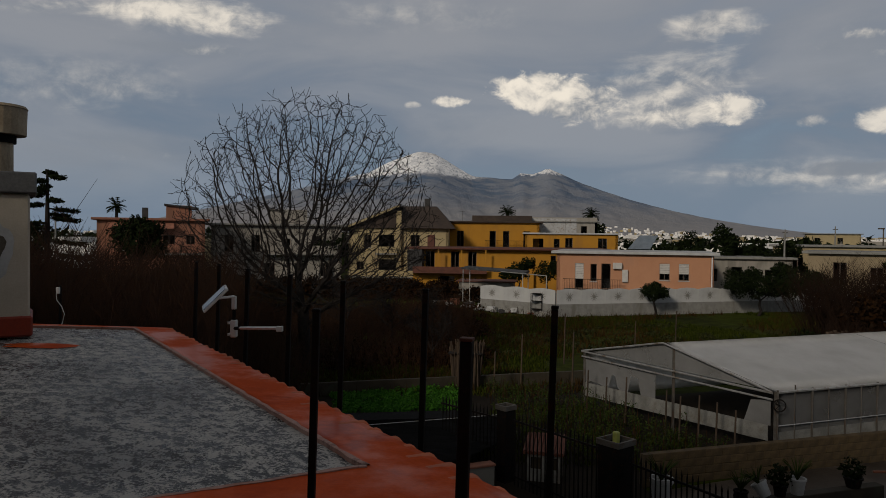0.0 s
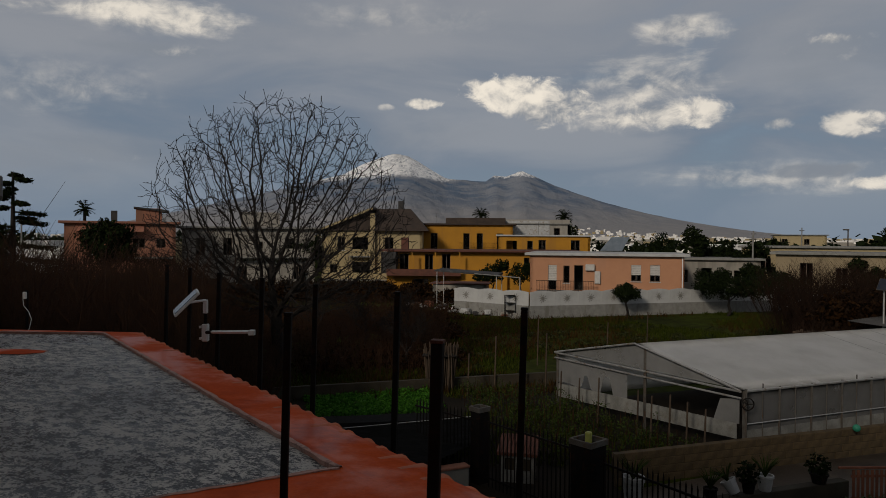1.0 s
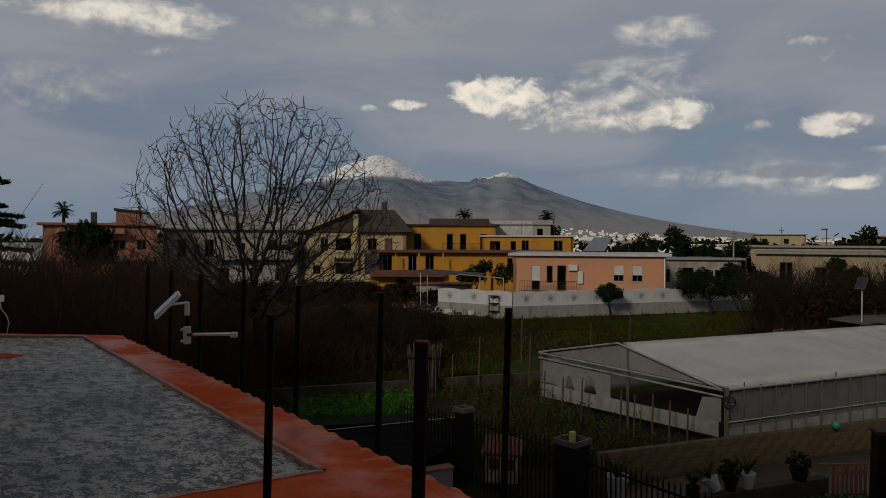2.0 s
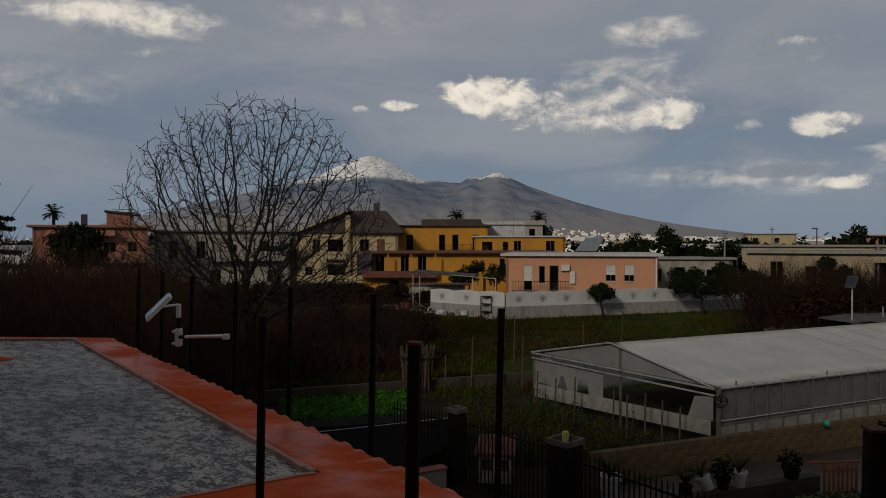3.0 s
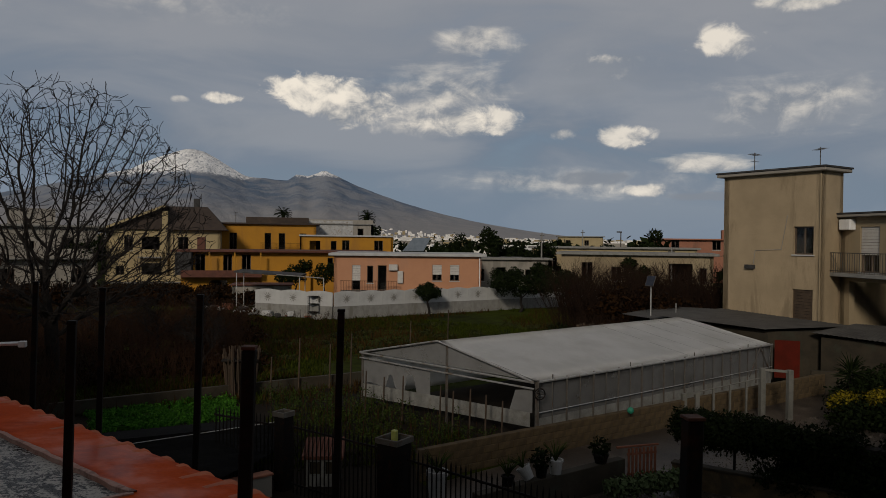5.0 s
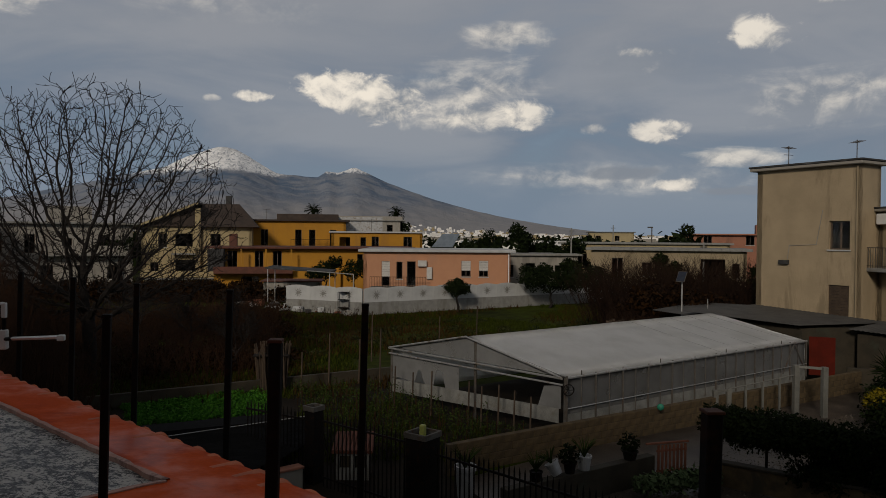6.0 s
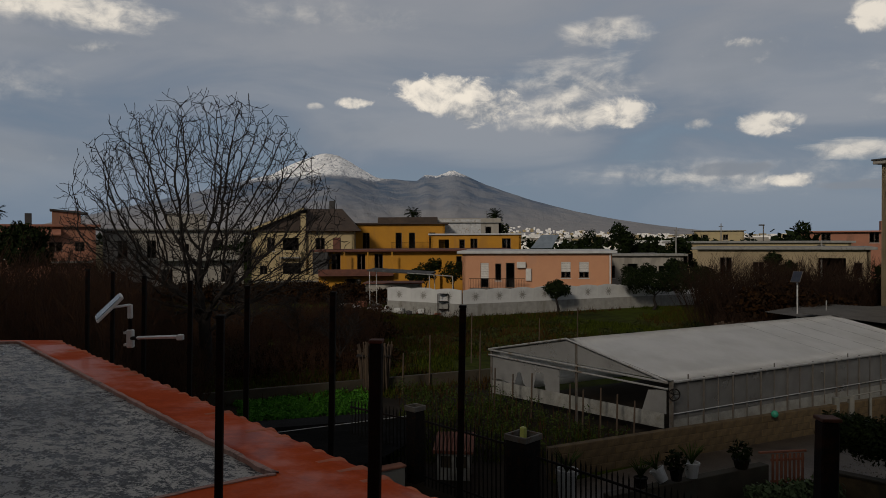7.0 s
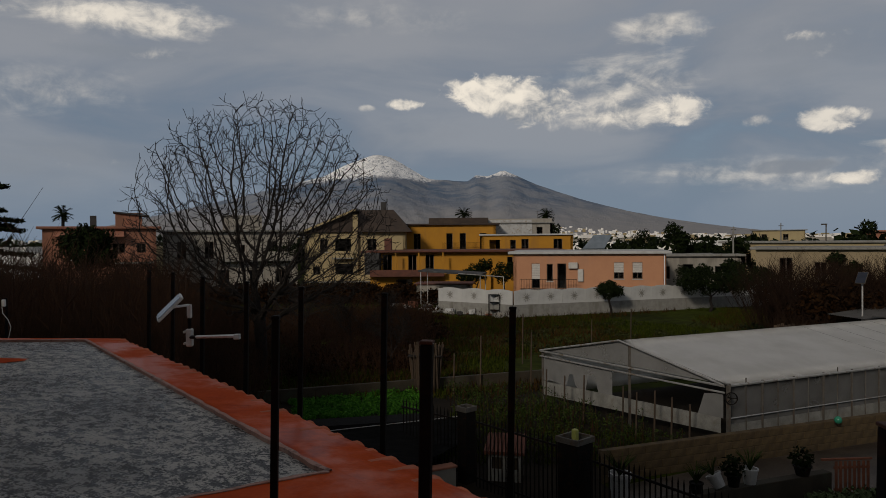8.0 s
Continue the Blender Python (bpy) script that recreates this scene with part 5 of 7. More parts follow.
colony_tree("walnut_tree", "large leafless tree with a dense dome of twigs", (-10.15, 30.6, 0), 2.9, 0.27, (0.2, 0.0, 5.9), (5.75, 5.3, 6.25, 3.7), 5200, 11)
bare_tree("young_tree", "small leafless fruit tree in the grass", (-4.7, 32.6, 0), 2.7, 1.5, 0.9, 0.08, 5, 2, 5, 0.06, "young trees")
bare_tree("young_tree", "small leafless fruit tree in the grass", (-7.8, 38.5, 0), 3.2, 1.7, 1.0, 0.08, 5, 2, 6, 0.06, "young trees")
bare_tree("young_tree", "small leafless fruit tree in the grass", (-11.2, 41.5, 0), 3.3, 1.9, 1.0, 0.09, 5, 2, 7, 0.06, "young trees")
bare_tree("young_tree", "small leafless fruit tree in the grass", (-6.6, 46.0, 0), 2.8, 1.6, 0.9, 0.07, 5, 2, 8, 0.06, "young trees")


def thicket(name, label, spots, seed, mat, lean=0.12, twigs=7, thick=0.014):
    """Upright bare shoots with side twigs at (x, y, height)."""
    rnd = random.Random(seed)
    t = Tubes()
    for x, y, h in spots:
        p = Vector((x, y, 0))
        d = Vector((max(-1.8, min(1.8, rnd.gauss(0, 1))) * lean, max(-1.8, min(1.8, rnd.gauss(0, 1))) * lean, 1)).normalized()
        mid, top = p + d * h * 0.55, p + d * h * 0.55 + (d + Vector((rnd.gauss(0, 0.2), rnd.gauss(0, 0.2), 0))).normalized() * h * 0.45
        t.bar(p, mid, thick * 1.5, thick, 3)
        t.bar(mid, top, thick, thick * 0.35, 3)
        for i in range(twigs):
            u = rnd.uniform(0.3, 0.95)
            q = p.lerp(mid, u / 0.55) if u < 0.55 else mid.lerp(top, (u - 0.55) / 0.45)
            a = rnd.uniform(0, 2 * math.pi)
            ln = h * rnd.uniform(0.10, 0.26)
            t.bar(q, q + Vector((math.cos(a) * ln * 0.6, math.sin(a) * ln * 0.6, ln * rnd.uniform(0.5, 1.0))), thick * 0.6, thick * 0.25, 3)
    ob = from_lists(name, t.v, t.f, mat)
    return tagged(ob, label, "thicket", kind="stuff")


def wedge(rnd, n, a0, a1, r0, r1, top):
    out = []
    for _ in range(n):
        a = radians(rnd.uniform(a0, a1))
        r = math.sqrt(rnd.uniform(r0 * r0, r1 * r1))
        out.append((r * math.sin(a), r * math.cos(a), top(math.degrees(a), r) * rnd.uniform(0.72, 1.03)))
    return out


rnd = random.Random(21)
tall = wedge(rnd, 3600, -52, -24, 13.5, 30, lambda a, r: 5.95 - max(0, a + 36) * 0.055 - (r - 14) * 0.012)
tall += wedge(rnd, 900, -30, -20, 22, 36, lambda a, r: 5.1 - max(0, a + 27) * 0.26)
thicket("hazel_thicket", "dense tall thicket of bare brown shoots", tall, 3, M["twig"], 0.10, 9, 0.013)
low = wedge(rnd, 2200, -23, -5, 29, 58, lambda a, r: 2.0 - abs(a + 14) * 0.05)
low += wedge(rnd, 700, -31, -19, 20, 30, lambda a, r: 2.7 - abs(a + 20) * 0.10)
low += wedge(rnd, 260, -6, 2, 38, 60, lambda a, r: 0.8)
thicket("scrub", "patchy low scrub of bare brown stems", low, 4, M["twig"], 0.3, 8, 0.010)
M["russet"] = material("dark_russet_twigs", (0.020, 0.009, 0.004), (0.009, 0.005, 0.003), 0.9, 3.0, 30.0, 0.2, spec=0.15)
brown = [(15.2 + 8.5 * rnd.random(), 37.2 + 7 * rnd.random(), rnd.uniform(3.2, 5.0)) for _ in range(1500)]
brown += [(14.2 + 4.5 * rnd.random(), 35.0 + 3 * rnd.random(), rnd.uniform(1.6, 2.6)) for _ in range(250)]
thicket("russet_bushes", "tangled russet bushes with few leaves", brown, 5, M["russet"], 0.3, 9, 0.014)
rr = np.random.default_rng(8)
v, f = leaf_cloud([(15.5 + 8 * u, 36.8 + 6 * w, 1.2 + 1.7 * q, 1.0, 420) for u, w, q in rr.uniform(size=(70, 3))], 0.12, 31)
M["leaf_russet"] = leaf_material("russet_leaf", (0.007, 0.004, 0.002), (0.026, 0.012, 0.004))
tagged(from_lists("bush_leaves", v, f, M["leaf_russet"]), "dark russet bush foliage", "bush", kind="stuff")

gq = random.Random(77)
v, f = leaf_cloud([(r * math.sin(radians(a)), r * math.cos(radians(a)), 0.25, gq.uniform(0.5, 1.1), 130) for a, r in [(gq.uniform(-25, -4), gq.uniform(32, 60)) for _ in range(330)]], 0.09, 32, 0.5)
tagged(from_lists("dead_leaves", v, f, M["leaf_russet"]), "brown dead bramble and leaf litter", "brambles", kind="stuff")

v, f = leaf_cloud([(gq.uniform(-34, -3.5), gq.uniform(65.5, 72.5), gq.uniform(0.5, 1.2), gq.uniform(0.7, 1.2), 260) for _ in range(130)], 0.13, 34, 0.9)
tagged(from_lists("bramble_hedge", v, f, M["leaf_russet"]), "dark overgrown brambles in front of the houses", "brambles", kind="stuff")

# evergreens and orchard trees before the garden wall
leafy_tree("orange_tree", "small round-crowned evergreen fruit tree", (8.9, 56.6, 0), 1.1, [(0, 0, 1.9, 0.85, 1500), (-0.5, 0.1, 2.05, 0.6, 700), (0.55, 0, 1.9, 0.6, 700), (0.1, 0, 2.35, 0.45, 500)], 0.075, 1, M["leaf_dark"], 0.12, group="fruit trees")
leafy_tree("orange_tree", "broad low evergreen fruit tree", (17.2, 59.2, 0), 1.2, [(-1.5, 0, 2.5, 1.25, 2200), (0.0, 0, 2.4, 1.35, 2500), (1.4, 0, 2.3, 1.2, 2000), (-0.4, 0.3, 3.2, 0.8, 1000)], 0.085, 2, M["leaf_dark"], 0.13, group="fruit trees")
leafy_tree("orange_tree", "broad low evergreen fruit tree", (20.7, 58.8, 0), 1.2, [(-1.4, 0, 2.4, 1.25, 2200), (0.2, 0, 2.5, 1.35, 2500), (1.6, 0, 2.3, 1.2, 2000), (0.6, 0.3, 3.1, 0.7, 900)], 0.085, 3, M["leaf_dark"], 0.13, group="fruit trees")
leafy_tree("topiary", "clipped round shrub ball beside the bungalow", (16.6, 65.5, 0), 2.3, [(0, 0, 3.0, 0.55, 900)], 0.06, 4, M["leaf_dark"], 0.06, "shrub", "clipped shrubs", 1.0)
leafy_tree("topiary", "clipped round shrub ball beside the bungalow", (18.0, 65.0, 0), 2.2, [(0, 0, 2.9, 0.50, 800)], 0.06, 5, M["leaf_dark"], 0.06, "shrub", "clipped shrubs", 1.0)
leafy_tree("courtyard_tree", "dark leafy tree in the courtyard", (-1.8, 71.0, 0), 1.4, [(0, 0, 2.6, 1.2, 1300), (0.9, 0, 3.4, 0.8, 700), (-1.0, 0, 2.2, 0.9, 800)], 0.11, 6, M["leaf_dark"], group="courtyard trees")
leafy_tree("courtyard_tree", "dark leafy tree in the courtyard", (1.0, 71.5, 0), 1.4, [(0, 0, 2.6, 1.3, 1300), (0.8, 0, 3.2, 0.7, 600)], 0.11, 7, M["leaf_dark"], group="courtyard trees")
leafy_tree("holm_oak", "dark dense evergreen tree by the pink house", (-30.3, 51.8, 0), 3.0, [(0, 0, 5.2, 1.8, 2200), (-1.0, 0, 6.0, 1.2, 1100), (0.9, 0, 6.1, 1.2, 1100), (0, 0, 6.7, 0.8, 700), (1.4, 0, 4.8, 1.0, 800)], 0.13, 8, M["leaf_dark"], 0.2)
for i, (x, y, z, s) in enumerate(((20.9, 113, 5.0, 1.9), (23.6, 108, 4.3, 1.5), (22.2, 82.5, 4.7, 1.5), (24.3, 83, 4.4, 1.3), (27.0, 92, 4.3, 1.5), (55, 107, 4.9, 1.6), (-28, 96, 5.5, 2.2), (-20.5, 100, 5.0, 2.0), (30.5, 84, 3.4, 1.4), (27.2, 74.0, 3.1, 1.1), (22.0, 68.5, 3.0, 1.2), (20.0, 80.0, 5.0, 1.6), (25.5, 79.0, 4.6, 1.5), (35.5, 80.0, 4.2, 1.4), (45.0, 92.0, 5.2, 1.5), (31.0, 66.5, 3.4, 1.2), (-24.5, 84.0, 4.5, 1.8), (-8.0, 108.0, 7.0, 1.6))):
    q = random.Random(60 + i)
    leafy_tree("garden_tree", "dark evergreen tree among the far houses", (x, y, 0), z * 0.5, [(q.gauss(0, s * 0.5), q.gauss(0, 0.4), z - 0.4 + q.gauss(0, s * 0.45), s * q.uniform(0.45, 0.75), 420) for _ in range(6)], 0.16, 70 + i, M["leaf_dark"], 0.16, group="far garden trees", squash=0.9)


def make_cedar():
    r = root("cedar", pose(-26.6, 36.4, 0), "dark layered conifer with drooping boughs", "tree")
    q = random.Random(9)
    t = Tubes()
    part("trunk", beam((0, 0, -0.1), (0, 0, 9.4), 0.3, 0.05, 8), M["bark"], r)
    blobs = []
    for i in range(26):
        z = 3.0 + 6.3 * i / 25
        a = q.uniform(0, 6.28)
        ln = (9.9 - z) * 0.36 + 0.4
        end = Vector((math.cos(a) * ln, math.sin(a) * ln, z - 0.1 * ln))
        t.bar(Vector((0, 0, z)), end, 0.06, 0.015, 4)
        for k in range(5):
            e = Vector((0, 0, z)).lerp(end, 0.35 + 0.16 * k)
            blobs.append((e.x, e.y, e.z, 0.32, 80))
    tagged(from_lists("bough", t.v, t.f, M["bark"], r), kind="stuff")
    v, f = leaf_cloud(blobs, 0.075, 19, 0.45)
    from_lists("crown", v, f, M["leaf_dark"], r)


make_cedar()


def palm(base, h, seed, scale=1.0, label="tall palm with a tuft of arching fronds", skirt=False):
    r = root("palm", pose(*base), label, "palm", "palms")
    q = random.Random(seed)
    part("trunk", beam((0, 0, 0), (0.1, 0, h), 0.24 * scale, 0.20 * scale, 8), M["bark"], r)
    t = Tubes()
    for i in range(44):
        a, rise = q.uniform(0, 6.28), q.uniform(-0.35, 1.3)
        here = Vector((0.1, 0, h))
        d = Vector((math.cos(a) * math.cos(rise), math.sin(a) * math.cos(rise), math.sin(rise)))
        for k in range(5):
            nxt = here + d * 0.30 * scale
            t.bar(here, nxt, 0.03 * scale, 0.02 * scale, 3)
            side = d.cross(Vector((0, 0, 1))).normalized() if abs(d.z) < 0.99 else Vector((1, 0, 0))
            for s in (-1, 1):
                for u in (0.2, 0.6):
                    p = here.lerp(nxt, u)
                    t.bar(p, p + (side * s * 0.28 + d * 0.16 + Vector((0, 0, -0.07))) * scale, 0.035 * scale, 0.008 * scale, 3)
            here, d = nxt, (d + Vector((0, 0, -0.20))).normalized()
    from_lists("fronds", t.v, t.f, M["leaf_dark"], r)
    if skirt:
        v, f = leaf_cloud([(0.4, 0, h - 1.6, 1.1, 500), (1.3, 0, h - 2.2, 1.0, 400), (-0.7, 0, h - 2.3, 0.9, 350)], 0.16, seed)
        from_lists("undergrowth", v, f, M["leaf_dark"], r)
    return r


palm((-4.35, 101, 0), 9.35, 1, 0.85)
palm((7.8, 110, 0), 9.35, 2, 0.9, skirt=True)
palm((-58.0, 93.5, 0), 9.6, 3, 1.0)


# ---- grass and weeds of the field ----
def tufts(name, label, spots, seed, mat, blades=5):
    g = random.Random(seed)
    v, f = [], []
    for x, y, h in spots:
        for _ in range(blades):
            a = g.uniform(0, 6.28)
            bx, by = x + g.gauss(0, 0.12), y + g.gauss(0, 0.12)
            c, s = math.cos(a) * 0.03, math.sin(a) * 0.03
            lx, ly = g.gauss(0, h * 0.35), g.gauss(0, h * 0.35)
            b = len(v)
            v += [(bx - c, by - s, -0.03), (bx + c, by + s, -0.03), (bx + lx, by + ly, h * g.uniform(0.6, 1.1))]
            f.append((b, b + 1, b + 2))
    return tagged(from_lists(name, v, f, mat), label, "grass", kind="stuff")


def field_spots(n, seed, lo, hi):
    g = random.Random(seed)
    out = []
    while len(out) < n:
        a, r = radians(g.uniform(-22, 34)), math.sqrt(g.uniform(27 ** 2, 64 ** 2))
        x, y = r * math.sin(a), r * math.cos(a)
        if noise.noise((x * 0.13, y * 0.13, seed)) < -0.12 or y > 54 + (0.45 * (x - 1.5) if x > 1.5 else -0.3 * (x - 1.5)):
            continue
        if x > 0 and y < 27 + 0.5 * x:
            continue
        out.append((x, y, g.uniform(lo, hi)))
    return out


tufts("grass", "uneven rough green grass", field_spots(16000, 1, 0.10, 0.32), 1, M["grass"], 5)
tufts("dry_grass", "dry brown grass and weeds", field_spots(6000, 2, 0.15, 0.5), 2, M["drygrass"], 4)
g8 = np.random.default_rng(5)
blobs = []
for u, w, q in g8.uniform(size=(90, 3)):
    x, y = -3 + 26 * u, 33 + 17 * w
    if y < 29 + 0.5 * x + 2:
        continue
    blobs.append((x, y, 0.12, 0.25 + 0.5 * q, int(60 + 160 * q)))
v, f = leaf_cloud(blobs, 0.07, 14, 0.45)
tagged(from_lists("weeds", v, f, M["leaf_dull"]), "low dull-green weeds and brambles", "weeds", kind="stuff")
v, f = leaf_cloud([(9.5, 36.5, 0.5, 1.1, 900), (8.2, 36.2, 0.4, 0.9, 700), (11.0, 37.0, 0.4, 0.9, 600), (4.0, 34.0, 0.3, 0.8, 400), (13.6, 39.0, 0.8, 0.9, 600)], 0.08, 15, 0.7)
tagged(from_lists("bramble", v, f, M["leaf_dark"]), "dark bramble clump in the grass", "bush", kind="stuff")


# ---- vegetable garden ----
def slab_on(name, poly, z0, z1, mat, label, category, kind=""):
    return tagged(part(name, prism(poly, z0, z1), mat), label, category, kind=kind)


slab_on("garden_soil", [(-9, 15.5), (-9.5, 25.4), (2.4, 30.2), (1.6, 27.0), (6.2, 20.2), (2.5, 17.9), (4.6, 12.0), (2.0, 8.0), (-6.0, 11.0)], -0.08, 0.025, M["soil"], "dark wet garden soil", "soil", "structure")


def low_wall(p, q, h, mat, name, label, thick=0.18, coping=None):
    p, q = Vector((*p, 0)), Vector((*q, 0))
    r = root(name, pose(p.x, p.y, 0, 0, 0, math.degrees(math.atan2(q.y - p.y, q.x - p.x))), label, "wall")
    n = (q - p).length
    part("wall_body", box(0, 0, 0, n, thick, h, 0.012), mat, r)
    if coping:
        part("coping", box(-0.02, -0.04, h + 0.003, n + 0.02, thick + 0.04, h + 0.06, 0.012), coping, r)
    return r


M["darkwall"] = material("dark_mossy_concrete", (0.038, 0.029, 0.017), (0.020, 0.016, 0.009), 0.9, 2.0, 40.0, 0.4, stain=(0.03, 0.032, 0.02), stain_scale=1.5)
low_wall((-9.5, 25.2), (2.6, 30.5), 0.5, M["darkwall"], "border_wall", "dark mossy concrete garden border wall")
low_wall((-2.6, 16.2), (-0.95, 17.2), 0.52, M["offwhite"], "gate_wall", "low rendered wall with a terracotta coping", 0.22, M["claytile"])

# bed of young greens
g8 = np.random.default_rng(12)
bl = []
for u, w in g8.uniform(size=(520, 2)):
    p = np.array((-7.6, 26.3)) * (1 - u) * (1 - w) + np.array((-3.1, 28.3)) * u * (1 - w) + np.array((-2.3, 24.4)) * u * w + np.array((-6.5, 23.4)) * (1 - u) * w
    bl.append((p[0], p[1], 0.10, 0.16 + 0.1 * u, 30))
v, f = leaf_cloud(bl, 0.045, 77, 0.7)
tagged(from_lists("green_bed", v, f, M["leaf_crop"]), "bright green bed of young leafy crops", "crop bed", kind="stuff")

# black shade netting on low hoops


def make_net():
    r = root("shade_net", Matrix.Identity(4), "black shade netting stretched low over a bed", "netting")
    c = [Vector(p) for p in ((-7.4, 17.0, 0.8), (-5.0, 18.75, 0.86), (-1.0, 20.6, 0.9), (-0.9, 18.2, 0.8), (-3.0, 14.6, 0.75))]
    bm = bmesh.new()
    n = 14
    rows_ = []
    for i in range(n + 1):
        u = i / n
        a = c[0].lerp(c[1], u * 2) if u < 0.5 else c[1].lerp(c[2], (u - 0.5) * 2)
        b = c[4].lerp(c[3], u)
        rows_.append([bm.verts.new(a.lerp(b, j / 8) + Vector((0, 0, 0.05 * noise.noise((i * 0.6, j * 0.6, 2)) - 0.06 * math.sin(math.pi * j / 8)))) for j in range(9)])
    for i in range(n):
        for j in range(8):
            bm.faces.new((rows_[i][j], rows_[i + 1][j], rows_[i + 1][j + 1], rows_[i][j + 1]))
    bmesh.ops.solidify(bm, geom=bm.faces, thickness=0.01)
    part("net", bm, M["net"], r)
    for a, b in ((c[0], c[1]), (c[1], c[2])):
        part("edge_wire", beam(a + Vector((0, 0, 0.02)), b + Vector((0, 0, 0.02)), 0.012, sides=5), M["steel"], r, "pale edge wire")
    skirt = part("skirt", prism([tuple(c[0].xy), tuple(c[1].xy), tuple(c[2].xy), (c[2].x + 0.02, c[2].y + 0.02), (c[1].x, c[1].y + 0.03), (c[0].x, c[0].y + 0.03)], 0.02, 0.72), M["net"], r)
    for q in (c[0], c[1], c[2], c[3]):
        part("stake", beam((q.x, q.y, 0), (q.x, q.y, q.z + 0.02), 0.025, sides=5), M["wood"], r)


make_net()
# low black block along the front edge of the green bed
slab_on("black_bed_strip", [(-6.9, 22.2), (-2.3, 23.5), (-2.1, 22.6), (-6.6, 21.3)], 0.02, 0.30, M["net"], "long low black block before the green bed", "bed")


def stick_bundle():
    r = root("stake_bundle", pose(-2.75, 28.2, 0.02), "upright bundle of old garden canes and stakes", "stakes")
    q = random.Random(3)
    for i in range(84):
        x, y = q.gauss(0, 0.34), q.gauss(0, 0.16)
        x = max(-0.6, min(0.6, x))
        part("cane", beam((x * 0.85, y, 0), (x * 1.1 + q.gauss(0, 0.05), y + q.gauss(0, 0.05), q.uniform(1.5, 1.98)), 0.030, 0.022, 5), M["wood"], r)
    part("tie", box(-0.66, -0.36, 1.38, 0.66, 0.36, 1.44, 0.02), M["bark"], r)


stick_bundle()


def crop_row(p, q, seed, n, height):
    """Staked vines: leaves and thin stems along a row."""
    p, q = Vector((*p, 0)), Vector((*q, 0))
    r = root("crop_row", Matrix.Identity(4), "row of straggly staked plants with sparse leaves", "crop row", "crop rows")
    k = random.Random(seed)
    t = Tubes()
    blobs = []
    for i in range(n):
        b = p.lerp(q, (i + k.uniform(0.2, 0.8)) / n) + Vector((k.gauss(0, 0.08), k.gauss(0, 0.08), 0))
        h = height * k.uniform(0.7, 1.15)
        t.bar(b, b + Vector((k.gauss(0, 0.05), k.gauss(0, 0.05), h)), 0.012, 0.008, 3)
        for _ in range(3):
            blobs.append((b.x + k.gauss(0, 0.1), b.y + k.gauss(0, 0.1), h * k.uniform(0.35, 0.95), 0.14, 16))
    from_lists("vine", t.v, t.f, M["twig"], r)
    v, f = leaf_cloud(blobs, 0.032, seed, 1.2)
    from_lists("leaves", v, f, M["leaf_mid"], r)


for i in range(9):
    u = i / 8
    a = Vector((-1.9, 26.6)).lerp(Vector((-0.1, 19.0)), u)
    b = Vector((1.3, 26.2)).lerp(Vector((5.2, 19.9)), u)
    crop_row(tuple(a), tuple(b), 40 + i, 20, 0.85)
tufts("garden_weeds", "weeds between the garden rows", [(x, y, h) for x, y, h in [(-1.5 + 6 * random.Random(i).random(), 19.0 + 7 * random.Random(i + 9999).random(), 0.25) for i in range(500)] if x < 1.7 + (26.4 - y) * 0.62], 6, M["grass"], 5)
for i, (x, y, h) in enumerate(((-0.6, 29.0, 2.1), (0.6, 29.4, 1.8), (1.4, 28.6, 2.3), (-1.6, 27.6, 1.6), (1.3, 34.6, 2.4), (7.2, 39.0, 2.2), (5.4, 41.0, 1.4))):
    st = part("fence_stake", beam((x, y, 0), (x + 0.04, y, h), 0.035, 0.028, 6), M["wood"])
    tagged(st, "thin weathered wooden stake in the ground", "stake", "stakes")


# ---- iron fence, gate pillars ----
def picket_fence(p, q, h, label, spacing=0.125):
    p, q = Vector((*p, 0)), Vector((*q, 0))
    n = (q - p).length
    r = root("iron_fence", pose(p.x, p.y, 0, 0, 0, math.degrees(math.atan2(q.y - p.y, q.x - p.x))), label, "fence", "iron fences")
    for z in (0.22, h - 0.24):
        part("rail", box(0, -0.018, z, n, 0.018, z + 0.045, 0.004), M["iron"], r)
    bm = bmesh.new()
    add_box(bm, -0.011, -0.011, 0.02, 0.011, 0.011, h - 0.1)
    add_beam(bm, (0, 0, h - 0.1), (0, 0, h + 0.03), 0.024, 0.002, 4)
    src = part("picket", bm, M["iron"], r)
    k = int(n / spacing)
    for i in range(k):
        m = pose(n * (i + 0.5) / k, 0, 0)
        if i == 0:
            src.matrix_basis = m
        else:
            shared("picket", src, m, r)
    return r


picket_fence((-2.5, 19.1), (-0.95, 17.8), 1.75, "dark wrought-iron picket fence along the garden")
picket_fence((-0.52, 17.4), (1.42, 15.3), 1.8, "dark wrought-iron picket gate panel")
picket_fence((1.88, 14.8), (4.9, 10.9), 1.7, "dark wrought-iron picket fence above the drive")


def gate_pillar(x, y, half, h, ornament):
    r = root("gate_pillar", pose(x, y, 0, 0, 0, -44), "dark iron gate pillar with an open box top", "pillar", "gate pillars")
    bm = bmesh.new()
    add_box(bm, -half, -half, 0, half, half, h - 0.12, 0.01)
    part("shaft", bm, M["iron"], r)
    for a, b, c, d in ((-half - .03, -half - .03, half + .03, -half + .02), (-half - .03, half - .02, half + .03, half + .03), (-half - .03, -half + .021, -half + .02, half - .021), (half - .02, -half + .021, half + .03, half - .021)):
        part("rim", box(a, b, h - 0.118, c, d, h, 0.006), M["steel_old"], r)
    if ornament:
        part("lamp", box(-0.06, -0.06, h - 0.117, 0.06, 0.06, h + 0.14, 0.02), M["leaf_yellow_paint"], r, "small yellow-green lamp")


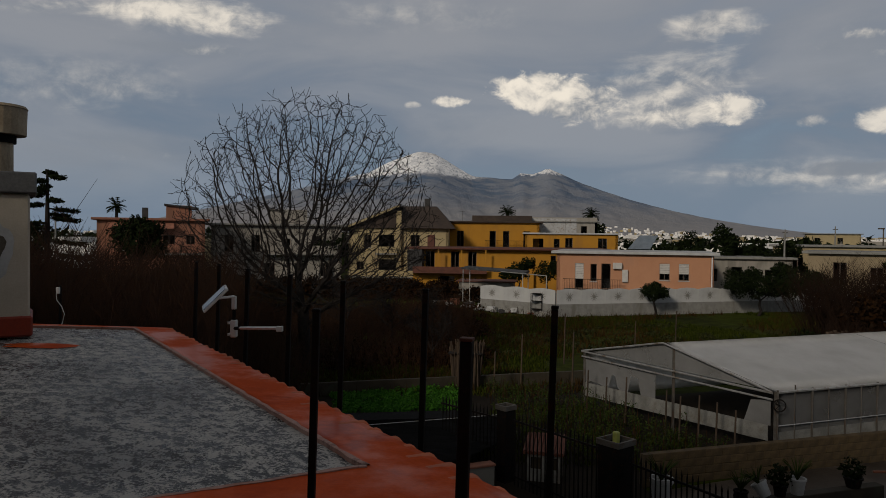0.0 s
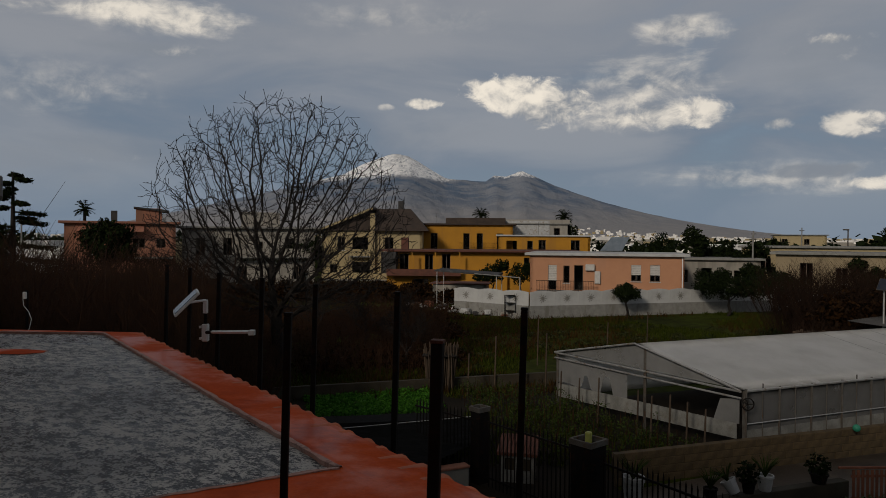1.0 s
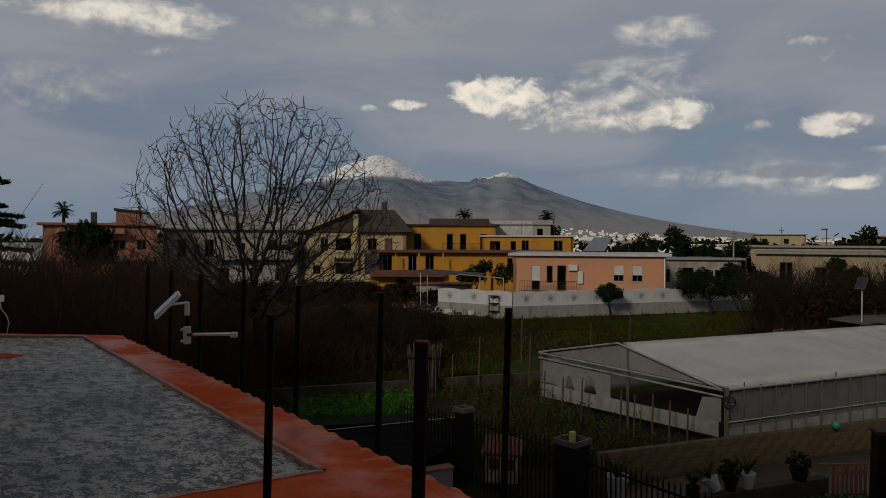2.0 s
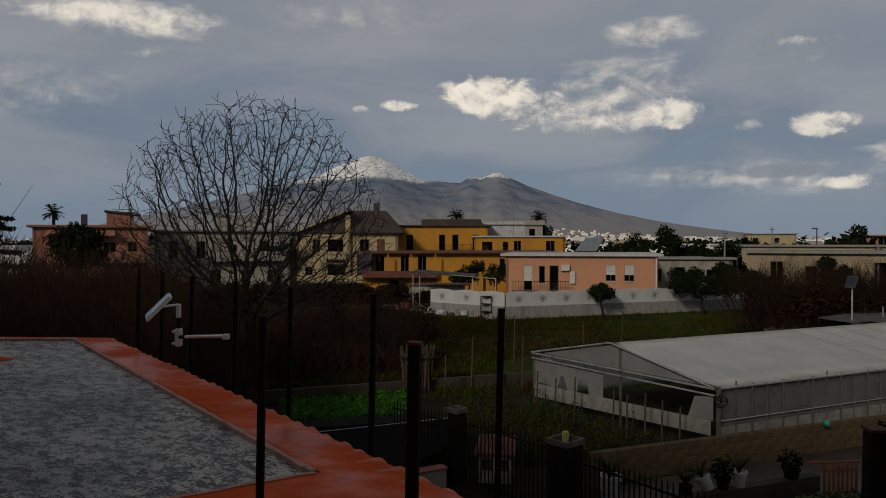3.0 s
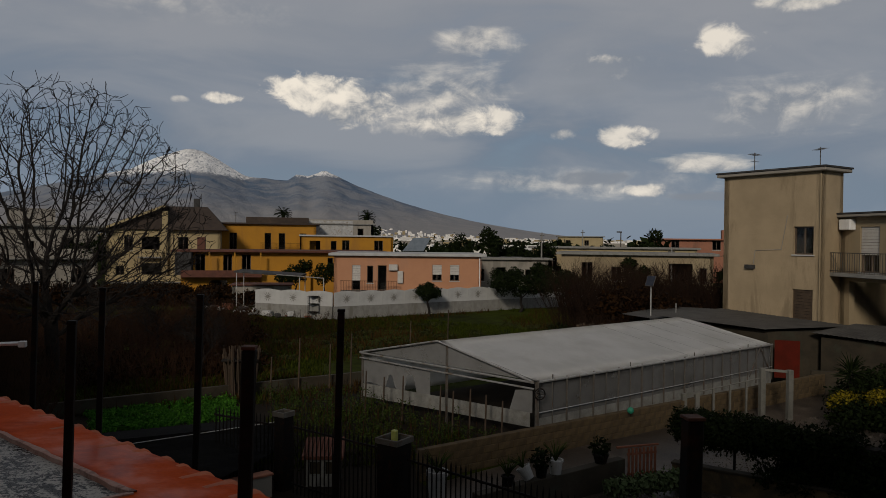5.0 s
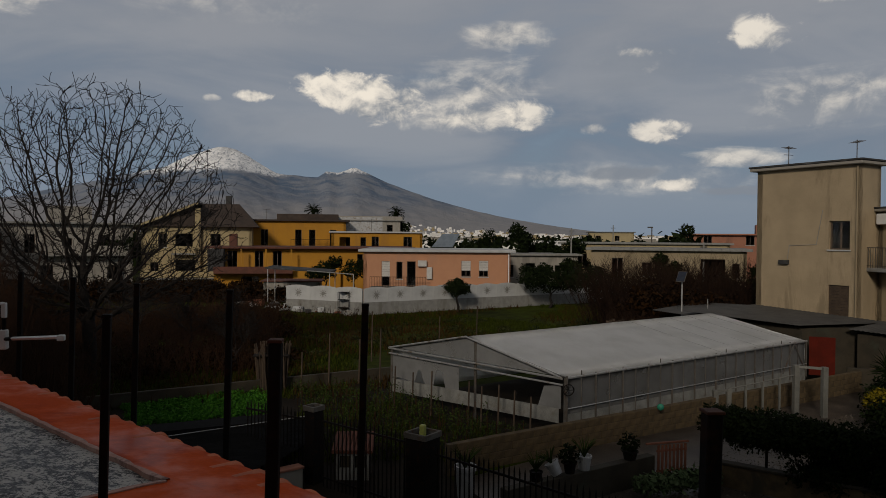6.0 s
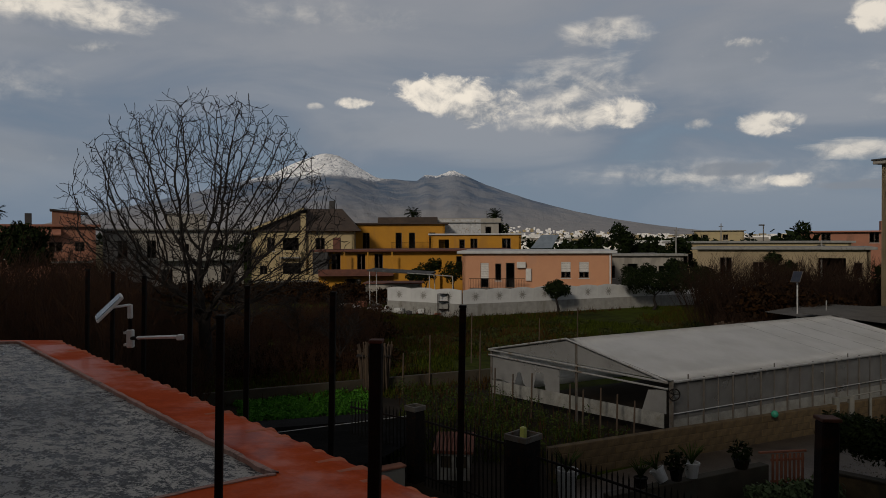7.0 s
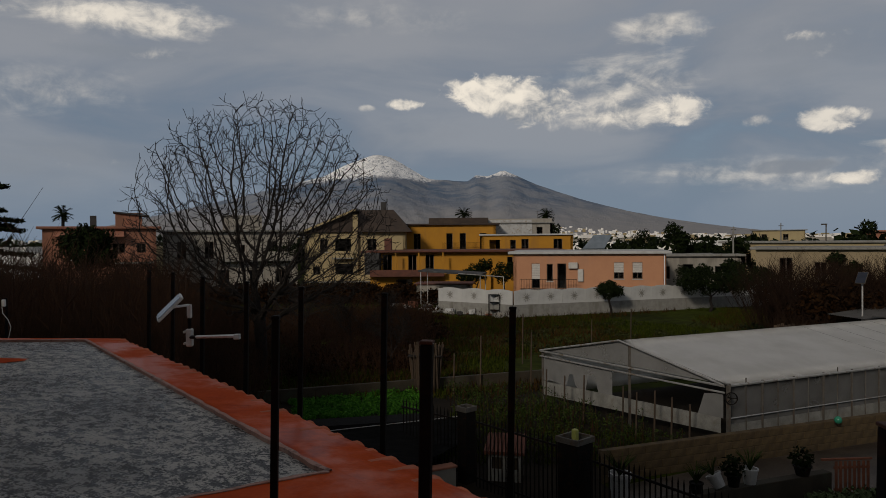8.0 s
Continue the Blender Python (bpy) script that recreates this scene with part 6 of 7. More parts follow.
M["leaf_yellow_paint"] = material("yellow_green_plastic", (0.30, 0.32, 0.08), None, 0.5)
gate_pillar(1.64, 15.05, 0.26, 1.9, True)
gate_pillar(-0.72, 17.65, 0.16, 1.9, False)


def kennel():
    r = root("kennel", pose(0.25, 18.0, 0.02, 0, 0, -8), "small white hutch with a red tiled roof", "hutch")
    part("body", holed_wall(0.8, 0.72, 0.05, [(0.08, 0.30, 0.26, 0.3), (0.46, 0.30, 0.26, 0.3)]), M["skirt"], r).matrix_basis = pose(-0.4, -0.3, 0)
    part("back", box(-0.4, -0.2, 0, 0.4, 0.35, 0.7), M["darkwall"], r)
    for i in range(9):
        part("roof_tile", beam((-0.44 + 0.11 * i, -0.42, 0.73), (-0.44 + 0.11 * i, 0.40, 0.98), 0.062, sides=6), M["redroof"], r)


kennel()


# ---- planter wall, pots, picket gate by the drive ----
low_wall((3.4, 14.75), (7.55, 16.75), 0.68, M["darkwall"], "planter_wall", "low dark block wall beside the drive", 0.25)


def flower_pot(p, z, rad, h, mat, label, seed, tilt=0.0, spiky=True, tall=0.5):
    r = root("flower_pot", pose(p[0], p[1], z, tilt * 0.5, tilt, 0), label, "flower pot", "potted plants")
    bm = bmesh.new()
    k = 18
    prof = [(rad * 0.72, 0.0), (rad * 0.95, h * 0.85), (rad * 1.06, h * 0.86), (rad * 1.06, h), (rad * 0.9, h), (rad * 0.86, h * 0.85)]
    rings = [[bm.verts.new((x * math.cos(2 * math.pi * i / k), x * math.sin(2 * math.pi * i / k), z_)) for i in range(k)] for x, z_ in prof]
    for a, b in zip(rings, rings[1:]):
        for i in range(k):
            bm.faces.new((a[i], a[(i + 1) % k], b[(i + 1) % k], b[i]))
    bm.faces.new(rings[0][::-1])
    bm.faces.new(rings[-1])
    part("pot", bm, mat, r)
    q = random.Random(seed)
    if spiky:
        t = Tubes()
        for i in range(26):
            a = q.uniform(0, 6.28)
            d = Vector((math.cos(a) * 0.55, math.sin(a) * 0.55, 1.0)).normalized()
            here = Vector((0, 0, h * 0.9))
            for s in range(3):
                nxt = here + d * tall * 0.33 * q.uniform(0.7, 1.2)
                t.bar(here, nxt, 0.022 - 0.006 * s, 0.016 - 0.006 * s, 3)
                here, d = nxt, (d + Vector((0, 0, -0.25))).normalized()
        from_lists("leaves", t.v, t.f, M["leaf_mid"], r)
    else:
        v, f = leaf_cloud([(0, 0, h + 0.16, 0.26, 260)], 0.05, seed)
        from_lists("leaves", v, f, M["leaf_dark"], r)


flower_pot((5.45, 15.88), 0.685, 0.17, 0.33, M["plastic_white"], "white bucket pot with a spiky plant on the wall", 1)
flower_pot((4.72, 15.52), 0.72, 0.16, 0.30, M["plastic_white"], "tilted white pot with trailing leaves on the wall", 2, -28, True, 0.4)
flower_pot((5.05, 15.70), 0.685, 0.15, 0.24, M["iron"], "dark pot with a bushy plant on the wall", 3, 0, False)
flower_pot((6.80, 16.50), 0.685, 0.19, 0.22, M["iron"], "dark pot with a low bushy plant on the wall", 4, 0, False)
flower_pot((4.15, 15.25), 0.685, 0.14, 0.22, M["iron"], "dark pot with a spiky plant on the wall", 5, 0, True, 0.45)
flower_pot((2.75, 16.2), 0.03, 0.24, 0.75, M["plastic_white"], "tall white planter behind the iron fence", 6, 0, True, 0.6)


def picket_gate():
    r = root("picket_gate", pose(7.65, 16.85, 0.03, 0, 0, 8), "small red-brown wooden picket gate", "gate")
    for z in (0.18, 0.68):
        part("rail", box(0, 0.025, z, 0.86, 0.05, z + 0.06, 0.006), M["redwood"], r)
    for i in range(8):
        part("picket", box(0.01 + 0.108 * i, 0, 0.03, 0.075 + 0.108 * i, 0.022, 0.86, 0.005), M["redwood"], r)
    part("top_rail", box(-0.3, 0.0, 0.88, 0.9, 0.06, 0.93, 0.008), M["redwood"], r)


picket_gate()
v, f = leaf_cloud([(6.8 + 0.3 * i, 15.7 + 0.06 * i, 0.35, 0.32, 260) for i in range(7)] + [(5.4, 13.8, 0.3, 0.4, 300)], 0.06, 91, 0.8)
M["leaf_sage"] = leaf_material("sage_green_leaf", (0.05, 0.075, 0.03), (0.10, 0.13, 0.06))
tagged(from_lists("low_shrubs", v, f, M["leaf_sage"]), "low pale-green shrubs by the wall", "shrub", kind="stuff")

# green ball lamp at the block wall
gl = root("ball_lamp", pose(9.5, 20.72, 0.88), "small green glass ball fixed to the wall", "lamp")
bm = bmesh.new()
bmesh.ops.create_uvsphere(bm, u_segments=16, v_segments=10, radius=0.105)
M["greenball"] = material("green_plastic", (0.03, 0.22, 0.13), (0.02, 0.16, 0.10), 0.25, 5.0, 40.0, 0.0)
part("ball", bm, M["greenball"], gl, smooth=True)
part("bracket", beam((0, 0, -0.09), (0, 0.15, -0.09), 0.02), M["iron"], gl)


# ---- hedge, drive gate, yellow bush ----
def make_hedge():
    r = root("ivy_hedge", Matrix.Identity(4), "dark dense ivy hedge on a low wall", "hedge")
    p, q = Vector((9.0, 16.6, 0)), Vector((14.2, 11.6, 0))
    blobs = []
    g = random.Random(5)
    for i in range(210):
        u = g.random()
        c = p.lerp(q, u)
        low_ = 0.40 if u > 0.30 else 1.30
        blobs.append((c.x + g.gauss(0, 0.18), c.y + g.gauss(0, 0.18), g.uniform(low_, 1.66), 0.34, 470))
    v, f = leaf_cloud(blobs, 0.042, 88)
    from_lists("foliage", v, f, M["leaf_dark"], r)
    core = prism([(p.x - .1, p.y - .15), (p.x + 0.1, p.y + 0.15), (q.x + .15, q.y + .15), (q.x - .1, q.y - .15)], 1.2, 1.6)
    part("hedge_core", core, M["bark"], r)
    d = (q - p)
    for i in range(7):
        c = p + d * (i / 6)
        part("post", beam((c.x, c.y, 0), (c.x, c.y, 1.7), 0.035, sides=6), M["iron"], r)


make_hedge()
low_wall((8.7, 16.6), (14.2, 11.3), 0.55, M["block"], "hedge_wall", "low block wall under the hedge", 0.2, M["darkwall"])


def drive_gate():
    r = root("drive_gate", Matrix.Identity(4), "pale painted iron gate frame across the drive", "gate")
    M["palegreen"] = material("pale_grey_green_paint", (0.13, 0.126, 0.108), (0.09, 0.088, 0.076), 0.6, 4.0, 40.0, 0.1)
    for x, y in ((15.25, 22.7), (15.95, 22.2)):
        part("post", box(x - 0.09, y - 0.09, 0, x + 0.09, y + 0.09, 1.72, 0.012), M["palegreen"], r)
    part("lintel", beam((15.25, 22.7, 1.66), (15.95, 22.2, 1.66), 0.06, sides=4), M["palegreen"], r)
    part("post", box(12.0, 22.15, 0, 12.16, 22.31, 1.02, 0.01), M["palegreen"], r)
    part("post", box(12.55, 22.3, 0, 12.7, 22.45, 1.02, 0.01), M["palegreen"], r)
    part("lintel", beam((12.08, 22.23, 0.98), (12.62, 22.37, 0.98), 0.05, sides=4), M["palegreen"], r)
    part("rail", beam((12.62, 22.37, 1.02), (15.25, 22.7, 1.38), 0.022, sides=5), M["palegreen"], r)
    for i in range(1, 4):
        x, y = 12.62 + 0.66 * i, 22.37 + 0.083 * i
        part("bar", box(x - 0.03, y - 0.03, 0, x + 0.03, y + 0.03, 1.02 + 0.09 * i), M["palegreen"], r)


drive_gate()
v, f = leaf_cloud([(16.8 + 0.42 * i, 20.9 + 0.25 * (i % 3), 0.85 + 0.1 * (i % 2), 0.42, 330) for i in range(6)], 0.05, 92, 0.7)
tagged(from_lists("yellow_bush", v, f, M["leaf_yellow"]), "yellow-flecked bush beside the drive", "bush", kind="stuff")
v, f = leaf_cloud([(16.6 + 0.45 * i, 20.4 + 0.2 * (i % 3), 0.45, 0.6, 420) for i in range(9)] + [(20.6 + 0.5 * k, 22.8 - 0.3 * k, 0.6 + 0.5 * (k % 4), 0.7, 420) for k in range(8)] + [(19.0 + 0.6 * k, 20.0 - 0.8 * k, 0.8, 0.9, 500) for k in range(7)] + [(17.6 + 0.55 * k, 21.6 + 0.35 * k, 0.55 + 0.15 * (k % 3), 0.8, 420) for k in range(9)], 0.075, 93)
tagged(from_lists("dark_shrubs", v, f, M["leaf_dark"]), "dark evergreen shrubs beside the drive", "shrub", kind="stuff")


def yucca(x, y, h, seed):
    r = root("yucca", pose(x, y, 0), "dark spiky yucca beside the drive", "shrub")
    q = random.Random(seed)
    part("stem", beam((0, 0, 0), (0.05, 0, h), 0.08, 0.06, 7), M["bark"], r)
    t = Tubes()
    for i in range(90):
        a, rise = q.uniform(0, 6.28), q.uniform(-0.5, 1.4)
        d = Vector((math.cos(a) * math.cos(rise), math.sin(a) * math.cos(rise), math.sin(rise)))
        start = Vector((0.05, 0, h - q.uniform(0.0, 0.35)))
        mid = start + d * q.uniform(0.28, 0.42)
        t.bar(start, mid, 0.018, 0.022, 3)
        t.bar(mid, mid + (d + Vector((0, 0, -0.25))).normalized() * q.uniform(0.2, 0.35), 0.022, 0.003, 3)
    from_lists("leaves", t.v, t.f, M["leaf_dark"], r)


yucca(18.0, 21.9, 1.75, 5)


# ---- sheds before the tower house ----
M["sheet_roof"] = material("weathered_fibre_cement", (0.070, 0.066, 0.060), (0.040, 0.037, 0.034), 0.7, 1.2, 20.0, 0.4, stain=(0.05, 0.05, 0.045), stain_scale=0.8)


def corrugated(name, a, b, c, d, parent, mat, pitch=0.18, amp=0.014):
    """A corrugated sheet over the four corners a b c d, with the ribs from a-b to d-c."""
    a, b, c, d = [Vector(p) for p in (a, b, c, d)]
    n = max(8, int((b - a).length / pitch) * 4)
    v, f = [], []
    for i in range(n + 1):
        u = i / n
        o = amp * math.sin(2 * math.pi * i / 4)
        for w, p, q in ((0, a, b), (1, d, c)):
            e = p.lerp(q, u)
            v.append((e.x, e.y, e.z + o))
            v.append((e.x, e.y, e.z + o - 0.012))
    for i in range(n):
        k = i * 4
        f += [(k, k + 4, k + 6, k + 2), (k + 1, k + 3, k + 7, k + 5), (k, k + 1, k + 5, k + 4), (k + 2, k + 6, k + 7, k + 3)]
    return from_lists(name, v, f, mat, parent)


M["redsheet"] = material("dull_red_sheet", (0.085, 0.009, 0.004), (0.058, 0.007, 0.003), 0.8, 2.0, 40.0, 0.1, spec=0.1)


def make_sheds():
    r = root("shed", Matrix.Identity(4), "low block shed with weathered sheet roofs", "shed")
    part("shed_wall", prism([(18.95, 28.0), (21.5, 27.6), (23.4, 28.5), (22.85, 30.0), (20.9, 34.7), (16.6, 32.6)], 0.0, 2.28), M["darkwall"], r)
    corrugated("sheet_roof", (16.0, 32.4, 2.55), (18.7, 27.6, 2.42), (23.3, 28.0, 2.45), (20.95, 34.75, 2.62), r, M["sheet_roof"])
    corrugated("sheet_roof", (15.5, 34.9, 2.35), (16.0, 32.2, 2.38), (20.8, 34.7, 2.58), (19.6, 38.0, 2.45), r, M["sheet_roof"])
    corrugated("sheet_roof", (20.6, 27.3, 2.30), (22.4, 24.4, 2.18), (25.0, 26.6, 2.5), (23.4, 28.1, 2.55), r, M["sheet_roof"])
    part("shed_wall", prism([(21.0, 27.2), (22.6, 24.9), (24.8, 26.6), (23.4, 27.9)], 0, 2.1), M["darkwall"], r)
    part("red_sheet", prism([(18.7, 27.0), (19.5, 26.5), (19.53, 26.55), (18.73, 27.05)], 0.5, 2.05), M["redsheet"], r, "red metal sheet leaning at the shed")
    part("wall_base", prism([(17.5, 32.0), (18.8, 27.7), (18.9, 27.75), (17.6, 32.1)], 0.0, 2.2), M["darkwall"], r)
    part("pipe", beam((17.8, 33.6, 2.4), (17.8, 33.6, 3.0), 0.03), M["steel"], r)


make_sheds()
low_wall((19.8, 26.2), (23.5, 24.0), 0.9, M["darkwall"], "yard_wall", "block wall at the end of the drive", 0.2)
fp = root("plank_fence", pose(13.6, 36.3, 0, 0, 0, -12), "short fence of pale vertical planks", "fence")
for i in range(16):
    part("plank", box(0.16 * i, 0, 0, 0.16 * i + 0.14, 0.025, 1.65 + 0.05 * (i % 3), 0.004), M["wood"], fp)


def solar_lamp():
    r = root("solar_lamp", pose(16.35, 33.4, 0), "solar street light panel on a thin pale pole", "lamp")
    part("pole", beam((0, 0, 0), (0, 0, 3.95), 0.04, sides=8), M["steel"], r)
    p = part("panel", box(-0.22, -0.30, -0.02, 0.22, 0.30, 0.015, 0.006), M["steel_old"], r)
    p.matrix_basis = pose(-0.08, -0.1, 4.12, 55, 0, -50)
    c = part("cells", box(-0.20, -0.28, 0.018, 0.20, 0.28, 0.024), M["panel"], p, "dark solar cells")
    part("bracket", beam((0, 0, 3.9), (0, -0.12, 4.1), 0.03), M["iron"], r)


solar_lamp()


def antenna(x, y, z, h, seed):
    r = root("antenna", pose(x, y, z, 0, 0, seed * 37), "thin rooftop television antenna", "antenna", "antennas")
    part("mast", beam((0, 0, 0), (0, 0, h), 0.022, sides=5), M["steel_old"], r)
    part("boom", beam((-0.45, 0, h - 0.1), (0.45, 0, h - 0.1), 0.014, sides=4), M["steel_old"], r)
    for i in range(6):
        part("element", beam((-0.42 + 0.17 * i, -0.22, h - 0.1), (-0.42 + 0.17 * i, 0.22, h - 0.1), 0.010, sides=4), M["steel_old"], r)
    part("boom", beam((-0.3, 0.1, h - 0.45), (0.3, -0.1, h - 0.45), 0.014, sides=4), M["steel_old"], r)


antenna(22.0, 33.6, 9.70, 0.95, 1)
antenna(23.9, 31.2, 9.70, 1.0, 2)
for x, y, z, h, s in ((-37.4, 73.5, 9.1, 1.6, 3), (-10.0, 96, 8.0, 1.4, 4), (3.5, 95.0, 6.6, 1.6, 5), (6.0, 101, 8.6, 1.2, 6)):
    antenna(x, y, z, h, s)


# ---- camera on the fence with its solar panel ----
def fence_camera():
    r = root("solar_camera", Matrix.Identity(4), "white solar-powered security camera on the fence posts", "security camera")
    q = Vector((-2.90, 6.65, 0))
    part("mount_pole", box(q.x - 0.02, q.y - 0.02, 5.27, q.x + 0.02, q.y + 0.02, 5.40, 0.006), M["white_metal"], r)
    part("camera_body", box(q.x - 0.03, q.y - 0.03, 5.00, q.x + 0.03, q.y + 0.03, 5.17, 0.01), M["white_metal"], r)
    part("clamp", box(q.x - 0.05, q.y - 0.035, 5.13, q.x - 0.032, q.y + 0.02, 5.15), M["white_metal"], r)
    part("clamp", box(q.x - 0.05, q.y - 0.035, 5.02, q.x - 0.032, q.y + 0.02, 5.04), M["white_metal"], r)
    part("pole_sleeve", beam((q.x, q.y, 5.16), (q.x, q.y, 5.28), 0.018, sides=8), M["iron"], r)
    part("arm", beam((q.x + 0.10, q.y - 0.10, 5.105), (-2.19, 5.95, 5.195), 0.015, sides=4, turn=0.78), M["white_metal"], r, "white horizontal arm")
    part("arm_joint", beam((q.x + 0.02, q.y - 0.02, 5.09), (q.x + 0.11, q.y - 0.11, 5.105), 0.017, sides=8), M["iron"], r)
    part("arm_end", box(-2.20, 5.90, 5.170, -2.15, 5.95, 5.215, 0.005), M["white_metal"], r)
    part("panel_arm", beam((q.x, q.y, 5.395), (q.x - 0.08, q.y - 0.16, 5.39), 0.012, sides=6), M["white_metal"], r)
    p = part("solar_panel", box(-0.15, -0.14, -0.012, 0.15, 0.14, 0.012, 0.005), M["white_metal"], r, "white-backed solar panel")
    p.matrix_basis = pose(q.x - 0.10, q.y - 0.20, 5.39, 5, -45, 24)
    part("cells", box(-0.135, -0.125, 0.0135, 0.135, 0.125, 0.018), M["panel"], p, "dark solar cells")


fence_camera()
wr = root("cable_stub", pose(-6.38, 8.95, 4.62), "pale cable hanging from a small white box", "cable")
part("junction_box", box(-0.025, -0.02, 0.55, 0.02, 0.015, 0.64, 0.006), M["white_metal"], wr)
t = Tubes()
pts = [Vector((-0.03, 0, 0.55)), Vector((-0.02, 0, 0.46)), Vector((0.05, 0, 0.38)), Vector((0.09, 0, 0.28)), Vector((0.06, 0, 0.16)), Vector((0.0, 0, 0.02))]
for i in range(5):
    t.bar(pts[i], pts[i + 1], 0.005, 0.005, 5)
from_lists("cable", t.v, t.f, M["white_metal"], wr)
part("stub_post", beam((0, 0.04, -4.6), (0, 0.04, 0.66), 0.02, sides=6), M["iron"], wr)


# ---- yard clutter by the garden wall ----
def rubble():
    q = random.Random(14)
    cols = [M["offwhite"], M["darkroof"], M["wood"], M["redwood"], M["white"], M["concrete"]]
    for i in range(46):
        u = q.random()
        x, y = -9.0 + 9.6 * u + q.gauss(0, 0.5), 63.5 - 8.8 * u + q.gauss(0, 0.7)
        s = q.uniform(0.12, 0.42)
        bm = bmesh.new()
        add_box(bm, -s, -s * q.uniform(0.4, 0.9), 0, s, s * q.uniform(0.4, 0.9), s * q.uniform(0.5, 1.3), s * 0.2)
        for v_ in bm.verts:
            v_.co += Vector((q.gauss(0, s * 0.12), q.gauss(0, s * 0.12), abs(q.gauss(0, s * 0.1))))
        ob = part("discarded_object", bm, q.choice(cols))
        ob.matrix_basis = pose(x, y, 0.02, 0, 0, q.uniform(0, 180))
        tagged(ob, "piece of discarded household rubbish on the grass", "rubbish", "rubbish by the wall")


rubble()
pg = root("pergola", pose(-6.2, 63.0, 0, 0, 0, -14), "dark sloping lean-to canopy on thin poles", "pergola")
part("canopy", solid([(-0.5, 0, 3.25), (5.2, 0, 2.95), (5.2, 2.0, 3.05), (-0.5, 2.0, 3.35), (-0.5, 0, 3.12), (5.2, 0, 2.82), (5.2, 2.0, 2.92), (-0.5, 2.0, 3.22)], [(0, 1, 2, 3), (7, 6, 5, 4), (0, 4, 5, 1), (1, 5, 6, 2), (2, 6, 7, 3), (3, 7, 4, 0)]), M["darkroof"], pg)
for x, y, h in ((-0.3, 0.1, 3.1), (5.1, 0.1, 2.85), (5.1, 1.9, 2.9), (-0.3, 1.9, 3.2)):
    part("pole", beam((x, y, 0), (x, y, h), 0.04), M["steel"], pg)
part("crossbar", beam((3.2, -0.1, 3.0), (7.2, -0.1, 2.75), 0.04), M["steel"], pg)
part("pole", beam((7.2, -0.1, 0), (7.2, -0.1, 2.75), 0.04), M["steel"], pg)
whs = building("tool_shed", "small dingy white shed with a flat roof", (-7.2, 66.5), -2.0, 5.0, 3.0, 1.8, M["offwhite"], front=[(1.2, 0.5, 0.9, 0.8, "O")], roof="flat", over=0.25, slab=0.1, category="shed", roof_mat=M["redroof"])
gc = root("metal_rack", pose(-0.4, 55.2, 0, 0, 0, 10), "old metal rack beside the garden wall", "rack")
for x in (0, 0.75):
    for y in (0, 0.5):
        part("leg", box(x, y, 0, x + 0.04, y + 0.04, 1.7), M["iron"], gc)
for z in (0.5, 1.1, 1.68):
    part("shelf", box(0.04, 0.0, z, 0.75, 0.54, z + 0.03), M["iron"], gc)


# ---- parked car behind the trees ----
def parked_car(x, y, yaw):
    r = root("car", pose(x, y, 0.02, 0, 0, yaw), "pale grey parked hatchback half hidden by trees", "car")
    M["carpaint"] = material("pale_car_paint", (0.42, 0.43, 0.44), (0.36, 0.37, 0.38), 0.3, 2.0, 40.0, 0.0, spec=0.5)
    side = [(0.0, 0.35), (0.05, 0.75), (0.9, 0.90), (1.5, 1.40), (3.0, 1.45), (3.75, 0.95), (3.85, 0.45), (3.8, 0.3), (0.1, 0.28)]
    bm = bmesh.new()
    f = bm.faces.new([bm.verts.new((px, -0.8, pz)) for px, pz in side])
    ex = bmesh.ops.extrude_face_region(bm, geom=[f])
    for v_ in ex["geom"]:
        if isinstance(v_, bmesh.types.BMVert):
            v_.co.y += 1.6
    bmesh.ops.recalc_face_normals(bm, faces=bm.faces)
    bmesh.ops.bevel(bm, geom=bm.edges[:], offset=0.06, segments=2, affect="EDGES")
    part("body", bm, M["carpaint"], r, smooth=False)
    part("side_window", solid([(1.2, -0.806, 0.98), (3.2, -0.806, 0.98), (2.9, -0.806, 1.34), (1.6, -0.806, 1.34), (1.2, -0.79, 0.98), (3.2, -0.79, 0.98), (2.9, -0.79, 1.34), (1.6, -0.79, 1.34)], [(0, 1, 2, 3), (7, 6, 5, 4), (0, 4, 5, 1), (1, 5, 6, 2), (2, 6, 7, 3), (3, 7, 4, 0)]), M["panel"], r, "dark side glass")
    for wx in (0.75, 3.05):
        for wy in (-0.72, 0.72):
            bm = bmesh.new()
            bmesh.ops.create_cone(bm, cap_ends=True, segments=18, radius1=0.30, radius2=0.30, depth=0.2, matrix=pose(wx, wy, 0.30, 90))
            wl = part("wheel", bm, M["net"], r, "black tyre")
            bm = bmesh.new()
            bmesh.ops.create_cone(bm, cap_ends=True, segments=14, radius1=0.18, radius2=0.16, depth=0.03, matrix=pose(wx, wy + (0.11 if wy > 0 else -0.11), 0.30, 90))
            part("rim", bm, M["steel"], wl)


parked_car(23.2, 63.6, 28)


# ---- poles, street lamp, roof solar panel ----
def pole(x, y, h, label, rad=0.11):
    r = root("utility_pole", pose(x, y, 0), label, "pole", "utility poles")
    part("pole", beam((0, 0, 0), (0, 0, h), rad, rad * 0.7, 8), M["concrete"], r)
    part("bracket", box(-0.35, -0.05, h - 0.5, 0.35, 0.05, h - 0.4, 0.01), M["steel_old"], r)


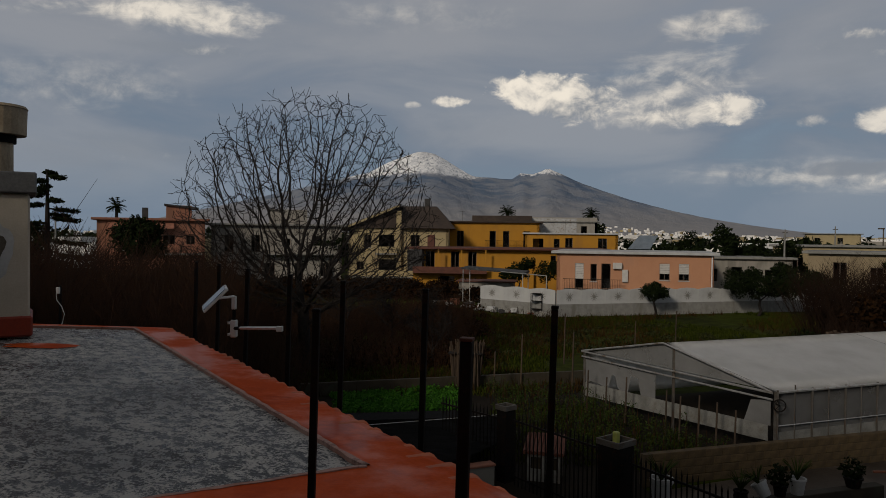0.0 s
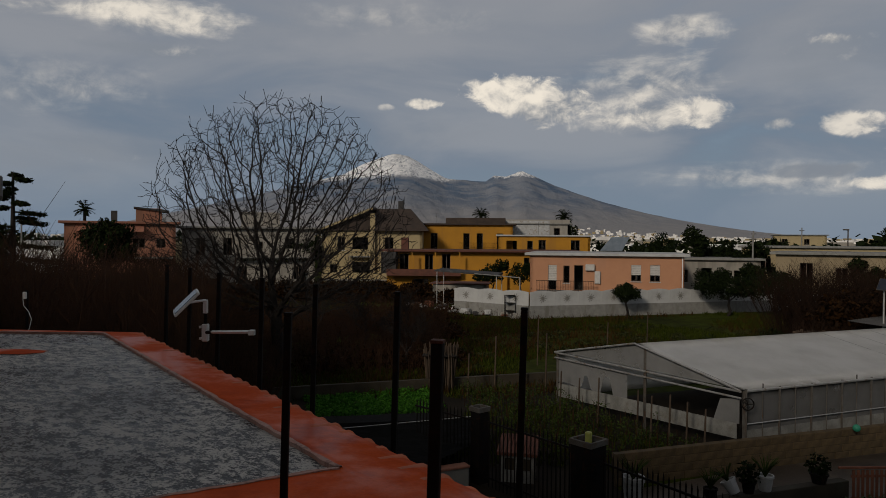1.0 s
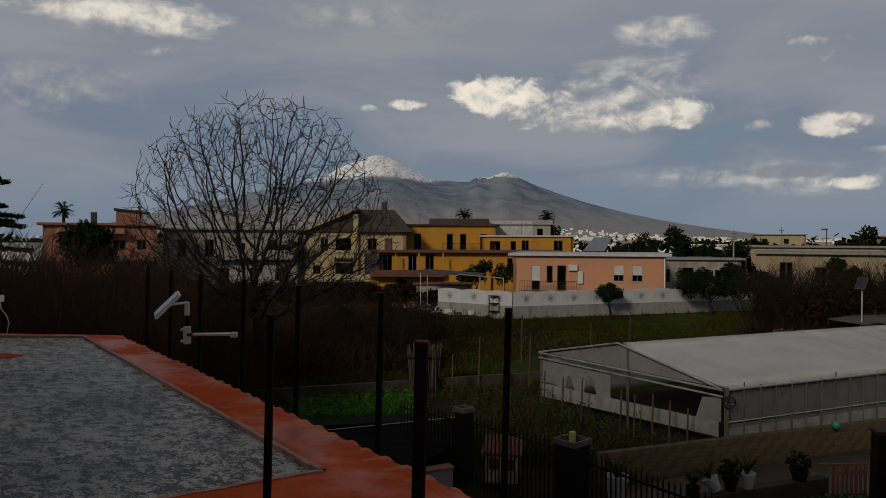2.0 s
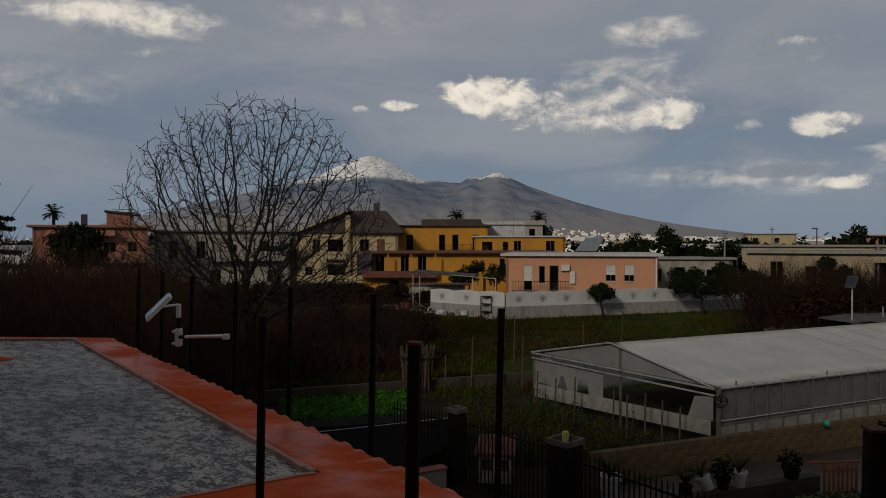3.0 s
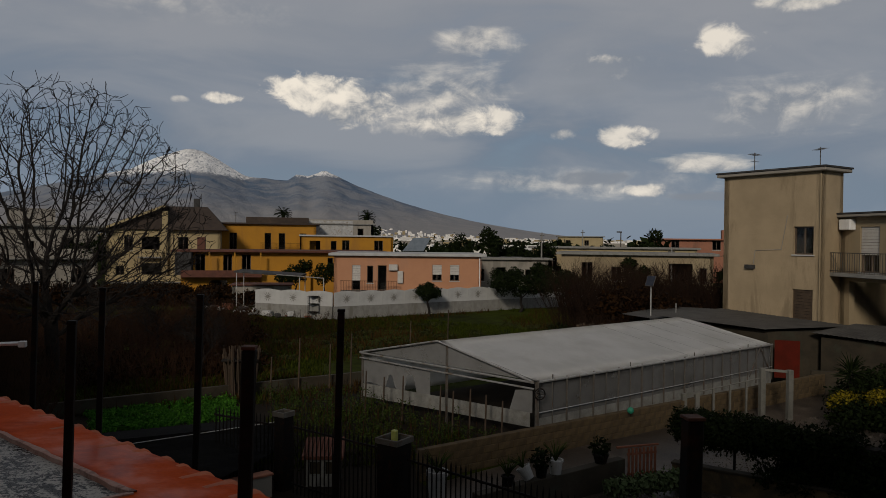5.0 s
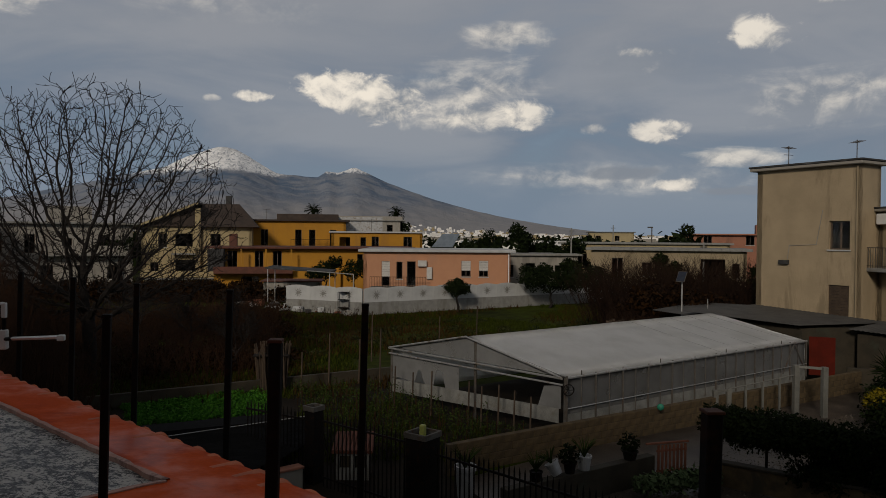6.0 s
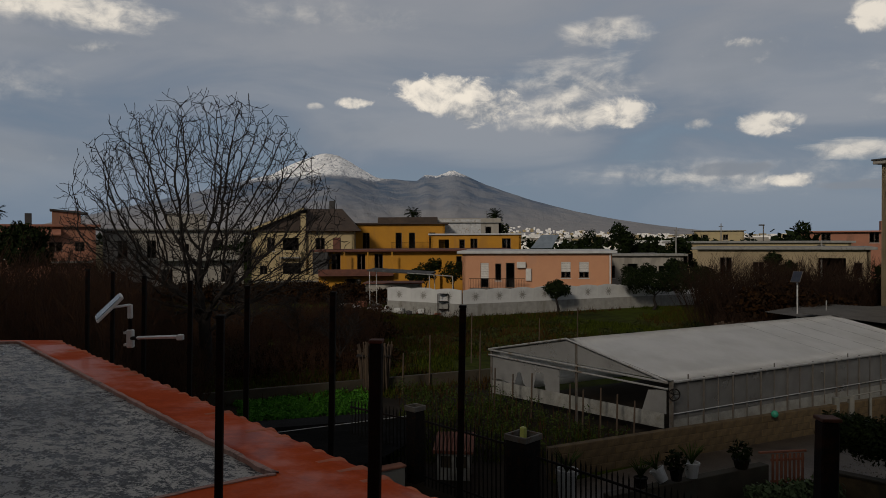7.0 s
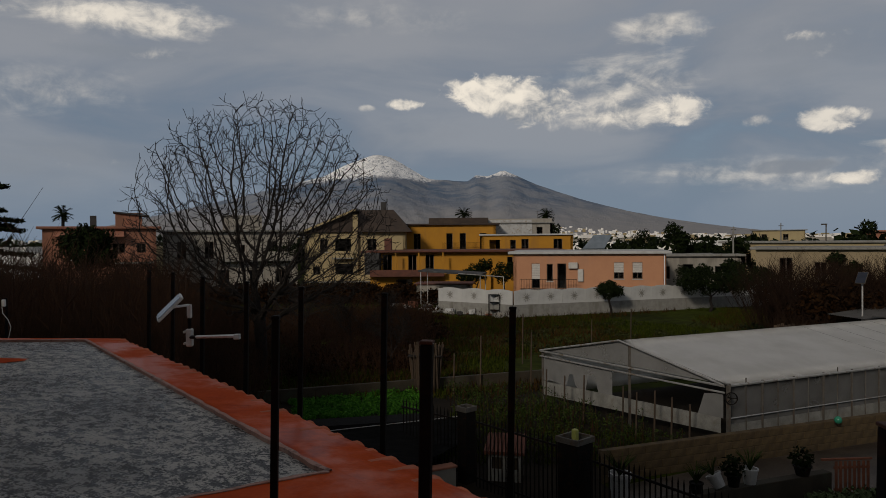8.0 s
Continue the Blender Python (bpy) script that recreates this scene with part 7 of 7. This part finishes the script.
pole(24.5, 76.2, 6.6, "grey concrete utility pole among the houses")
pole(43.0, 112.0, 8.0, "grey concrete utility pole among the houses")
pole(33.5, 104.0, 7.4, "grey concrete utility pole among the houses")
pole(34.5, 66.0, 5.6, "short dark pole in front of the low house")
pole(-32.0, 44.6, 7.6, "thin grey pole beside the conifer", 0.07)
sl = root("street_lamp", pose(38.5, 87.0, 0), "dark street lamp with a flat head", "street lamp")
part("pole", beam((0, 0, 0), (0, 0, 7.3), 0.1, 0.07, 8), M["steel_old"], sl)
part("head", box(-0.55, -0.14, 7.26, 0.1, 0.14, 7.42, 0.04), M["steel_old"], sl)
sp = root("solar_array", pose(11.3, 94.0, 4.6), "large tilted grey-blue solar panel on a roof", "solar panel")
M["bluepanel"] = material("grey_blue_panel", (0.16, 0.19, 0.22), (0.12, 0.145, 0.17), 0.3, 2.0, 30.0, 0.0)
part("panel", solid([(0, 0, 0), (2.8, 0, 0), (4.0, 1.6, 1.75), (1.7, 1.6, 1.75), (0, 0.1, -0.06), (2.8, 0.1, -0.06), (4.0, 1.7, 1.69), (1.7, 1.7, 1.69)], [(0, 1, 2, 3), (7, 6, 5, 4), (0, 4, 5, 1), (1, 5, 6, 2), (2, 6, 7, 3), (3, 7, 4, 0)]), M["bluepanel"], sp)
part("support", beam((2.9, 1.65, -4.6), (2.9, 1.65, 1.6), 0.06), M["steel_old"], sp)
part("support", beam((1.4, 0.1, -4.6), (1.4, 0.1, -0.05), 0.06), M["steel_old"], sp)


# ---- far town on the plain and the foot of the mountain ----
def terrain_z(th, r):
    u = (r - 2300) / 2500
    if u <= 0:
        return 0.0
    h = ridge_height(4500 * math.sin(th))
    s = min(u / 0.88, 1.0)
    return h * (0.35 * s + 0.65 * s * s) - 4


# lighter than the near white plaster: the far town's sunlight is in the colour
M["whitewash"] = material("sunlit_whitewash", (0.80, 0.78, 0.74), (0.70, 0.67, 0.62), 0.9, 0.05, 0.5, 0.0)


def far_town():
    q = random.Random(33)
    sets = {"white": ([], []), "cream": ([], []), "grey": ([], [])}
    for i in range(2600):
        near = i < 150
        th = radians(q.uniform(-45, 45) if i < 1300 else q.uniform(2, 32))
        r = q.uniform(130, 420) if near else math.sqrt(q.uniform(900 ** 2, 3000 ** 2))
        if not near and r > 2300 and i < 1300 and q.random() < 0.5 - th * 0.5:
            continue
        x, y = r * math.sin(th), r * math.cos(th)
        z = terrain_z(th, r)
        w, d, h = q.uniform(6, 12), q.uniform(6, 11), q.uniform(3.4, 6.2) if r < 1000 else q.uniform(5, 11)
        v, f = sets["grey" if near and q.random() < 0.5 else q.choice(("white", "cream", "white"))]
        a = q.uniform(-0.6, 0.6)
        c, s = math.cos(a), math.sin(a)
        b = len(v)
        for zz in (z - 3, z + h):
            for px, py in ((-w / 2, -d / 2), (w / 2, -d / 2), (w / 2, d / 2), (-w / 2, d / 2)):
                v.append((x + px * c - py * s, y + px * s + py * c, zz))
        f += [(b, b + 1, b + 5, b + 4), (b + 1, b + 2, b + 6, b + 5), (b + 2, b + 3, b + 7, b + 6), (b + 3, b, b + 4, b + 7), (b + 4, b + 5, b + 6, b + 7)]
    for k, m in (("white", M["whitewash"]), ("cream", M["cream"]), ("grey", M["offwhite"])):
        tagged(from_lists("far_houses", *sets[k], m), "countless small pale houses of a far town", "town", kind="stuff")
    v, f = leaf_cloud([(r * math.sin(t), r * math.cos(t), q.uniform(1.5, 4.5), q.uniform(2, 4), 60) for r, t in [(q.uniform(110, 420), radians(q.uniform(-45, 45))) for _ in range(520)]], 0.8, 44, 0.8)
    tagged(from_lists("far_trees", v, f, M["leaf_dark"]), "dark far tree tops among the houses", "trees", kind="stuff")


far_town()
